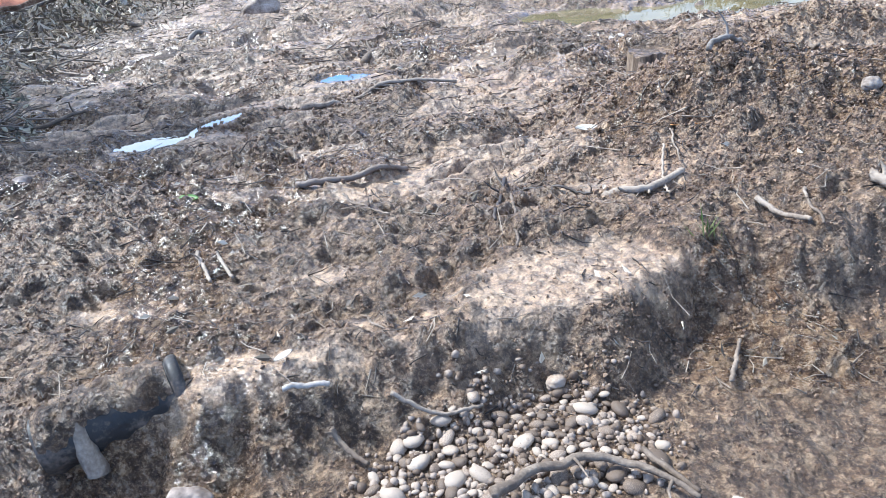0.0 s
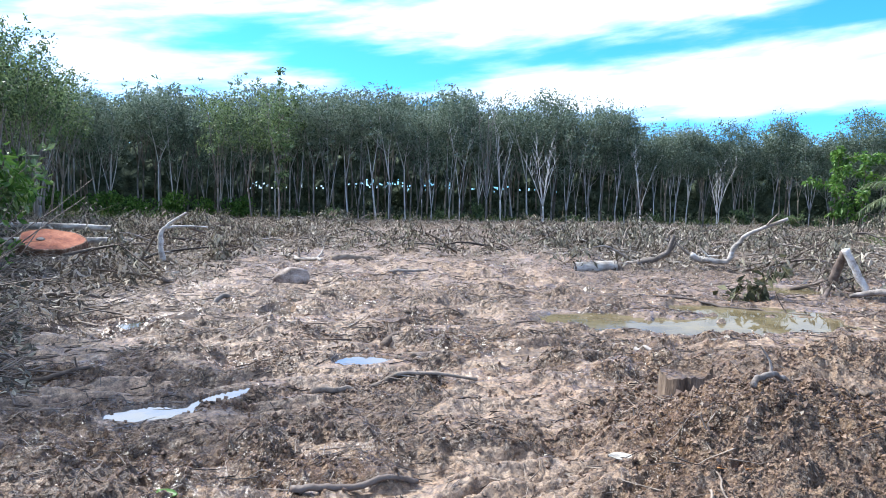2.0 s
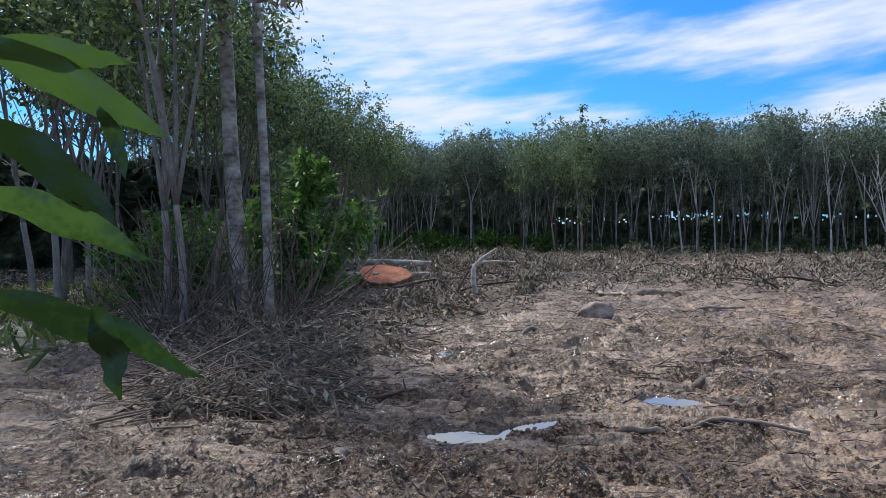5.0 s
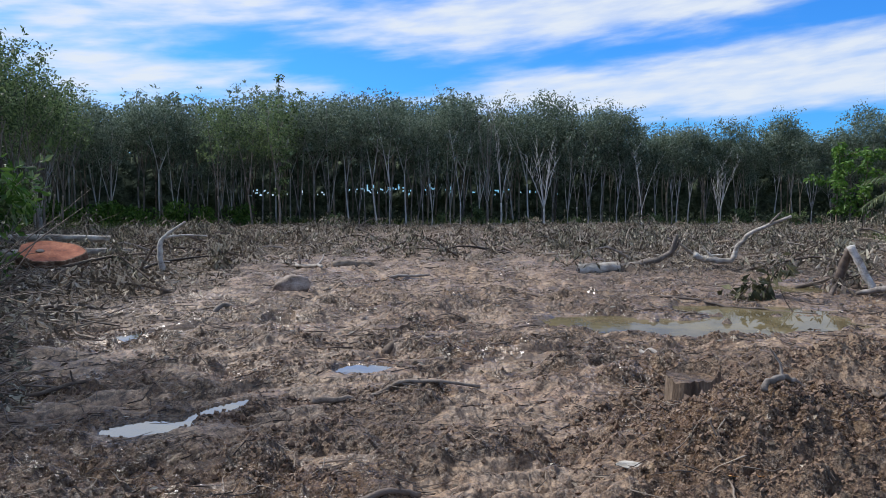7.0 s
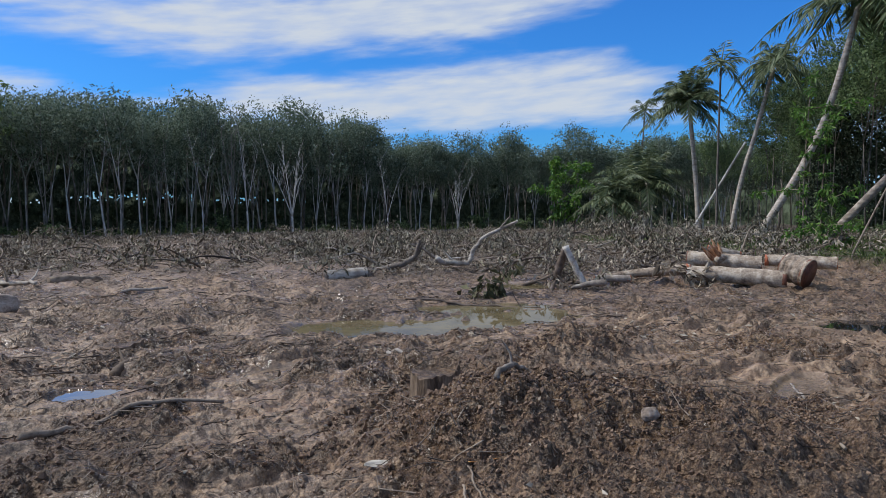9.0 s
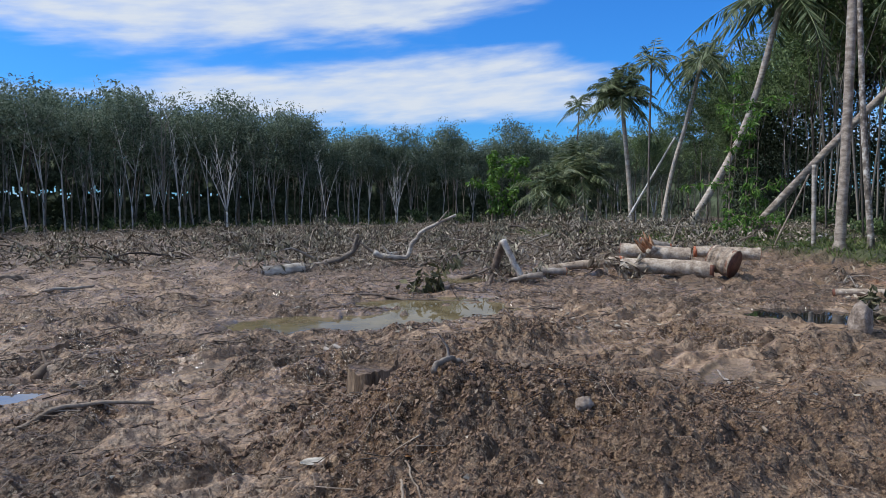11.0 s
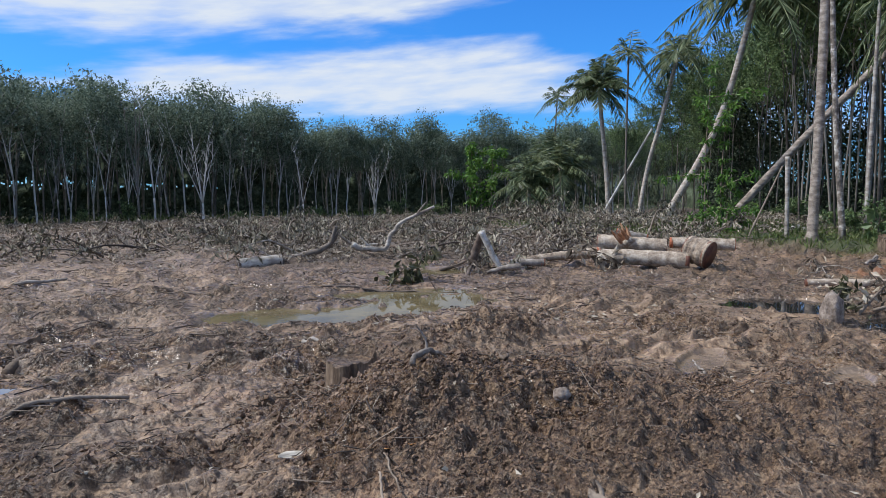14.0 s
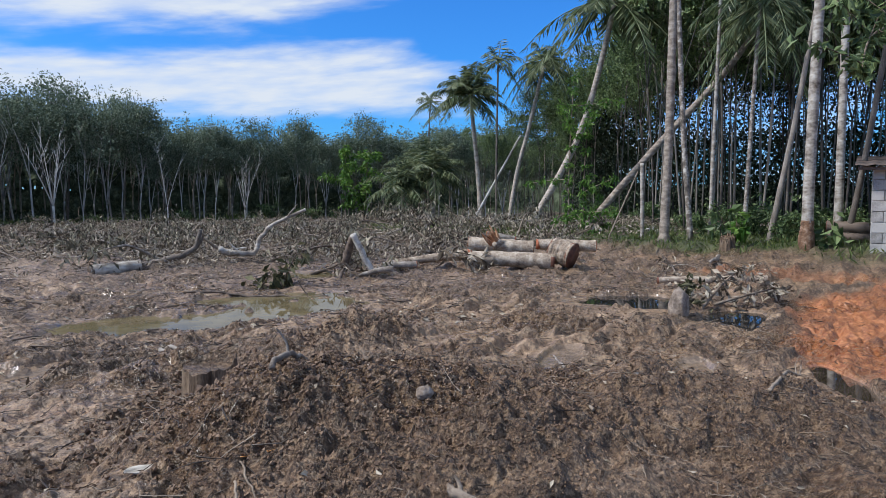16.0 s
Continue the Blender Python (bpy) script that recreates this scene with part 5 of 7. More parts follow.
def build_timber():
    stump("weathered splintered tree stump half buried in mud", (1.73, 4.62, 0.05), 0.17, 0.26, 1, 0.16, 0.07)
    stump("low muddy stump with torn roots", on_ground(-0.5, 8.0, 0.04), 0.2, 0.11, 2, 0.25, 0.12)
    butt("broad tree butt with a bright red sawn face", (-8.37, 15.27, 0.32), (-0.17, 0.3, -1.0), 0.63, 0.5, 3)
    log_thing("log", "pale felled trunk beside a red tree butt", (-10.9, 14.6, 0.3), (-9.0, 15.4, 0.25), 0.085, 0.1, BARK_LICHEN, WOOD_DRY, 4, bend=0.08)
    log_thing("log", "short pale log on the brush heap", (-8.0, 15.95, 0.26), (-7.1, 16.4, 0.24), 0.08, 0.065, BARK_LICHEN, WOOD_DRY, 41, bend=0.03)
    log_thing("log", "long pale felled trunk on the brush heap", (-10.9, 17.1, 0.5), (-8.4, 18.1, 0.42), 0.09, 0.08, BARK_LICHEN, WOOD_DRY, 42, bend=0.12)
    log_thing("log", "stout sawn log lying in the mud", (9.75, 9.28, 0.14), (8.6, 10.4, 0.2), 0.155, 0.135, WOOD_LOG, WOOD_CUT_DARK, 5, bend=0.04)
    log_thing("log", "upper log of the timber pile", (10.0, 10.1, 0.33), (9.05, 10.95, 0.42), 0.15, 0.14, WOOD_LOG, WOOD_CUT_DARK, 6)
    log_thing("log", "thick short log with a dark round sawn face", (9.97, 9.02, 0.25), (9.84, 9.4, 0.37), 0.25, 0.23, WOOD_LOG, WOOD_CUT_DARK, 7, 22)
    log_thing("log", "reddish log behind the timber pile", (11.45, 9.75, 0.33), (10.6, 10.6, 0.36), 0.12, 0.11, WOOD_LOG, WOOD_CUT, 8)
    log_thing("log", "long thin peeled log beside the timber pile", (8.65, 10.38, 0.27), (7.35, 11.25, 0.1), 0.11, 0.05, WOOD_LOG, WOOD_CUT, 9, bend=0.05)
    log_thing("log", "short pale pole by the timber pile", (7.75, 10.9, 0.08), (7.2, 11.2, 0.08), 0.07, 0.06, BARK_WEATHERED, WOOD_CUT, 43)
    torn_end("splintered orange torn limb on the timber pile", (9.35, 10.5, 0.47), (-0.35, 0.2, 0.5), 0.13, 44)
    log_thing("log", "short pale limb behind the timber pile", (9.9, 10.5, 0.5), (9.45, 10.85, 0.62), 0.05, 0.045, BARK_LICHEN, WOOD_CUT, 61)
    log_thing("log", "grey log end half sunk in mud", (2.7, 13.75, 0.03), (3.55, 13.75, 0.1), 0.13, 0.11, BARK_LICHEN, WOOD_DARK, 10)
    branch("branch", "long grey branch curving up from the brush", [(3.6, 14.05, 0.06), (4.0, 14.1, 0.12), (4.36, 13.97, 0.22), (4.62, 13.89, 0.42), (4.7, 13.87, 0.72)], 0.075, 0.04, BARK_WEATHERED, 11)
    branch("branch", "bare forked branch rising from the brush heap", [(5.17, 14.23, 0.3), (5.5, 14.1, 0.2), (5.84, 13.98, 0.22), (5.96, 13.94, 0.52), (6.27, 13.8, 0.82), (6.8, 13.57, 1.09)], 0.07, 0.03, BARK_LICHEN, 12)
    branch("branch", "thin bare branch in the brush heap", [(5.4, 14.5, 0.2), (4.83, 14.56, 0.65), (5.0, 14.5, 0.85)], 0.03, 0.012, WOOD_DRY, 45)
    branch("branch", "broken pale limb propped in the brush", [(6.56, 10.5, 0.04), (6.4, 10.6, 0.4), (6.27, 10.67, 0.72)], 0.05, 0.06, BARK_WHITE, 13, 0)
    branch("branch", "dark broken limb under a pale one", [(6.24, 10.95, 0.1), (6.28, 10.88, 0.4), (6.3, 10.75, 0.66)], 0.08, 0.06, WOOD_DARK, 46, 0)
    branch("branch", "pale root end lying at the puddle", [(6.75, 10.15, 0.12), (6.5, 10.3, 0.1), (6.25, 10.45, 0.02)], 0.06, 0.03, BARK_WEATHERED, 47, 2)
    branch("branch", "white bent branch on the brush heap", [(-5.17, 13.25, 0.1), (-5.2, 13.24, 0.55), (-5.1, 13.27, 0.75), (-4.75, 13.37, 1.02)], 0.062, 0.018, BARK_WHITE, 14)
    branch("branch", "pale side limb of cut brush", [(-5.12, 13.27, 0.72), (-4.8, 13.4, 0.76), (-4.4, 13.53, 0.74)], 0.026, 0.01, BARK_WHITE, 48, 1)
    branch("branch", "leaning grey branch on the brush heap", [(-5.35, 12.4, 0.05), (-5.2, 12.5, 0.3), (-5.02, 12.56, 0.62)], 0.035, 0.02, WOOD_DRY, 49, 1)


build_timber()


# ---- what lies about ----
def scatter_twigs(geo, rng, xs, ys, lengths, r_of, lift, segs=3, sides=4):
    """Many thin crooked twigs, laid on the ground."""
    n = len(xs)
    a = rng.uniform(0, 2 * np.pi, n)
    d = np.stack([np.cos(a), np.sin(a)], 1)
    pts = []
    for k in range(segs + 1):
        t = k / segs - 0.5
        p = np.stack([xs, ys], 1) + d * (lengths * t)[:, None] + rng.normal(size=(n, 2)) * (lengths * 0.085)[:, None]
        pts.append(p)
    z = np.stack([ground_height(p[:, 0], p[:, 1]) for p in pts], 1)
    tilt = rng.normal(size=n) * lift * lengths
    z = np.maximum(z, z.mean(1, keepdims=True)) + 0.004 + np.abs(tilt)[:, None] * np.linspace(0, 1, segs + 1)[None]
    ang = np.linspace(0, 2 * np.pi, sides, endpoint=False)
    nrm = np.stack([-d[:, 1], d[:, 0], np.zeros(n)], 1)
    verts = np.zeros((n, segs + 1, sides, 3))
    for k in range(segs + 1):
        c = np.concatenate([pts[k], z[:, k:k + 1]], 1)
        r = r_of(lengths) * (1.0 - 0.6 * k / segs)
        verts[:, k] = c[:, None] + r[:, None, None] * (np.cos(ang)[None, :, None] * nrm[:, None] + np.sin(ang)[None, :, None] * np.array([0, 0, 1.0]))
    f0 = [(k * sides + j, k * sides + (j + 1) % sides, (k + 1) * sides + (j + 1) % sides, (k + 1) * sides + j) for k in range(segs) for j in range(sides)]
    f0 = np.array(f0)
    per = (segs + 1) * sides
    f = (f0[None] + (np.arange(n) * per)[:, None, None]).reshape(-1, 4)
    geo.add(verts.reshape(-1, 3), f.tolist())


def sample(rng, n, test, box, power=1.0):
    """n places in a box that pass a chance test, denser nearby."""
    got = []
    while sum(len(g) for g in got) < n:
        x = rng.uniform(box[0], box[1], 40000)
        y = box[2] + (box[3] - box[2]) * rng.uniform(0, 1, 40000) ** power
        keep = rng.uniform(size=40000) < test(x, y)
        got.append(np.stack([x[keep], y[keep]], 1))
    return np.concatenate(got)[:n]


def litter_test(x, y):
    return masks(x, y)[0] ** 1.5


def field_test(x, y):
    return dry(x, y) * (1 - masks(x, y)[1]) * (0.22 + 0.5 * smooth(0.0, 0.35, perlin(x * 0.45, y * 0.45, 51)))


def dry(x, y):
    return 1 - smooth(0.3, 0.6, puddle_shape(x, y)[0])


def kept_clear(x, y):
    """Around the larger felled timber, where little brush lies."""
    return np.maximum.reduce([hump(x, y, -8.0, 14.0, 1.3, 1.8), hump(x, y, 3.1, 12.9, 1.1, 1.1), hump(x, y, 5.6, 13.0, 1.2, 0.9), hump(x, y, -5.0, 12.7, 0.8, 0.9), hump(x, y, 6.2, 10.0, 0.9, 1.0), hump(x, y, 9.2, 9.9, 1.8, 1.5)])


def brush_depth(x, y):
    """How deep the cut brush lies."""
    return (0.08 + 0.3 * smooth(-0.1, 0.45, perlin(x * 0.3, y * 0.42, 77)) + 0.1 * smooth(0, 0.5, perlin(x * 1.1, y * 1.1, 78))) * (1 - 0.8 * kept_clear(x, y)) * (1 - 0.35 * smooth(16, 24, y))


def slash_shape(seed, length, rise, leaf_count):
    """A felled limb: its crooked stem, its side shoots and its withered hanging leaves."""
    rng = np.random.RandomState(seed)
    stem, shoots, foliage, tips = Geo(), [], Geo(), []
    line = spline([(-0.5 * length, 0, 0.02), (-0.2 * length, rng.normal() * 0.12, rise * 0.5), (0.15 * length, rng.normal() * 0.15, rise * rng.uniform(0.7, 1.1)), (0.5 * length, rng.normal() * 0.2, rise * rng.uniform(0.1, 1.5))], 10)
    tube(stem, line, np.linspace(0.012 + 0.014 * length, 0.007, 10), 6)
    for _ in range(6):
        i = rng.randint(2, 10)
        d = np.array([rng.uniform(0.1, 0.8), rng.normal() * 0.6, rng.uniform(-0.15, 0.6)]) * length * rng.uniform(0.2, 0.45)
        q = spline([line[i], line[i] + d * 0.5 + rng.normal(size=3) * 0.05, line[i] + d], 5)
        q[:, 2] = np.maximum(q[:, 2], 0.03)
        g = Geo()
        tube(g, q, np.linspace(0.011, 0.004, 5), 4, cap=False)
        shoots.append(g)
        tips.extend(q[1:])
    tips = np.array(tips)
    if leaf_count:
        c = tips[rng.randint(0, len(tips), leaf_count)] + rng.normal(size=(leaf_count, 3)) * 0.08
        c[:, 2] = np.maximum(c[:, 2], 0.06)
        leaves(foliage, c, unit(rng, leaf_count) * 0.7 + (0, 0, -0.8), 0.15, 0.05, rng, 0.55)
    return stem, shoots, foliage


SLASH = [(1.1, 0.25, 60), (1.5, 0.4, 80), (2.0, 0.3, 70), (1.3, 0.5, 90), (1.7, 0.2, 40), (2.4, 0.35, 0), (1.2, 0.55, 100), (1.9, 0.3, 80), (2.2, 0.45, 0), (1.5, 0.15, 70)]


def build_slash():
    rng = np.random.RandomState(22)
    kinds = []
    for k, (length, rise, count) in enumerate(SLASH):
        stem, shoots, foliage = slash_shape(940 + k, length, rise, count)
        wood = (WOOD_DRY, BARK_WEATHERED, WOOD_DARK)[k % 3]
        ob = thing("cut_branch", "cut branch with withered hanging leaves on a slash heap" if count else "bare cut branch lying on a slash heap", "branch", "cut branches over the clearing")
        part("stem", stem, wood, ob)
        for g in shoots:
            part("shoot", g, wood, ob)
        if count:
            part("leaves", foliage, (LEAF_DEAD, LEAF_SLASH)[k % 2], ob, smooth=False)
        kinds.append(ob)
    p = sample(rng, 290, lambda x, y: np.maximum.reduce([litter_test(x, y), 0.7 * hump(x, y, 9.0, 11.6, 2.2, 1.0), 0.45 * hump(x, y, 11.0, 8.2, 1.4, 0.9)]) * dry(x, y), (-12, 15, 7, 26), 1.2)
    place_copies(kinds, [(x, y, rng.uniform(0.75, 1.15)) for x, y in p if not (x < -5.5 and y < 10.5) and not (abs(x + 0.55 * y) < 1.0 and y < 15.6) and kept_clear(x, y) < 0.4], rng)
    # the same slash farther off, too tangled to tell apart
    wood, dead = Geo(), Geo()
    for x, y in sample(rng, 420, litter_test, (-24, 26, 20, 42), 1.1):
        k, a, size = rng.randint(len(SLASH)), rng.uniform(0, 6.28), rng.uniform(0.55, 0.95)
        stem, shoots, foliage = slash_shape(960 + rng.randint(40), SLASH[k][0], SLASH[k][1], int(SLASH[k][2] * 0.6))
        turn = np.array([[math.cos(a), math.sin(a), 0], [-math.sin(a), math.cos(a), 0], [0, 0, 1]]) * size
        at = np.array([x, y, gz(x, y)])
        for src, dst in [(stem, wood), (foliage, dead)] + [(g, wood) for g in shoots]:
            if src.v:
                dst.add(np.concatenate(src.v) @ turn + at, src.f)
    solid("far_slash", wood, WOOD_DRY, "tangle of felled limbs before the plantation", "branches", kind="stuff")
    solid("far_slash_leaves", dead, LEAF_SLASH, "withered foliage of felled limbs before the plantation", "dead leaves", kind="stuff", smooth=False)


def build_brush():
    rng = np.random.RandomState(21)
    # dead leafy shoots that stand and lie all over the slash
    p = sample(rng, 11000, litter_test, (-24, 24, 7, 45), 1.4)
    n = len(p)
    tall = brush_depth(p[:, 0], p[:, 1]) * rng.uniform(0.5, 1.1, n)
    z0 = ground_height(p[:, 0], p[:, 1])
    per = 11
    c = np.repeat(np.concatenate([p, z0[:, None]], 1), per, 0)
    c = c + rng.normal(size=(n * per, 3)) * (0.16, 0.16, 0)
    c[:, 2] += np.repeat(tall, per) * rng.uniform(0, 1, n * per)
    g = Geo()
    leaves(g, c, unit(rng, n * per) + (0, 0, -0.6), 0.12, 0.042, rng, 0.5)
    solid("dead_foliage", g, LEAF_DEAD, "withered grey-brown leaves strewn over cut brush", "dead leaves", kind="stuff", smooth=False)
    g = Geo()
    p = sample(rng, 13000, litter_test, (-24, 24, 6.5, 44), 1.4)
    scatter_twigs(g, rng, p[:, 0], p[:, 1], rng.uniform(0.25, 1.2, len(p)) * rng.uniform(0.4, 1, len(p)), lambda l: 0.005 + 0.01 * l, 0.2, 4, 3)
    solid("cut_brush", g, WOOD_DRY, "tangle of cut dry sticks over the cleared ground", "sticks", kind="stuff")
    # scattered bits over the open track
    g = Geo()
    p = sample(rng, 4200, field_test, (-9, 13, 7, 36), 1.7)
    scatter_twigs(g, rng, p[:, 0], p[:, 1], 0.1 + 0.42 * rng.uniform(size=len(p)) ** 3, lambda l: 0.005 + 0.01 * l, 0.06)
    solid("track_twigs", g, WOOD_DARK, "broken twigs pressed into the open track", "twigs", kind="stuff")
    g = Geo()
    p = sample(rng, 5000, field_test, (-9, 13, 6, 36), 1.7)
    c = np.concatenate([p, (ground_height(p[:, 0], p[:, 1]) + 0.02)[:, None]], 1)
    leaves(g, c, rng.normal(size=(len(p), 3)) * (1, 1, 0.3), 0.075, 0.03, rng)
    solid("track_leaves", g, LEAF_DEAD, "dead leaves scattered over the open track", "dead leaves", kind="stuff", smooth=False)
    # fine roots, twigs and clods in the near mud
    g = Geo()
    p = sample(rng, 9000, lambda x, y: dry(x, y) * (0.8 - 0.6 * masks(x, y)[1]) * (1 - np.clip(3.5 * mound(x, y), 0, 0.75)), (-7, 9, 1.5, 17), 1.3)
    scatter_twigs(g, rng, p[:, 0], p[:, 1], (0.03 + 0.28 * rng.uniform(size=len(p)) ** 3) * smooth(0.3, 5, p[:, 1]) ** 0.5, lambda l: 0.002 + 0.01 * l, 0.1, 2, 3)
    solid("rootlets", g, WOOD_DRY, "bits of roots and twigs trodden into mud", "twigs", kind="stuff")
    g = Geo()
    p = sample(rng, 9000, lambda x, y: dry(x, y) * (0.8 - 0.6 * masks(x, y)[1]), (-7, 9, 1.5, 15), 1.5)
    scatter_twigs(g, rng, p[:, 0], p[:, 1], (0.03 + 0.26 * rng.uniform(size=len(p)) ** 3) * smooth(0.5, 6, p[:, 1]) ** 0.5, lambda l: 0.003 + 0.01 * l, 0.05, 2, 3)
    solid("wet_twigs", g, WOOD_DARK, "dark wet twigs trodden into mud", "twigs", kind="stuff")
    g = Geo()
    p = sample(rng, 700, lambda x, y: dry(x, y), (-6, 8, 1.6, 12), 1.6)
    c = np.concatenate([p, (ground_height(p[:, 0], p[:, 1]) + 0.012)[:, None]], 1)
    leaves(g, c, rng.normal(size=(len(p), 3)) * (1, 1, 0.25), 0.05, 0.022, rng)
    solid("leaf_bits", g, LEAF_DEAD, "scraps of dead leaves lying on mud", "dead leaves", kind="stuff", smooth=False)
    # angular crumbs over the turned earth and the bank
    v0 = np.array([(1, 0, 0), (-1, 0, 0), (0, 1, 0), (0, -1, 0), (0, 0, 1), (0, 0, -1)], float)
    f0 = np.array([(0, 2, 4), (2, 1, 4), (1, 3, 4), (3, 0, 4), (2, 0, 5), (1, 2, 5), (3, 1, 5), (0, 3, 5)])
    p = sample(rng, 60000, lambda x, y: dry(x, y) * (1 - 0.85 * crust(x, y)) * np.clip(0.04 + 0.75 * heaped(x, y) + 0.2 * smooth(0.0, 0.4, perlin(x * 0.7, y * 0.7, 4)) + 0.6 * smooth(0.3, 0.05, np.abs(y - bank_edge(x) + 0.12)) + 0.5 * hump(x, y, -1.6, 2.3, 0.8, 0.8), 0, 1), (-4, 7, 1.2, 8.5), 1.25)
    n = len(p)
    r = (0.004 + 0.0145 * rng.uniform(size=n) ** 3) * (0.55 + 0.65 * smooth(1.8, 4.5, p[:, 1]))
    c = np.concatenate([p, (ground_height(p[:, 0], p[:, 1]) + 0.3 * r)[:, None]], 1)
    q = rng.normal(size=(n, 4))
    w, i, j, k = (q / np.linalg.norm(q, axis=1, keepdims=True)).T
    turn = np.stack([1 - 2 * (j * j + k * k), 2 * (i * j - k * w), 2 * (i * k + j * w), 2 * (i * j + k * w), 1 - 2 * (i * i + k * k), 2 * (j * k - i * w),
                     2 * (i * k - j * w), 2 * (j * k + i * w), 1 - 2 * (i * i + j * j)], -1).reshape(n, 3, 3)
    shape = v0[None] * rng.uniform(0.6, 1.3, (n, 6, 1)) + rng.normal(size=(n, 6, 3)) * 0.15
    shape = np.einsum("nij,nkj->nki", turn, shape)
    v = c[:, None] + shape * r[:, None, None]
    f = (f0[None] + (np.arange(n) * 6)[:, None, None]).reshape(-1, 3)
    g = Geo()
    g.add(v.reshape(-1, 3), f.tolist())
    solid("clods", g, CLOD_MAT, "loose crumbs and clods of brown mud", "clods", kind="stuff", smooth=False)


build_brush()
build_slash()


# ---- single things near the camera ----
def lie(name, label, pts, r0, r1, mat, seed, twigs=1, raise_by=0.01, category="stick"):
    """A stick that follows the ground through the given places."""
    line = spline([(x, y, 0) for x, y in pts], 5)
    line[:, 2] = ground_height(line[:, 0], line[:, 1], True) + raise_by + 0.012
    return branch(name, label, line, r0, r1, mat, seed, twigs, category)


def build_sticks():
    lie("stick", "dark wet stick lying across the mud", [(-0.63, 3.2), (-0.35, 3.24), (-0.04, 3.4)], 0.02, 0.014, WOOD_DARK, 501, 0)
    lie("stick", "knobbly muddy root lying on the ground", [(0.9, 2.68), (1.08, 2.64), (1.28, 2.72)], 0.022, 0.016, WOOD_DRY, 502, 2)
    lie("stick", "thin curved twig on the mud bank", [(1.45, 3.6), (1.36, 3.2), (1.3, 2.8)], 0.007, 0.004, WOOD_DRY, 503, 0)
    lie("stick", "straight thin twig on the mud", [(0.48, 2.84), (0.46, 2.55), (0.43, 2.25)], 0.008, 0.006, WOOD_DRY, 504, 0)
    lie("stick", "dark bent root in the mud", [(0.48, 3.1), (0.4, 2.7), (0.36, 2.49)], 0.01, 0.008, WOOD_DARK, 505, 2)
    lie("stick", "short split twig in the mud", [(-0.96, 2.43), (-0.83, 2.15)], 0.01, 0.007, WOOD_DRY, 506, 1)
    lie("stick", "short pale splinter in the mud", [(-0.87, 2.41), (-0.76, 2.21)], 0.01, 0.007, WOOD_DRY, 507, 0)
    lie("stick", "thin root running through the mud", [(0.56, 2.97), (0.72, 2.85), (0.86, 2.74)], 0.01, 0.006, WOOD_DARK, 508, 1)
    lie("stick", "thin dark twig on the mud", [(-0.36, 2.97), (-0.12, 2.7)], 0.007, 0.005, WOOD_DRY, 509, 1)
    lie("stick", "pale broken stick on the mound", [(1.49, 2.39), (1.6, 2.14)], 0.014, 0.01, WOOD_DRY, 510, 0)
    lie("stick", "thin twig standing in the mound", [(1.7, 2.4), (1.63, 2.1)], 0.008, 0.006, WOOD_DRY, 511, 0)
    lie("stick", "short twig by the bank", [(1.07, 1.56), (1.19, 1.78)], 0.01, 0.007, WOOD_DRY, 512, 0)
    lie("branch", "crooked branch lying over the gravel", [(0.19, 1.1), (0.42, 1.21), (0.62, 1.17), (0.76, 1.03)], 0.018, 0.008, WOOD_DRY, 513, 2, 0.045)
    lie("stick", "thin pale twig along the foot of the bank", [(-0.1, 1.5), (0.06, 1.47), (0.2, 1.49)], 0.008, 0.006, WOOD_DRY, 514, 0, 0.03)
    lie("stick", "short stick beside the gravel", [(0.66, 1.24), (0.77, 1.06)], 0.011, 0.008, WOOD_DRY, 515, 0, 0.03)
    lie("stick", "stick leaning on the foot of the bank", [(-0.3, 1.42), (-0.18, 1.3)], 0.01, 0.008, WOOD_DRY, 516, 1, 0.03)
    lie("stick", "splinter lying on the bank", [(-0.45, 1.5), (-0.3, 1.52)], 0.01, 0.009, BARK_WEATHERED, 517, 0, 0.02)
    lie("branch", "pale pole lying in wet mud", [(-2.85, 8.56), (-2.65, 8.8), (-2.41, 9.22)], 0.035, 0.025, BARK_GREY, 518, 1, 0.03)
    lie("branch", "rotten dark log pressed into the mud", [(-0.49, 6.88), (-0.28, 7.3), (-0.03, 7.72)], 0.045, 0.03, WOOD_DRY, 519, 2, 0.005)
    lie("branch", "forked grey branch lying in the mud", [(-0.85, 4.96), (-0.55, 5.15), (-0.3, 5.22), (0.36, 5.22)], 0.024, 0.012, WOOD_DRY, 520, 2, 0.012)
    lie("branch", "muddy branch beside a forked one", [(-0.35, 5.2), (-0.1, 5.36), (0.2, 5.6)], 0.025, 0.014, WOOD_DRY, 521, 2, 0.025)
    lie("branch", "long thin branch at the edge of the brush", [(-3.43, 15.62), (-2.9, 14.7), (-2.29, 14.01)], 0.05, 0.03, BARK_WEATHERED, 522, 2, 0.05)
    lie("branch", "short thick branch in the brush", [(-2.2, 14.7), (-1.7, 15.0), (-1.39, 15.2)], 0.09, 0.08, WOOD_DRY, 523, 2, 0.05)
    lie("stick", "pale stick on the far mud", [(-0.85, 12.78), (-0.14, 12.95)], 0.03, 0.02, BARK_WEATHERED, 524, 0, 0.02)
    lie("stick", "dark stick on the far mud", [(1.15, 10.8), (1.75, 10.47)], 0.025, 0.015, WOOD_DARK, 525, 1, 0.02)
    lie("stick", "split piece of pale wood in the mud", [(1.93, 6.55), (2.06, 6.35)], 0.022, 0.016, BARK_WEATHERED, 526, 0, 0.02)
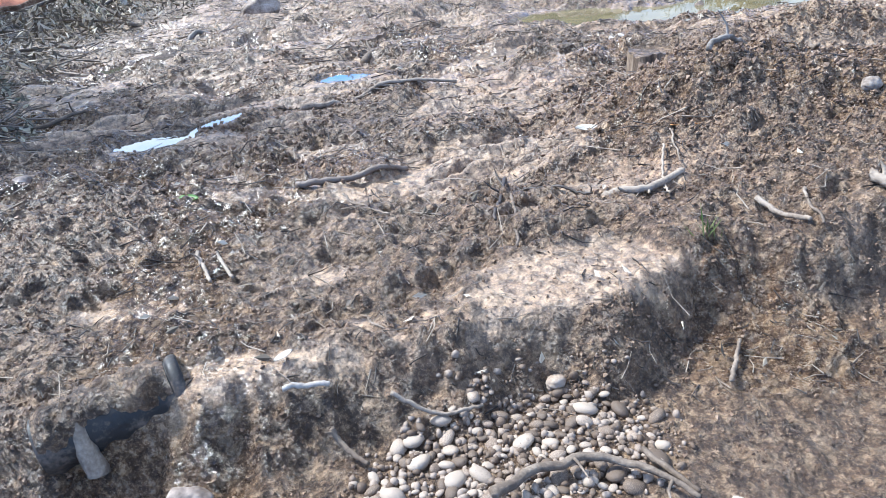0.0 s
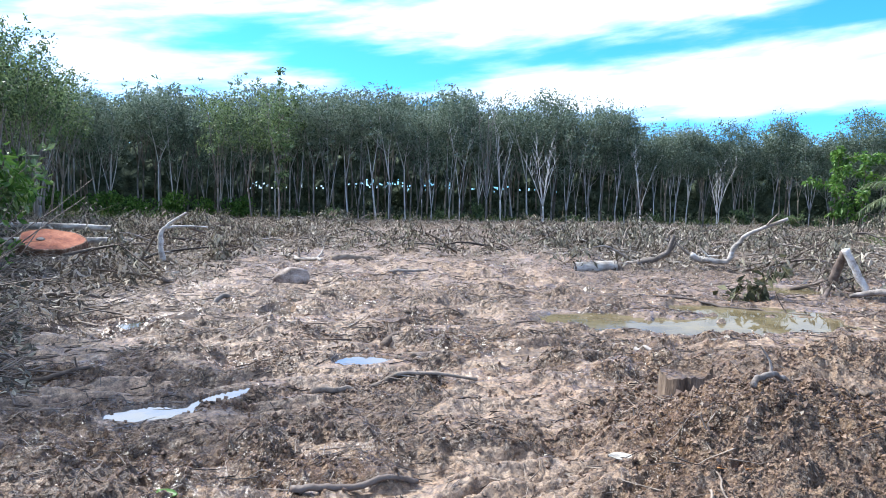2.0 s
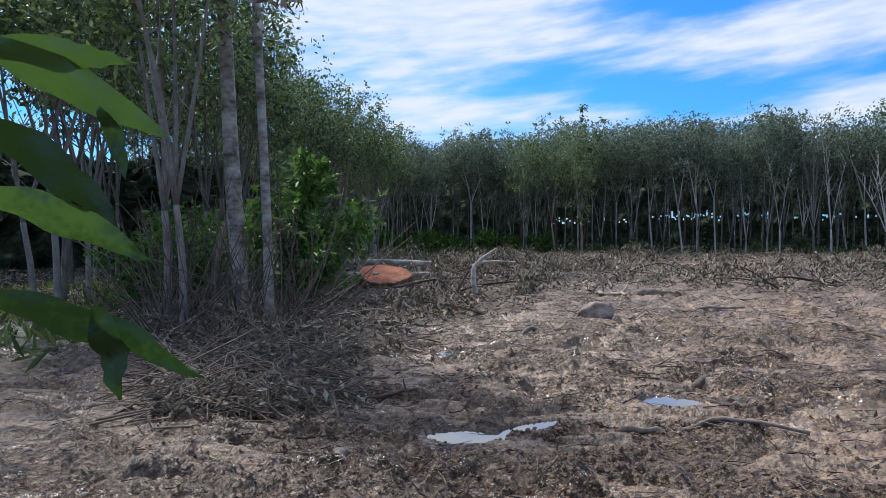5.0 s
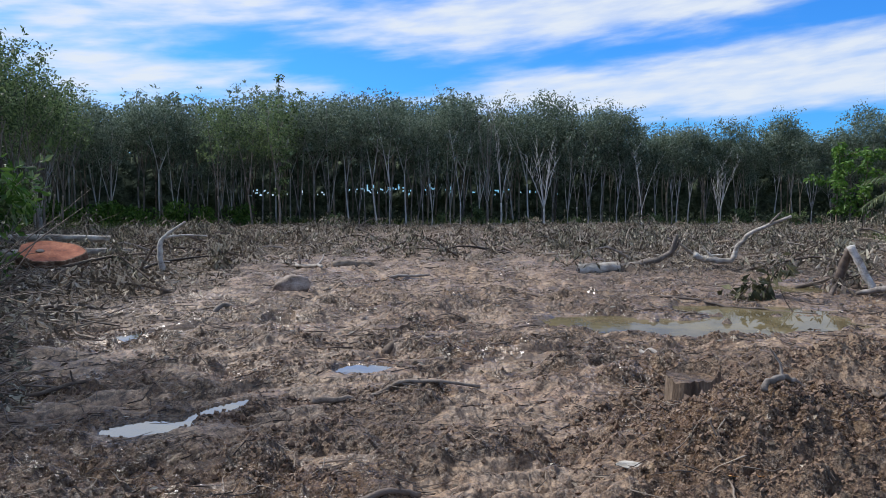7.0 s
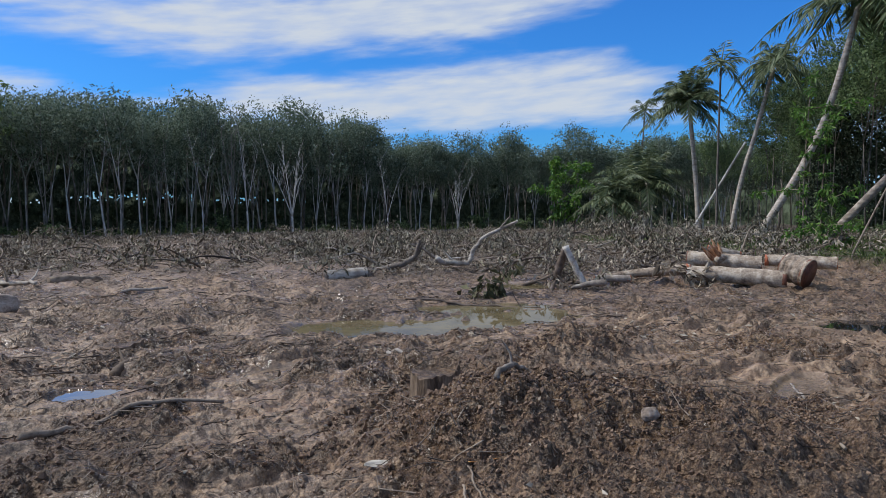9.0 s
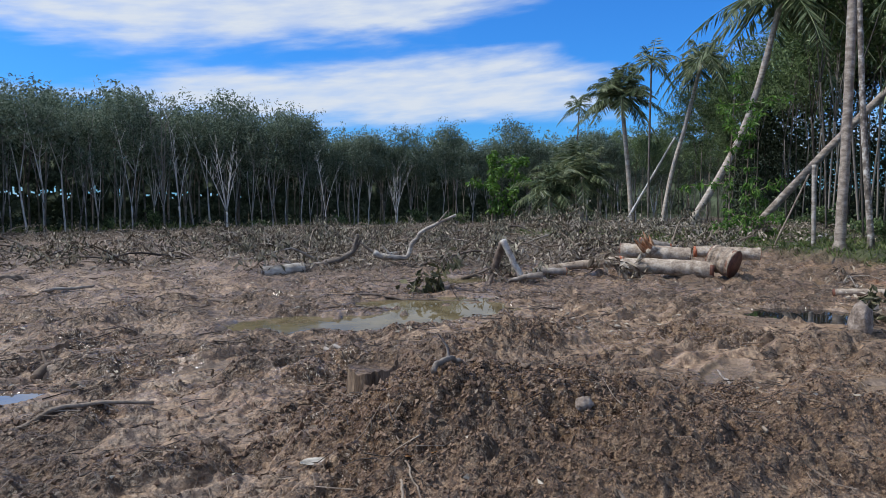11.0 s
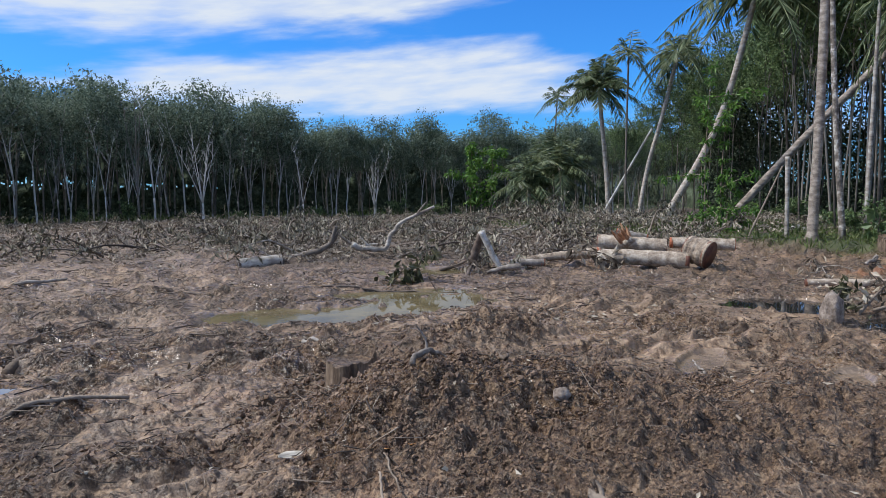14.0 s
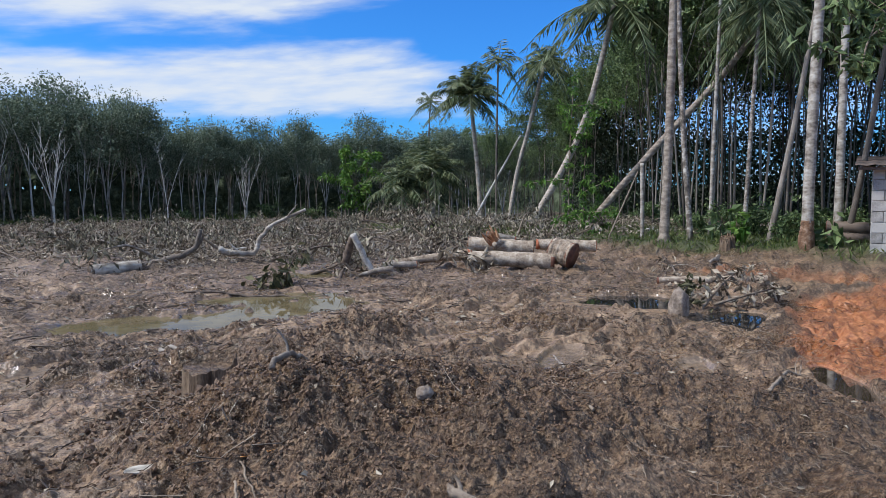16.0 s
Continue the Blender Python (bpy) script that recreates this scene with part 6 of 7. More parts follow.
    lie("branch", "grey branch along the brush", [(-5.76, 12.66), (-5.5, 13.3), (-5.35, 13.83)], 0.03, 0.02, WOOD_DRY, 527, 2, 0.04)
    lie("branch", "long dark pole at the edge of the brush", [(-5.23, 9.19), (-4.7, 9.15), (-4.13, 9.27)], 0.03, 0.02, WOOD_DARK, 528, 2, 0.03)
    lie("branch", "wet branch on the trampled ground", [(-3.22, 5.23), (-3.0, 5.3), (-2.7, 5.5)], 0.022, 0.014, WOOD_DRY, 529, 2, 0.02)
    lie("branch", "root jutting from the mound", [(1.67, 3.49), (1.95, 3.75), (2.24, 4.08)], 0.018, 0.012, BARK_WEATHERED, 530, 1, 0.03)
    lie("branch", "short root on top of the mound", [(2.39, 3.84), (2.33, 3.58)], 0.016, 0.012, WOOD_DRY, 531, 1, 0.04)
    lie("stick", "thin root hanging down the mound", [(1.28, 3.0), (1.2, 2.75), (1.16, 2.53)], 0.007, 0.005, WOOD_DRY, 532, 1, 0.02)
    lie("branch", "thick broken stick on the mound", [(1.95, 2.35), (2.02, 2.2), (2.1, 2.0)], 0.022, 0.018, WOOD_DRY, 533, 2, 0.03)
    lie("branch", "pale bare branch at the edge of the pool", [(4.35, 2.25), (4.85, 2.4), (5.35, 2.55)], 0.013, 0.006, WOOD_DRY, 534, 2, 0.05)
    lie("stick", "white stick on the churned ground", [(3.28, 2.78), (3.13, 2.59)], 0.01, 0.008, WOOD_DRY, 535, 0, 0.03)
    lie("stick", "thin twig over a mud film", [(4.3, 3.9), (4.6, 4.3)], 0.01, 0.006, BARK_WEATHERED, 536, 0, 0.03)
    lie("branch", "dark branch in the shallow puddle", [(3.2, 10.0), (4.0, 9.6), (4.9, 9.0)], 0.02, 0.012, WOOD_DARK, 537, 1, 0.05)
    log_thing("log", "long pale log beyond the orange soil", (9.5, 6.8, 0.05), (10.82, 5.76, 0.06), 0.055, 0.07, WOOD_LOG, WOOD_CUT_DARK, 538)
    stump("small torn stump beyond the orange soil", on_ground(14.0, 8.35, 0.03), 0.14, 0.3, 46, 0.3, 0.4)
    lie("branch", "pale root end at the orange soil", [(12.95, 7.9), (12.5, 7.68), (12.1, 7.55)], 0.04, 0.025, BARK_WEATHERED, 539, 2, 0.06)


def flat_leaf(label, at, length, width, mat, seed, turn):
    """A curled fallen leaf with a raised midrib."""
    rng = np.random.RandomState(seed)
    g = Geo()
    n = 9
    v = []
    for i in range(n):
        t = i / (n - 1)
        w = width * math.sin(math.pi * min(1, t * 0.92 + 0.04)) ** 0.8
        for s in (-1, -0.5, 0, 0.5, 1):
            v.append(((t - 0.5) * length, s * w * 0.5, 0.02 + 0.12 * width * abs(s) + 0.1 * length * (t - 0.5) ** 2 + rng.uniform(-1, 1) * 0.02 * width))
    g.add(v, [(i * 5 + j, (i + 1) * 5 + j, (i + 1) * 5 + j + 1, i * 5 + j + 1) for i in range(n - 1) for j in range(4)])
    ob = solid("fallen_leaf", g, mat, label, "leaf")
    ob.matrix_basis = pose(*at, rng.uniform(-12, 12), rng.uniform(-12, 12), turn)
    sol = ob.modifiers.new("thickness", "SOLIDIFY")
    sol.thickness = 0.002


def lobe(seed, size):
    """A rounded, slightly flattened stone mesh."""
    rng = np.random.RandomState(seed)
    bm = bmesh.new()
    bmesh.ops.create_icosphere(bm, subdivisions=2, radius=1.0)
    off = Vector(rng.uniform(-50, 50, 3))
    for v in bm.verts:
        k = 1 + 0.3 * noise.noise(v.co * 0.9 + off) + 0.12 * noise.noise(v.co * 2.3 + off)
        v.co = Vector((v.co.x * k * size[0], v.co.y * k * size[1], v.co.z * k * size[2]))
    me = bpy.data.meshes.new("pebble")
    bm.to_mesh(me)
    bm.free()
    me.materials.append(STONE_MAT)
    me.polygons.foreach_set("use_smooth", np.ones(len(me.polygons), bool))
    return me


def build_gravel():
    rng = np.random.RandomState(31)
    kinds = [lobe(600 + k, (1.0, 0.62 + 0.06 * (k % 4), 0.42 + 0.05 * (k % 3))) for k in range(8)]
    placed = []
    tries = 0
    while len(placed) < 300 and tries < 20000:
        tries += 1
        x, y = rng.uniform(-0.42, 0.85), rng.uniform(0.82, 1.7)
        r = 0.013 + 0.032 * rng.uniform() ** 2
        q = ((x - 0.24) / 0.52) ** 2 + ((y - 1.2 - 0.3 * (x - 0.2)) / 0.34) ** 2
        if q > rng.uniform(0.55, 1.15) or any((x - a) ** 2 + (y - b) ** 2 < (0.62 * (r + c)) ** 2 for a, b, c in placed):
            continue
        placed.append((x, y, r))
        ob = new("pebble", kinds[rng.randint(8)])
        tagged(ob, "smooth rounded river pebble in a gravel patch", "pebble", "pebbles of the gravel patch")
        ob.matrix_basis = pose(x, y, gz(x, y) + 0.004 + 0.12 * r, rng.uniform(-20, 20), rng.uniform(-20, 20), rng.uniform(0, 360))
        ob.scale = (r, r, r)


def build_fine_gravel():
    """The small stones that fill in between the pebbles."""
    rng = np.random.RandomState(32)
    ico = bmesh.new()
    bmesh.ops.create_icosphere(ico, subdivisions=1, radius=1.0)
    ico.verts.ensure_lookup_table()
    v0 = np.array([v.co[:] for v in ico.verts])
    f0 = np.array([[v.index for v in f.verts] for f in ico.faces])
    ico.free()
    x, y = rng.uniform(-0.5, 0.95, 4000), rng.uniform(0.75, 1.75, 4000)
    q = ((x - 0.26) / 0.58) ** 2 + ((y - 1.22 - 0.3 * (x - 0.2)) / 0.4) ** 2
    keep = q < rng.uniform(0.3, 1.2, 4000)
    x, y = x[keep], y[keep]
    n = len(x)
    r = 0.005 + 0.013 * rng.uniform(size=n) ** 1.6
    c = np.stack([x, y, ground_height(x, y) + 0.3 * r], 1)
    v = c[:, None] + v0[None] * r[:, None, None] * rng.uniform(0.8, 1.15, (n, len(v0), 1)) * rng.uniform(0.6, 1.3, (n, 1, 3))
    g = Geo()
    g.add(v.reshape(-1, 3), (f0[None] + (np.arange(n) * len(v0))[:, None, None]).reshape(-1, 3).tolist())
    solid("gravel", g, GRAVEL_MAT, "fine tan gravel between the pebbles", "gravel", kind="stuff")


def build_small_things():
    rock("rock", "pale two-toned rock half sunk in mud", on_ground(-2.26, 10.97, -0.08), (0.27, 0.18, 0.2), ROCK_MAT, 701, "rock", 20, 0.02)
    rock("rock", "round pale stone on the mud mound", on_ground(2.38, 3.12, -0.02), (0.05, 0.042, 0.04), MUD_LUMP, 702, crumb=0.06)
    rock("rock", "small white stone behind the stump", on_ground(2.25, 4.72, -0.02), (0.06, 0.04, 0.035), STONE_MAT, 703)
    rock("mud_slab", "upright rounded slab of matted earth beside a dark puddle", (7.2, 4.85, 0.1), (0.22, 0.12, 0.22), MUD_LUMP, 704, "mud slab", 35, 0.05)
    rock("rock", "pale lump of earth in the trodden mud", on_ground(-2.3, 3.6, -0.02), (0.06, 0.05, 0.04), ROCK_MAT, 705)
    rock("rock", "large pale stone at the gravel edge", (0.47, 1.62, -0.2), (0.035, 0.03, 0.025), STONE_MAT, 706)
    rock("rock", "grey broken stone at the foot of the bank", (-0.72, 1.2, -0.2), (0.07, 0.05, 0.06), ROCK_MAT, 707)
    flat_leaf("large pale dead leaf lying on the mud", on_ground(1.0, 3.45), 0.16, 0.08, LEAF_PALE, 711, 15)
    flat_leaf("long orange-brown dead leaf on the mound", on_ground(1.45, 3.13), 0.2, 0.035, LEAF_ORANGE, 712, 10)
    flat_leaf("bright green leaf on the churned mud", on_ground(-1.14, 3.0), 0.11, 0.06, LEAF_BRIGHT, 713, -20)
    flat_leaf("pale curled leaf at the foot of the bank", on_ground(-0.45, 1.6), 0.07, 0.03, LEAF_PALE, 714, 40)
    flat_leaf("pale scrap of leaf at the gravel edge", on_ground(0.9, 1.02), 0.1, 0.04, LEAF_PALE, 715, -50)
    flat_leaf("yellow-green leaf on trodden mud", on_ground(-3.6, 4.75), 0.12, 0.05, LEAF_BRIGHT, 716, 30)
    # a short length of black drain pipe, half buried in the bank
    ob = thing("drain_pipe", "muddy black plastic drain pipe half buried in the bank", "pipe", at=pose(-0.8, 1.57, -0.03))
    g = Geo()
    a = np.array([0.0, 0.0, 0.0])
    b = np.array([-0.4, -0.19, -0.05])
    line = np.array([a + (b - a) * t for t in np.linspace(0, 1, 14)])
    tube(g, line, 0.1 + 0.004 * np.cos(np.arange(14) * math.pi), 26, cap=False)
    part("barrel", g, PIPE_BLACK, ob)
    g = Geo()
    tube(g, np.array([a + (b - a) * t for t in (-0.04, -0.02, 0.02, 0.05)]), [0.103, 0.111, 0.111, 0.103], 26)
    part("rim", g, PIPE_BLACK, ob)
    g = Geo()
    mud = np.random.RandomState(3)
    v, m, k = [], 40, 22
    ax = (b - a) / np.linalg.norm(b - a)
    sd = np.cross(ax, (0, 0, 1.0))
    sd /= np.linalg.norm(sd)
    upw = np.cross(sd, ax)
    for i in range(m):
        reach = 0.4 + 0.5 * math.sin(i * 0.23) + 0.06 * mud.normal()
        for j in range(k):
            th = radians(-100 + (150 + 28 * reach) * j / (k - 1))
            edge = min(1, 4 * j / k, 4 * (k - 1 - j) / k) * min(1, i / 4, (m - 1 - i) / 4)
            rr = 0.101 + edge * (0.012 + 0.02 * noise.noise(Vector((i * 0.3, j * 0.35, 2))) + 0.018 * mud.uniform())
            v.append(a + (b - a) * (0.06 + 0.92 * i / (m - 1)) + rr * (math.cos(th) * upw - math.sin(th) * sd))
    g.add(v, [(i * k + j, (i + 1) * k + j, (i + 1) * k + j + 1, i * k + j + 1) for i in range(m - 1) for j in range(k - 1)])
    part("mud_crust", g, MUD, ob, "lumpy tan mud")
    branch("broken_wood", "grey broken wood below the drain pipe", [(-1.02, 1.32, -0.16), (-1.05, 1.36, -0.05), (-1.07, 1.4, 0.02)], 0.035, 0.025, WOOD_DRY, 720, 0, "wood")
    # pale rubble thrown down at the foot of the grove
    for k in range(14):
        x, y = 15.2 + 0.18 * k + 0.4 * math.sin(k * 2.3), 13.0 - 0.05 * k + 0.5 * math.sin(k * 1.7)
        rock("rubble", "pale lump of rubble in the weeds", on_ground(x, y, -0.03), (0.1 + 0.05 * math.sin(k * 3.1), 0.08, 0.07), RUBBLE, 730 + k, "rubble", 40 * k, 0.05)
    # grass tuft on the bank, and the weeds of the verge
    rng = np.random.RandomState(33)
    g = Geo()
    c = np.array([1.2, 2.15, gz(1.2, 2.15)]) + rng.normal(size=(16, 3)) * (0.025, 0.025, 0)
    leaves(g, c, rng.normal(size=(16, 3)) * 0.35 + (0, 0, 1), 0.11, 0.007, rng)
    solid("grass_tuft", g, GRASS, "small tuft of green grass on the bank", "grass", smooth=False)


LEAF_PALE = material("bleached_leaf", [(0.3, 0.27, 0.22), (0.45, 0.42, 0.36), (0.58, 0.55, 0.48)], 20, (0.6, 0.9), 0.3)
RUBBLE = material("pale_rubble", [(0.25, 0.24, 0.22), (0.45, 0.44, 0.41), (0.62, 0.61, 0.58)], 12, (0.7, 0.95), 0.5, obj_random=0.5)
LEAF_ORANGE = material("orange_leaf", [(0.3, 0.12, 0.03), (0.46, 0.22, 0.07), (0.5, 0.36, 0.2)], 14, (0.6, 0.9), 0.3)
GRAVEL_MAT = material("fine_gravel", [(0.09, 0.06, 0.04), (0.16, 0.115, 0.082), (0.24, 0.19, 0.15)], 30, (0.6, 0.9), 0.2, island=0.5)
PIPE_BLACK = material("black_pipe", [(0.008, 0.008, 0.009), (0.022, 0.02, 0.019), (0.13, 0.1, 0.078)], 7, (0.45, 0.85), 0.3)
build_sticks()
build_gravel()
build_fine_gravel()
build_small_things()


def leafy_branch(name, label, pts, r0, n, leaf, width, mat, seed, group=""):
    """A cut or hanging branch: the stem and its leaves."""
    rng = np.random.RandomState(seed)
    o = np.array(pts[0], float)
    line = spline(np.array(pts, float) - o, 12)
    ob = thing(name, label, "branch", group, at=pose(*o))
    g = Geo()
    tube(g, line, np.linspace(r0, r0 * 0.3, 12), 6)
    tips = list(line[3:])
    part("stem", g, WOOD_DRY, ob)
    for _ in range(6):
        i = rng.randint(2, 11)
        d = unit(rng, 1)[0] * np.linalg.norm(line[-1]) * 0.3
        q = spline([line[i], line[i] + d * 0.5, line[i] + d + (0, 0, -0.05)], 4)
        g = Geo()
        tube(g, q, np.linspace(r0 * 0.4, r0 * 0.12, 4), 4, cap=False)
        part("shoot", g, WOOD_DRY, ob)
        tips.extend(q[1:])
    tips = np.array(tips)
    l = Geo()
    c = tips[rng.randint(0, len(tips), n)] + rng.normal(size=(n, 3)) * leaf * 0.35
    leaves(l, c, unit(rng, n) + (0, 0, -0.7), leaf, width, rng)
    part("leaves", l, mat, ob, smooth=False)
    return ob


def broad_leaf(parent, base, tip, width, side, mat, seed):
    """One long arched leaf with a channelled midrib, from its stalk to its tip."""
    rng = np.random.RandomState(seed)
    base, tip, side = np.array(base, float), np.array(tip, float), np.array(side, float)
    along = tip - base
    ln = np.linalg.norm(along)
    side = side - along * (side @ along) / ln**2
    side /= np.linalg.norm(side)
    up = np.cross(side, along / ln)
    n, v = 14, []
    for i in range(n):
        t = i / (n - 1)
        w = width * max(0.02, math.sin(math.pi * t**0.8) ** 0.85) * 0.5
        mid = base + along * t + up * 0.1 * ln * math.sin(math.pi * t) + rng.normal(size=3) * 0.001
        for s in (-1, -0.55, 0, 0.55, 1):
            wave = 0.012 * math.sin(t * 14 + seed) * abs(s) * width / 0.07
            v.append(mid + side * s * w + up * (0.22 * abs(s) * w + wave))
    g = Geo()
    g.add(v, [(i * 5 + j, (i + 1) * 5 + j, (i + 1) * 5 + j + 1, i * 5 + j + 1) for i in range(n - 1) for j in range(4)])
    return part("leaf", g, mat, parent)


def build_sapling():
    """A young broad-leaved plant close beside the camera."""
    ob = thing("sapling", "young broad-leaved sapling at the roadside", "plant")
    g = Geo()
    tube(g, spline([(-0.92, 0.42, gz(-0.92, 0.42) - 0.05), (-0.85, 0.44, 0.7), (-0.8, 0.46, 1.3), (-0.79, 0.47, 1.9)], 12), np.linspace(0.012, 0.005, 12), 8)
    part("stem", g, WOOD_DRY, ob)
    for k, (b, t, w) in enumerate((((-0.79, 0.47, 1.66), (-0.665, 0.585, 1.65), 0.035), ((-0.79, 0.47, 1.67), (-0.64, 0.61, 1.56), 0.05), ((-0.7, 0.56, 1.6), (-0.68, 0.58, 1.51), 0.022),
                                   ((-0.79, 0.47, 1.58), (-0.68, 0.57, 1.455), 0.05), ((-0.8, 0.47, 1.5), (-0.66, 0.6, 1.41), 0.045), ((-0.8, 0.46, 1.38), (-0.62, 0.64, 1.26), 0.045),
                                   ((-0.71, 0.55, 1.36), (-0.69, 0.57, 1.24), 0.04), ((-0.8, 0.46, 1.7), (-0.98, 0.5, 1.75), 0.06), ((-0.8, 0.46, 1.4), (-1.0, 0.4, 1.35), 0.06))):
        broad_leaf(ob, b, t, w, (0.6, 0.2, 0.75), LEAF_NEAR, 880 + k)


def build_leafy():
    # cut branches with wilting leaves
    leafy_branch("leafy_branch", "wilted leafy branch standing in the puddle", [(4.75, 10.2, -0.05), (4.85, 10.25, 0.2), (5.0, 10.2, 0.5)], 0.02, 70, 0.2, 0.08, LEAF_WILT, 801)
    leafy_branch("leafy_branch", "wilted leaves hanging over the puddle", [(4.4, 10.35, -0.05), (4.5, 10.2, 0.12), (4.55, 10.1, 0.25)], 0.02, 50, 0.2, 0.08, LEAF_WILT, 802)
    leafy_branch("leafy_branch", "wilted leafy cutting by the timber pile", [(8.9, 10.0, 0.0), (8.5, 10.0, 0.25), (8.1, 10.15, 0.35)], 0.02, 80, 0.22, 0.08, LEAF_DEAD, 803)
    leafy_branch("leafy_branch", "withered leafy branch beside the black puddle", [(7.9, 5.0, 0.0), (8.3, 4.95, 0.3), (8.5, 4.8, 0.5)], 0.022, 90, 0.12, 0.05, LEAF_DEAD, 804)
    leafy_branch("leafy_branch", "heap of withered leaves by the orange soil", [(8.0, 4.9, 0.05), (8.6, 4.6, 0.2), (9.1, 4.7, 0.15)], 0.02, 120, 0.12, 0.05, LEAF_DEAD, 805)
    leafy_branch("leafy_branch", "withered branch at the orange soil", [(7.6, 5.1, 0.05), (8.0, 5.3, 0.2), (8.3, 5.4, 0.3)], 0.02, 105, 0.12, 0.05, LEAF_WILT, 806)
    # big leaves close to the camera
    build_sapling()
    # lit young tree in front of the grove, and broad plants on the verge
    for k, (x, y, s) in enumerate(((14.88, 13.65, 1.0), (15.1, 13.3, 0.8))):
        leafy_branch("young_tree", "slim young tree with bright feathery leaves", [on_ground(x, y), (x, y + 0.05, 2.0 * s), (x + 0.1, y, 4.6 * s)], 0.03, 900, 0.16, 0.05, LEAF_BRIGHT, 820 + k)
    for k, (x, y) in enumerate(((14.4, 8.4), (14.3, 8.7), (14.85, 6.6))):
        leafy_branch("broad_plant", "broad-leaved green plant on the verge", [on_ground(x, y), (x, y, 0.6), (x + 0.05, y, 0.95)], 0.015, 34, 0.26, 0.15, (LEAF_BRIGHT, LEAF_MID)[k > 0], 830 + k)
    for k, (x, y, h) in enumerate(((19.7, 35.0, 4.0), (20.6, 34.2, 3.6), (-9.7, 42.8, 8.6))):
        leafy_branch("young_tree", "young leafy tree standing before the plantation", [on_ground(x, y), (x, y, h * 0.5), (x + 0.1, y, h)], 0.05, 700, 0.28, 0.12, (LEAF_BRIGHT, LEAF_MID)[k == 2], 840 + k)
    leafy_branch("hanging_branch", "hanging branch of dry brown leaves", [(-4.9, 6.6, 4.6), (-4.8, 6.45, 4.3), (-4.75, 6.4, 3.9)], 0.01, 40, 0.22, 0.07, LEAF_DEAD, 850)
    leafy_branch("hanging_branch", "overhanging leafy branch by the shed", [(14.8, 5.2, 4.6), (12.4, 5.0, 3.9), (11.3, 4.7, 3.2)], 0.03, 420, 0.2, 0.08, LEAF_MID, 851)
    leafy_branch("hanging_branch", "overhanging leafy branch above the shed", [(15.2, 5.6, 5.2), (13.2, 5.6, 4.9), (12.0, 5.4, 4.4)], 0.03, 420, 0.2, 0.08, LEAF_MID, 852)


LEAF_WILT = material("wilted_leaves", [(0.04, 0.045, 0.02), (0.085, 0.085, 0.04), (0.17, 0.16, 0.085)], 3, (0.5, 0.8), 0, island=0.6, trans=0.2)
build_leafy()


def build_shed():
    """The corner of a block-built shed with a lean-to roof."""
    ob = thing("shed", "small unplastered concrete-block shed with a sheet roof", "shed", at=pose(14.6, 5.8, 0.0, 0, 0, -68.0))
    z0 = 0.26
    g = Geo()

    def box(geo, x0, x1, y0, y1, a, b):
        v = [(x, y, z) for z in (a, b) for y in (y0, y1) for x in (x0, x1)]
        geo.add(v, [(0, 2, 3, 1), (4, 5, 7, 6), (0, 1, 5, 4), (1, 3, 7, 5), (3, 2, 6, 7), (2, 0, 4, 6)])

    box(g, 0.012, 3.2, 0.015, 0.14, -0.1, z0 + 1.6)
    wall = part("wall", g, MORTAR, ob, "grey mortar joints", False)
    g = Geo()
    box(g, 0.012, 0.15, 0.14, 3.0, -0.1, z0 + 1.6)
    side = part("wall", g, MORTAR, ob, "grey mortar joints", False)
    unit_mesh = {}
    for length in (0.39, 0.19):
        bm = bmesh.new()
        bmesh.ops.create_cube(bm, size=1.0, matrix=Matrix.Diagonal((length, 0.15, 0.19, 1)))
        bmesh.ops.bevel(bm, geom=list(bm.edges), offset=0.006, segments=1, affect="EDGES")
        me = bpy.data.meshes.new("block")
        bm.to_mesh(me)
        bm.free()
        me.materials.append(BLOCK_MAT)
        unit_mesh[length] = me
    for row in range(8):
        z = z0 + 0.1 + row * 0.2
        x = 0.0
        first = row % 2
        while x < 3.0:
            ln = 0.19 if first else 0.39
            first = 0
            b = new("block", unit_mesh[ln])
            b.parent = wall
            b.matrix_basis = pose(x + ln / 2, 0.075, z)
            x += ln + 0.01
        y = 0.16
        first = 1 - row % 2
        while y < 2.8:
            ln = 0.19 if first else 0.39
            first = 0
            b = new("block", unit_mesh[ln])
            b.parent = side
            b.matrix_basis = pose(0.075, y + ln / 2, z, 0, 0, 90)
            y += ln + 0.01
    g = Geo()
    n = 60
    v = []
    for i in range(n):
        x = -0.3 + 3.8 * i / (n - 1)
        dz = 0.012 * math.sin(i * 1.6)
        for y in (-0.3, 3.2):
            v.append((x, y, z0 + 1.62 + 0.09 * (y + 0.7) + dz))
    g.add(v, [(2 * i, 2 * i + 1, 2 * i + 3, 2 * i + 2) for i in range(n - 1)])
    roof = part("roof", g, SHEET, ob, "dark rusty corrugated sheet")
    roof.modifiers.new("thickness", "SOLIDIFY").thickness = 0.006
    for y in (-0.2, 1.5, 3.0):
        g = Geo()
        box(g, -0.25, 3.4, y, y + 0.06, z0 + 1.53 + 0.09 * (y + 0.7), z0 + 1.59 + 0.09 * (y + 0.7))
        part("rafter", g, WOOD_DARK, ob, "", False)
    for k, z in enumerate((0.12, 0.33)):
        log_thing("log", "dark log stacked beside the shed", (15.7, 7.1, gz(15.8, 6.8) + z), (16.15, 6.05, gz(16, 6.3) + z), 0.12, 0.11, WOOD_DARK, WOOD_CUT_DARK, 861 + k)


build_shed()


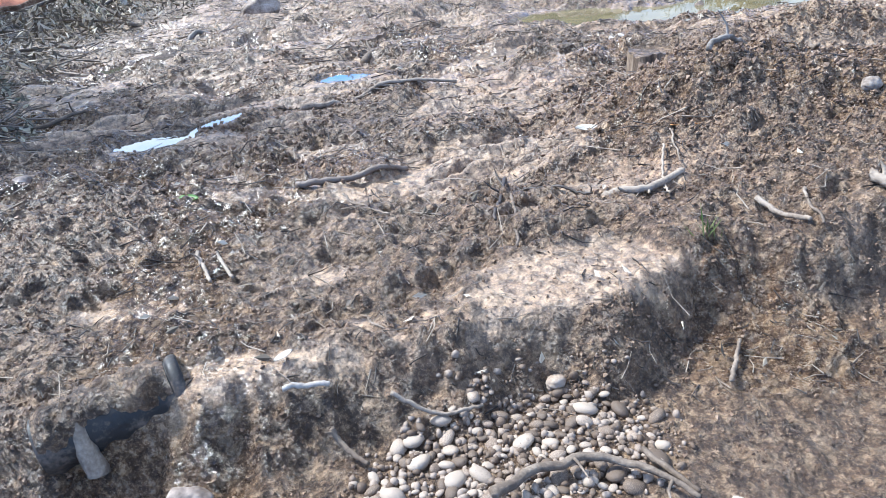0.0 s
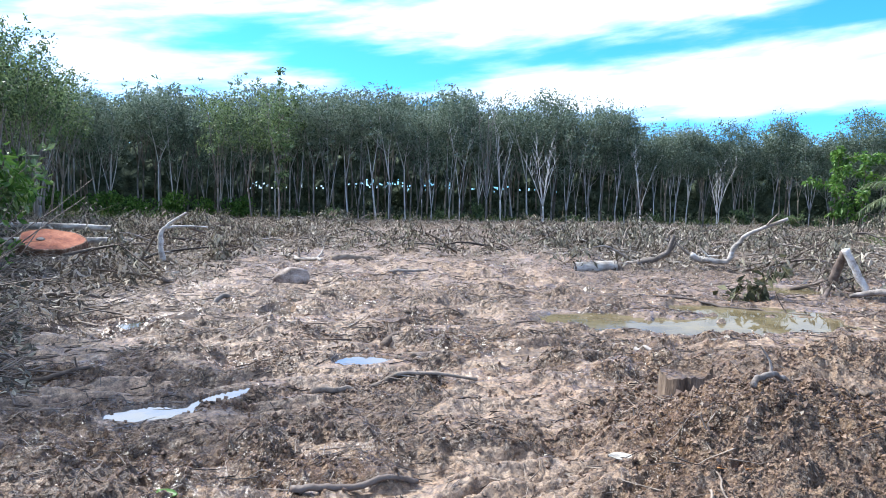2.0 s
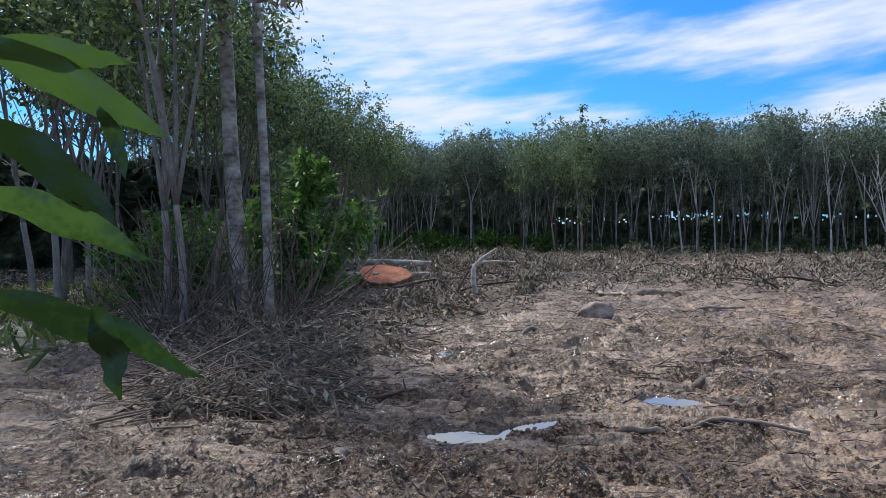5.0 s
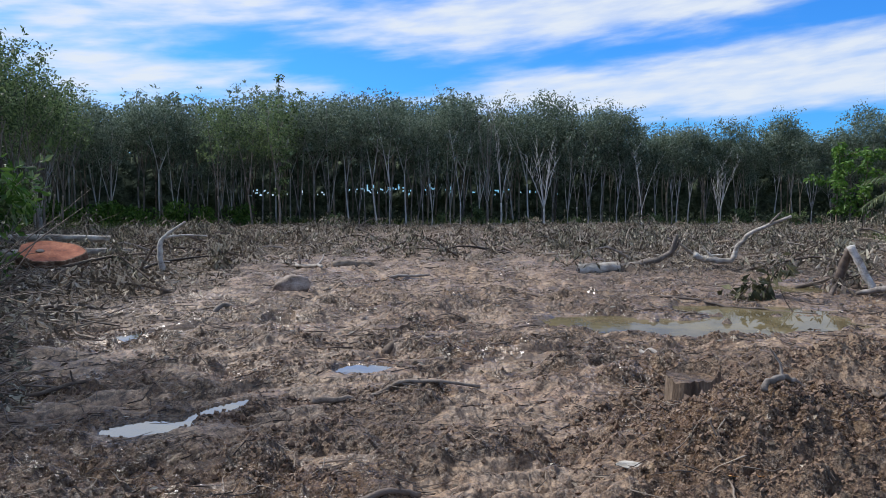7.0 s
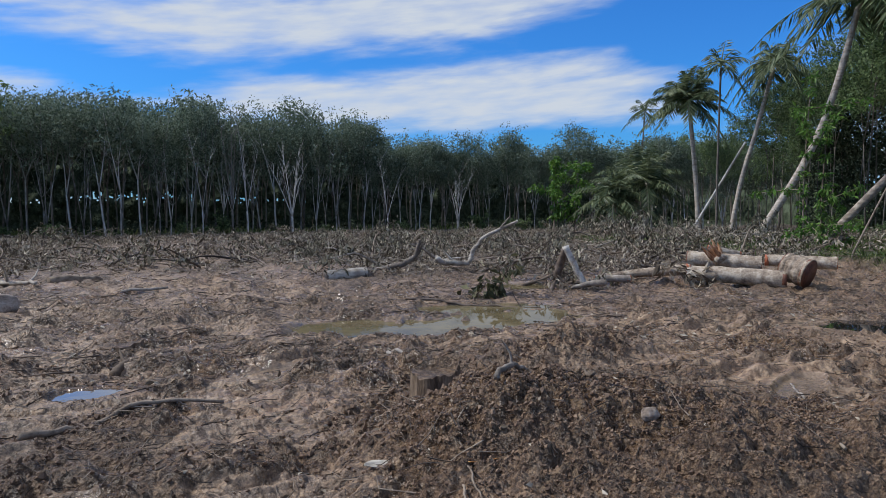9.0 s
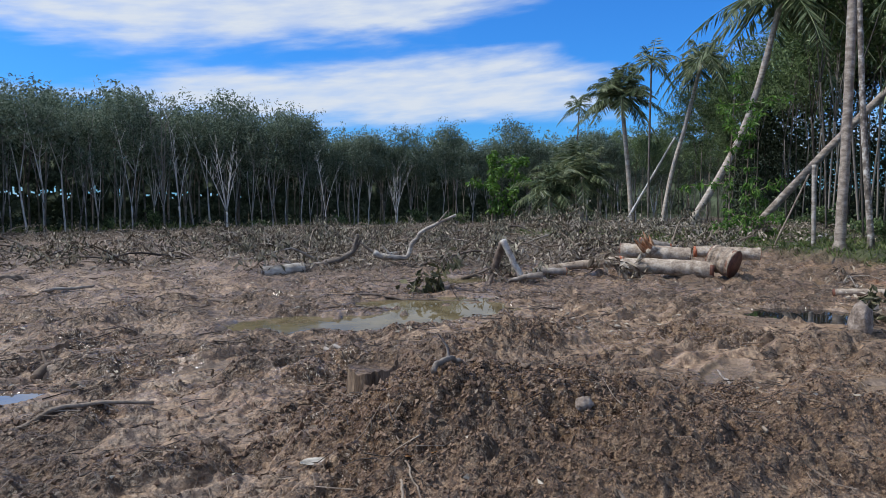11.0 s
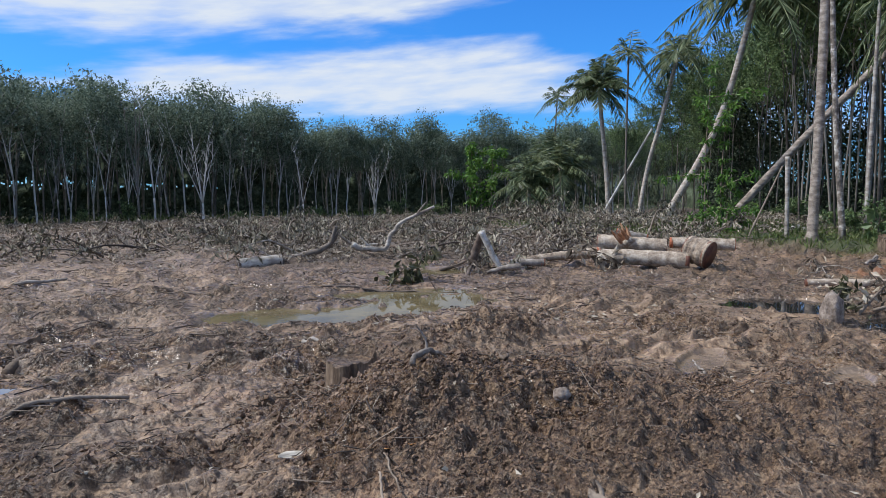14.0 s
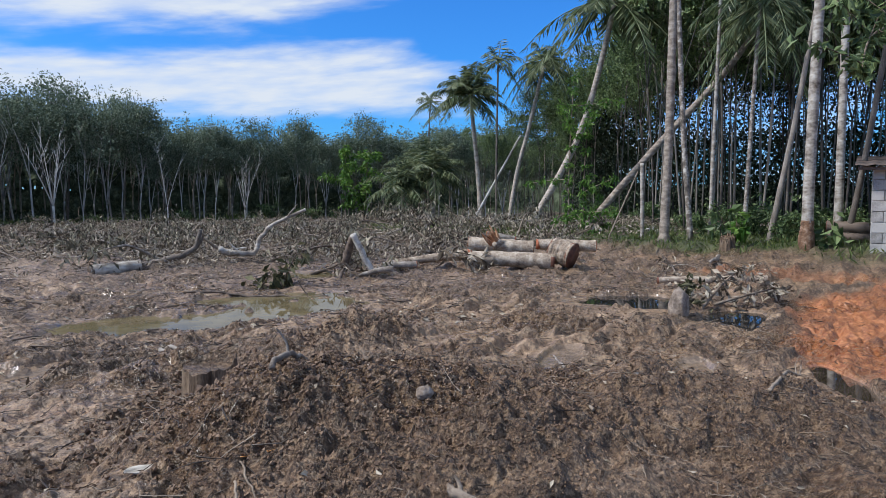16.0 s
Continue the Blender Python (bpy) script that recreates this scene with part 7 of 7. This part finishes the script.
def build_verge():
    """Grass and weeds below the palms and along the edge of the woods."""
    rng = np.random.RandomState(35)
    p = sample(rng, 13000, lambda x, y: masks(x, y)[2] * (x > 12), (12.5, 20, 5, 22), 1.0)
    c = np.concatenate([p, ground_height(p[:, 0], p[:, 1], True)[:, None]], 1)
    g = Geo()
    leaves(g, c, rng.normal(size=(len(p), 3)) * 0.6 + (0, 0, 0.7), 0.17, 0.028, rng)
    p = sample(rng, 5000, lambda x, y: masks(x, y)[2] * (y > 38), (-38, 22, 38, 48), 1.0)
    c = np.concatenate([p, ground_height(p[:, 0], p[:, 1], True)[:, None]], 1)
    leaves(g, c, rng.normal(size=(len(p), 3)) * 0.5 + (0, 0, 0.8), 0.45, 0.1, rng)
    p = sample(rng, 4000, lambda x, y: masks(x, y)[2] * (x < -5), (-16, -5, 4, 20), 1.0)
    c = np.concatenate([p, ground_height(p[:, 0], p[:, 1], True)[:, None]], 1)
    leaves(g, c, rng.normal(size=(len(p), 3)) * 0.6 + (0, 0, 0.6), 0.3, 0.06, rng)
    solid("verge_grass", g, GRASS, "rough green grass and weeds along the woods", "grass", kind="stuff", smooth=False)
    # cut brush piled under the roadside trees
    g = Geo()
    for n, mat, name, label in ((1500, WOOD_DARK, "brush_pile", "pile of dark cut branches under the trees"), (1100, WOOD_DRY, "brush_pile", "dry grey twigs piled under the trees")):
        g = Geo()
        a = np.radians(-31 - 16 * rng.uniform(size=n) ** 0.8)
        d = rng.uniform(5.6, 11.0, n)
        x, y = d * np.sin(a), d * np.cos(a)
        scatter_twigs(g, rng, x, y, 0.12 + 0.9 * rng.uniform(size=n) ** 2, lambda l: 0.003 + 0.008 * l, 0.35, 5)
        solid(name, g, mat, label, "brush", kind="stuff")
    n = 5000
    a = np.radians(-30 - 17 * rng.uniform(size=n) ** 0.8)
    d = rng.uniform(5.6, 12, n)
    g = Geo()
    c = np.stack([d * np.sin(a), d * np.cos(a), ground_height(d * np.sin(a), d * np.cos(a)) + 0.22 * rng.uniform(size=n) ** 2], 1)
    leaves(g, c, unit(rng, n) * (1, 1, 0.6), 0.09, 0.036, rng)
    solid("leaf_litter", g, LEAF_SLASH, "dead leaves over the brush under the trees", "dead leaves", kind="stuff", smooth=False)
    g = Geo()
    for _ in range(260):
        a, d = radians(rng.uniform(-47, -34.5)), rng.uniform(8.8, 12.5)
        b = np.array([d * math.sin(a), d * math.cos(a), 0.0])
        b[2] = gz(b[0], b[1])
        tip = b + rng.normal(size=3) * (0.8, 0.8, 0) + (0, 0, rng.uniform(0.3, 2.2))
        tube(g, spline([b, (b + tip) / 2 + rng.normal(size=3) * 0.16, tip], 5), np.linspace(0.014, 0.004, 5), 4, cap=False)
    solid("thicket", g, WOOD_DARK, "thicket of thin dry brown stems under the trees", "brush", kind="stuff")
    leafy_branch("young_tree", "bright green leafy shrub among brush", [on_ground(-6.6, 9.1), (-6.5, 9.1, 1.2), (-6.35, 9.15, 2.2)], 0.03, 1500, 0.14, 0.07, LEAF_BRIGHT, 846)
    leafy_branch("young_tree", "dark green shrub beside the slim trunk", [on_ground(-6.6, 8.9), (-6.7, 8.9, 0.9), (-6.6, 8.9, 1.6)], 0.025, 900, 0.15, 0.07, LEAF_MID, 848)
    for k, pts in enumerate(([(-8.2, 8.0, 0.3), (-7.2, 7.7, 0.42), (-6.3, 7.7, 0.25)], [(-7.6, 7.2, 0.25), (-6.6, 6.9, 0.25), (-5.6, 6.3, 0.1)], [(-7.9, 8.6, 0.1), (-7.5, 8.4, 1.0), (-7.2, 8.5, 2.0)])):
        branch("branch", "brown fallen limb in the roadside brush", pts, 0.06, 0.03, WOOD_DRY, 870 + k, 4)


build_verge()


def build_bare_trees():
    """Pale leafless trees that stand before the plantation."""
    def bare(label, base, h, r, stems, spread, seed):
        rng = np.random.RandomState(seed)
        g = Geo()
        fork = h * 0.22
        r = 0.8 * r
        tube(g, spline([(0, 0, -0.3), (0.02, 0, fork * 0.5), (0, 0, fork)], 5), np.linspace(r * 1.2, r, 5), 8)
        for k in range(stems):
            a = 2 * math.pi * k / stems + rng.uniform(-0.3, 0.3)
            o = spread * rng.uniform(0.4, 1.0)
            d = np.array([math.cos(a) * o, math.sin(a) * o * 0.6, 0])
            top = h * rng.uniform(0.75, 1.0)
            line = spline([(0, 0, fork), d * 0.3 + (0, 0, fork + (top - fork) * 0.35), d * 0.65 + (0, 0, fork + (top - fork) * 0.7), d + (0, 0, top)], 10)
            tube(g, line, np.linspace(r * 0.6, r * 0.1, 10), 6)
            for _ in range(9):
                i = rng.randint(3, 10)
                b = rng.uniform(0, 6.28)
                q = line[i] + np.array([math.cos(b) * 0.5, math.sin(b) * 0.5, 0.9]) * rng.uniform(0.4, 1.2)
                tube(g, spline([line[i], (line[i] + q) / 2 + rng.normal(size=3) * 0.05, q], 4), np.linspace(r * 0.2, r * 0.07, 4), 4, cap=False)
        ob = solid("bare_tree", g, BARK_PALE, label, "tree", "pale bare trees before the plantation")
        ob.matrix_basis = pose(base[0], base[1], gz(*base) - 0.05)

    bare("pale leafless tree with spreading forked limbs", (6.55, 44.4), 5.2, 0.075, 6, 1.5, 901)
    bare("tall pale leafless tree with upright limbs", (3.0, 44.6), 7.4, 0.08, 4, 0.7, 902)
    bare("tall pale leafless tree beside another", (3.9, 44.9), 6.8, 0.07, 3, 0.8, 903)
    for k, (x, y, h) in enumerate(((-7.1, 44.7, 7.0), (-4.8, 45.1, 7.3), (-3.1, 44.5, 6.8), (-1.1, 44.9, 6.6), (1.3, 44.8, 7.0), (12.4, 43.4, 4.6), (8.6, 44.3, 5.6))):
        bare("slender pale leafless tree before the plantation", (x, y), h, 0.048, 2 + k % 2, 0.7 + 0.15 * (k % 3), 910 + k)
    bare("pale leafless tree at the dark edge", (16.6, 42.0), 3.8, 0.042, 4, 1.2, 904)
    bare("small pale forked tree by the roadside wood", (-19.4, 34.4), 3.8, 0.09, 4, 1.0, 905)


build_bare_trees()
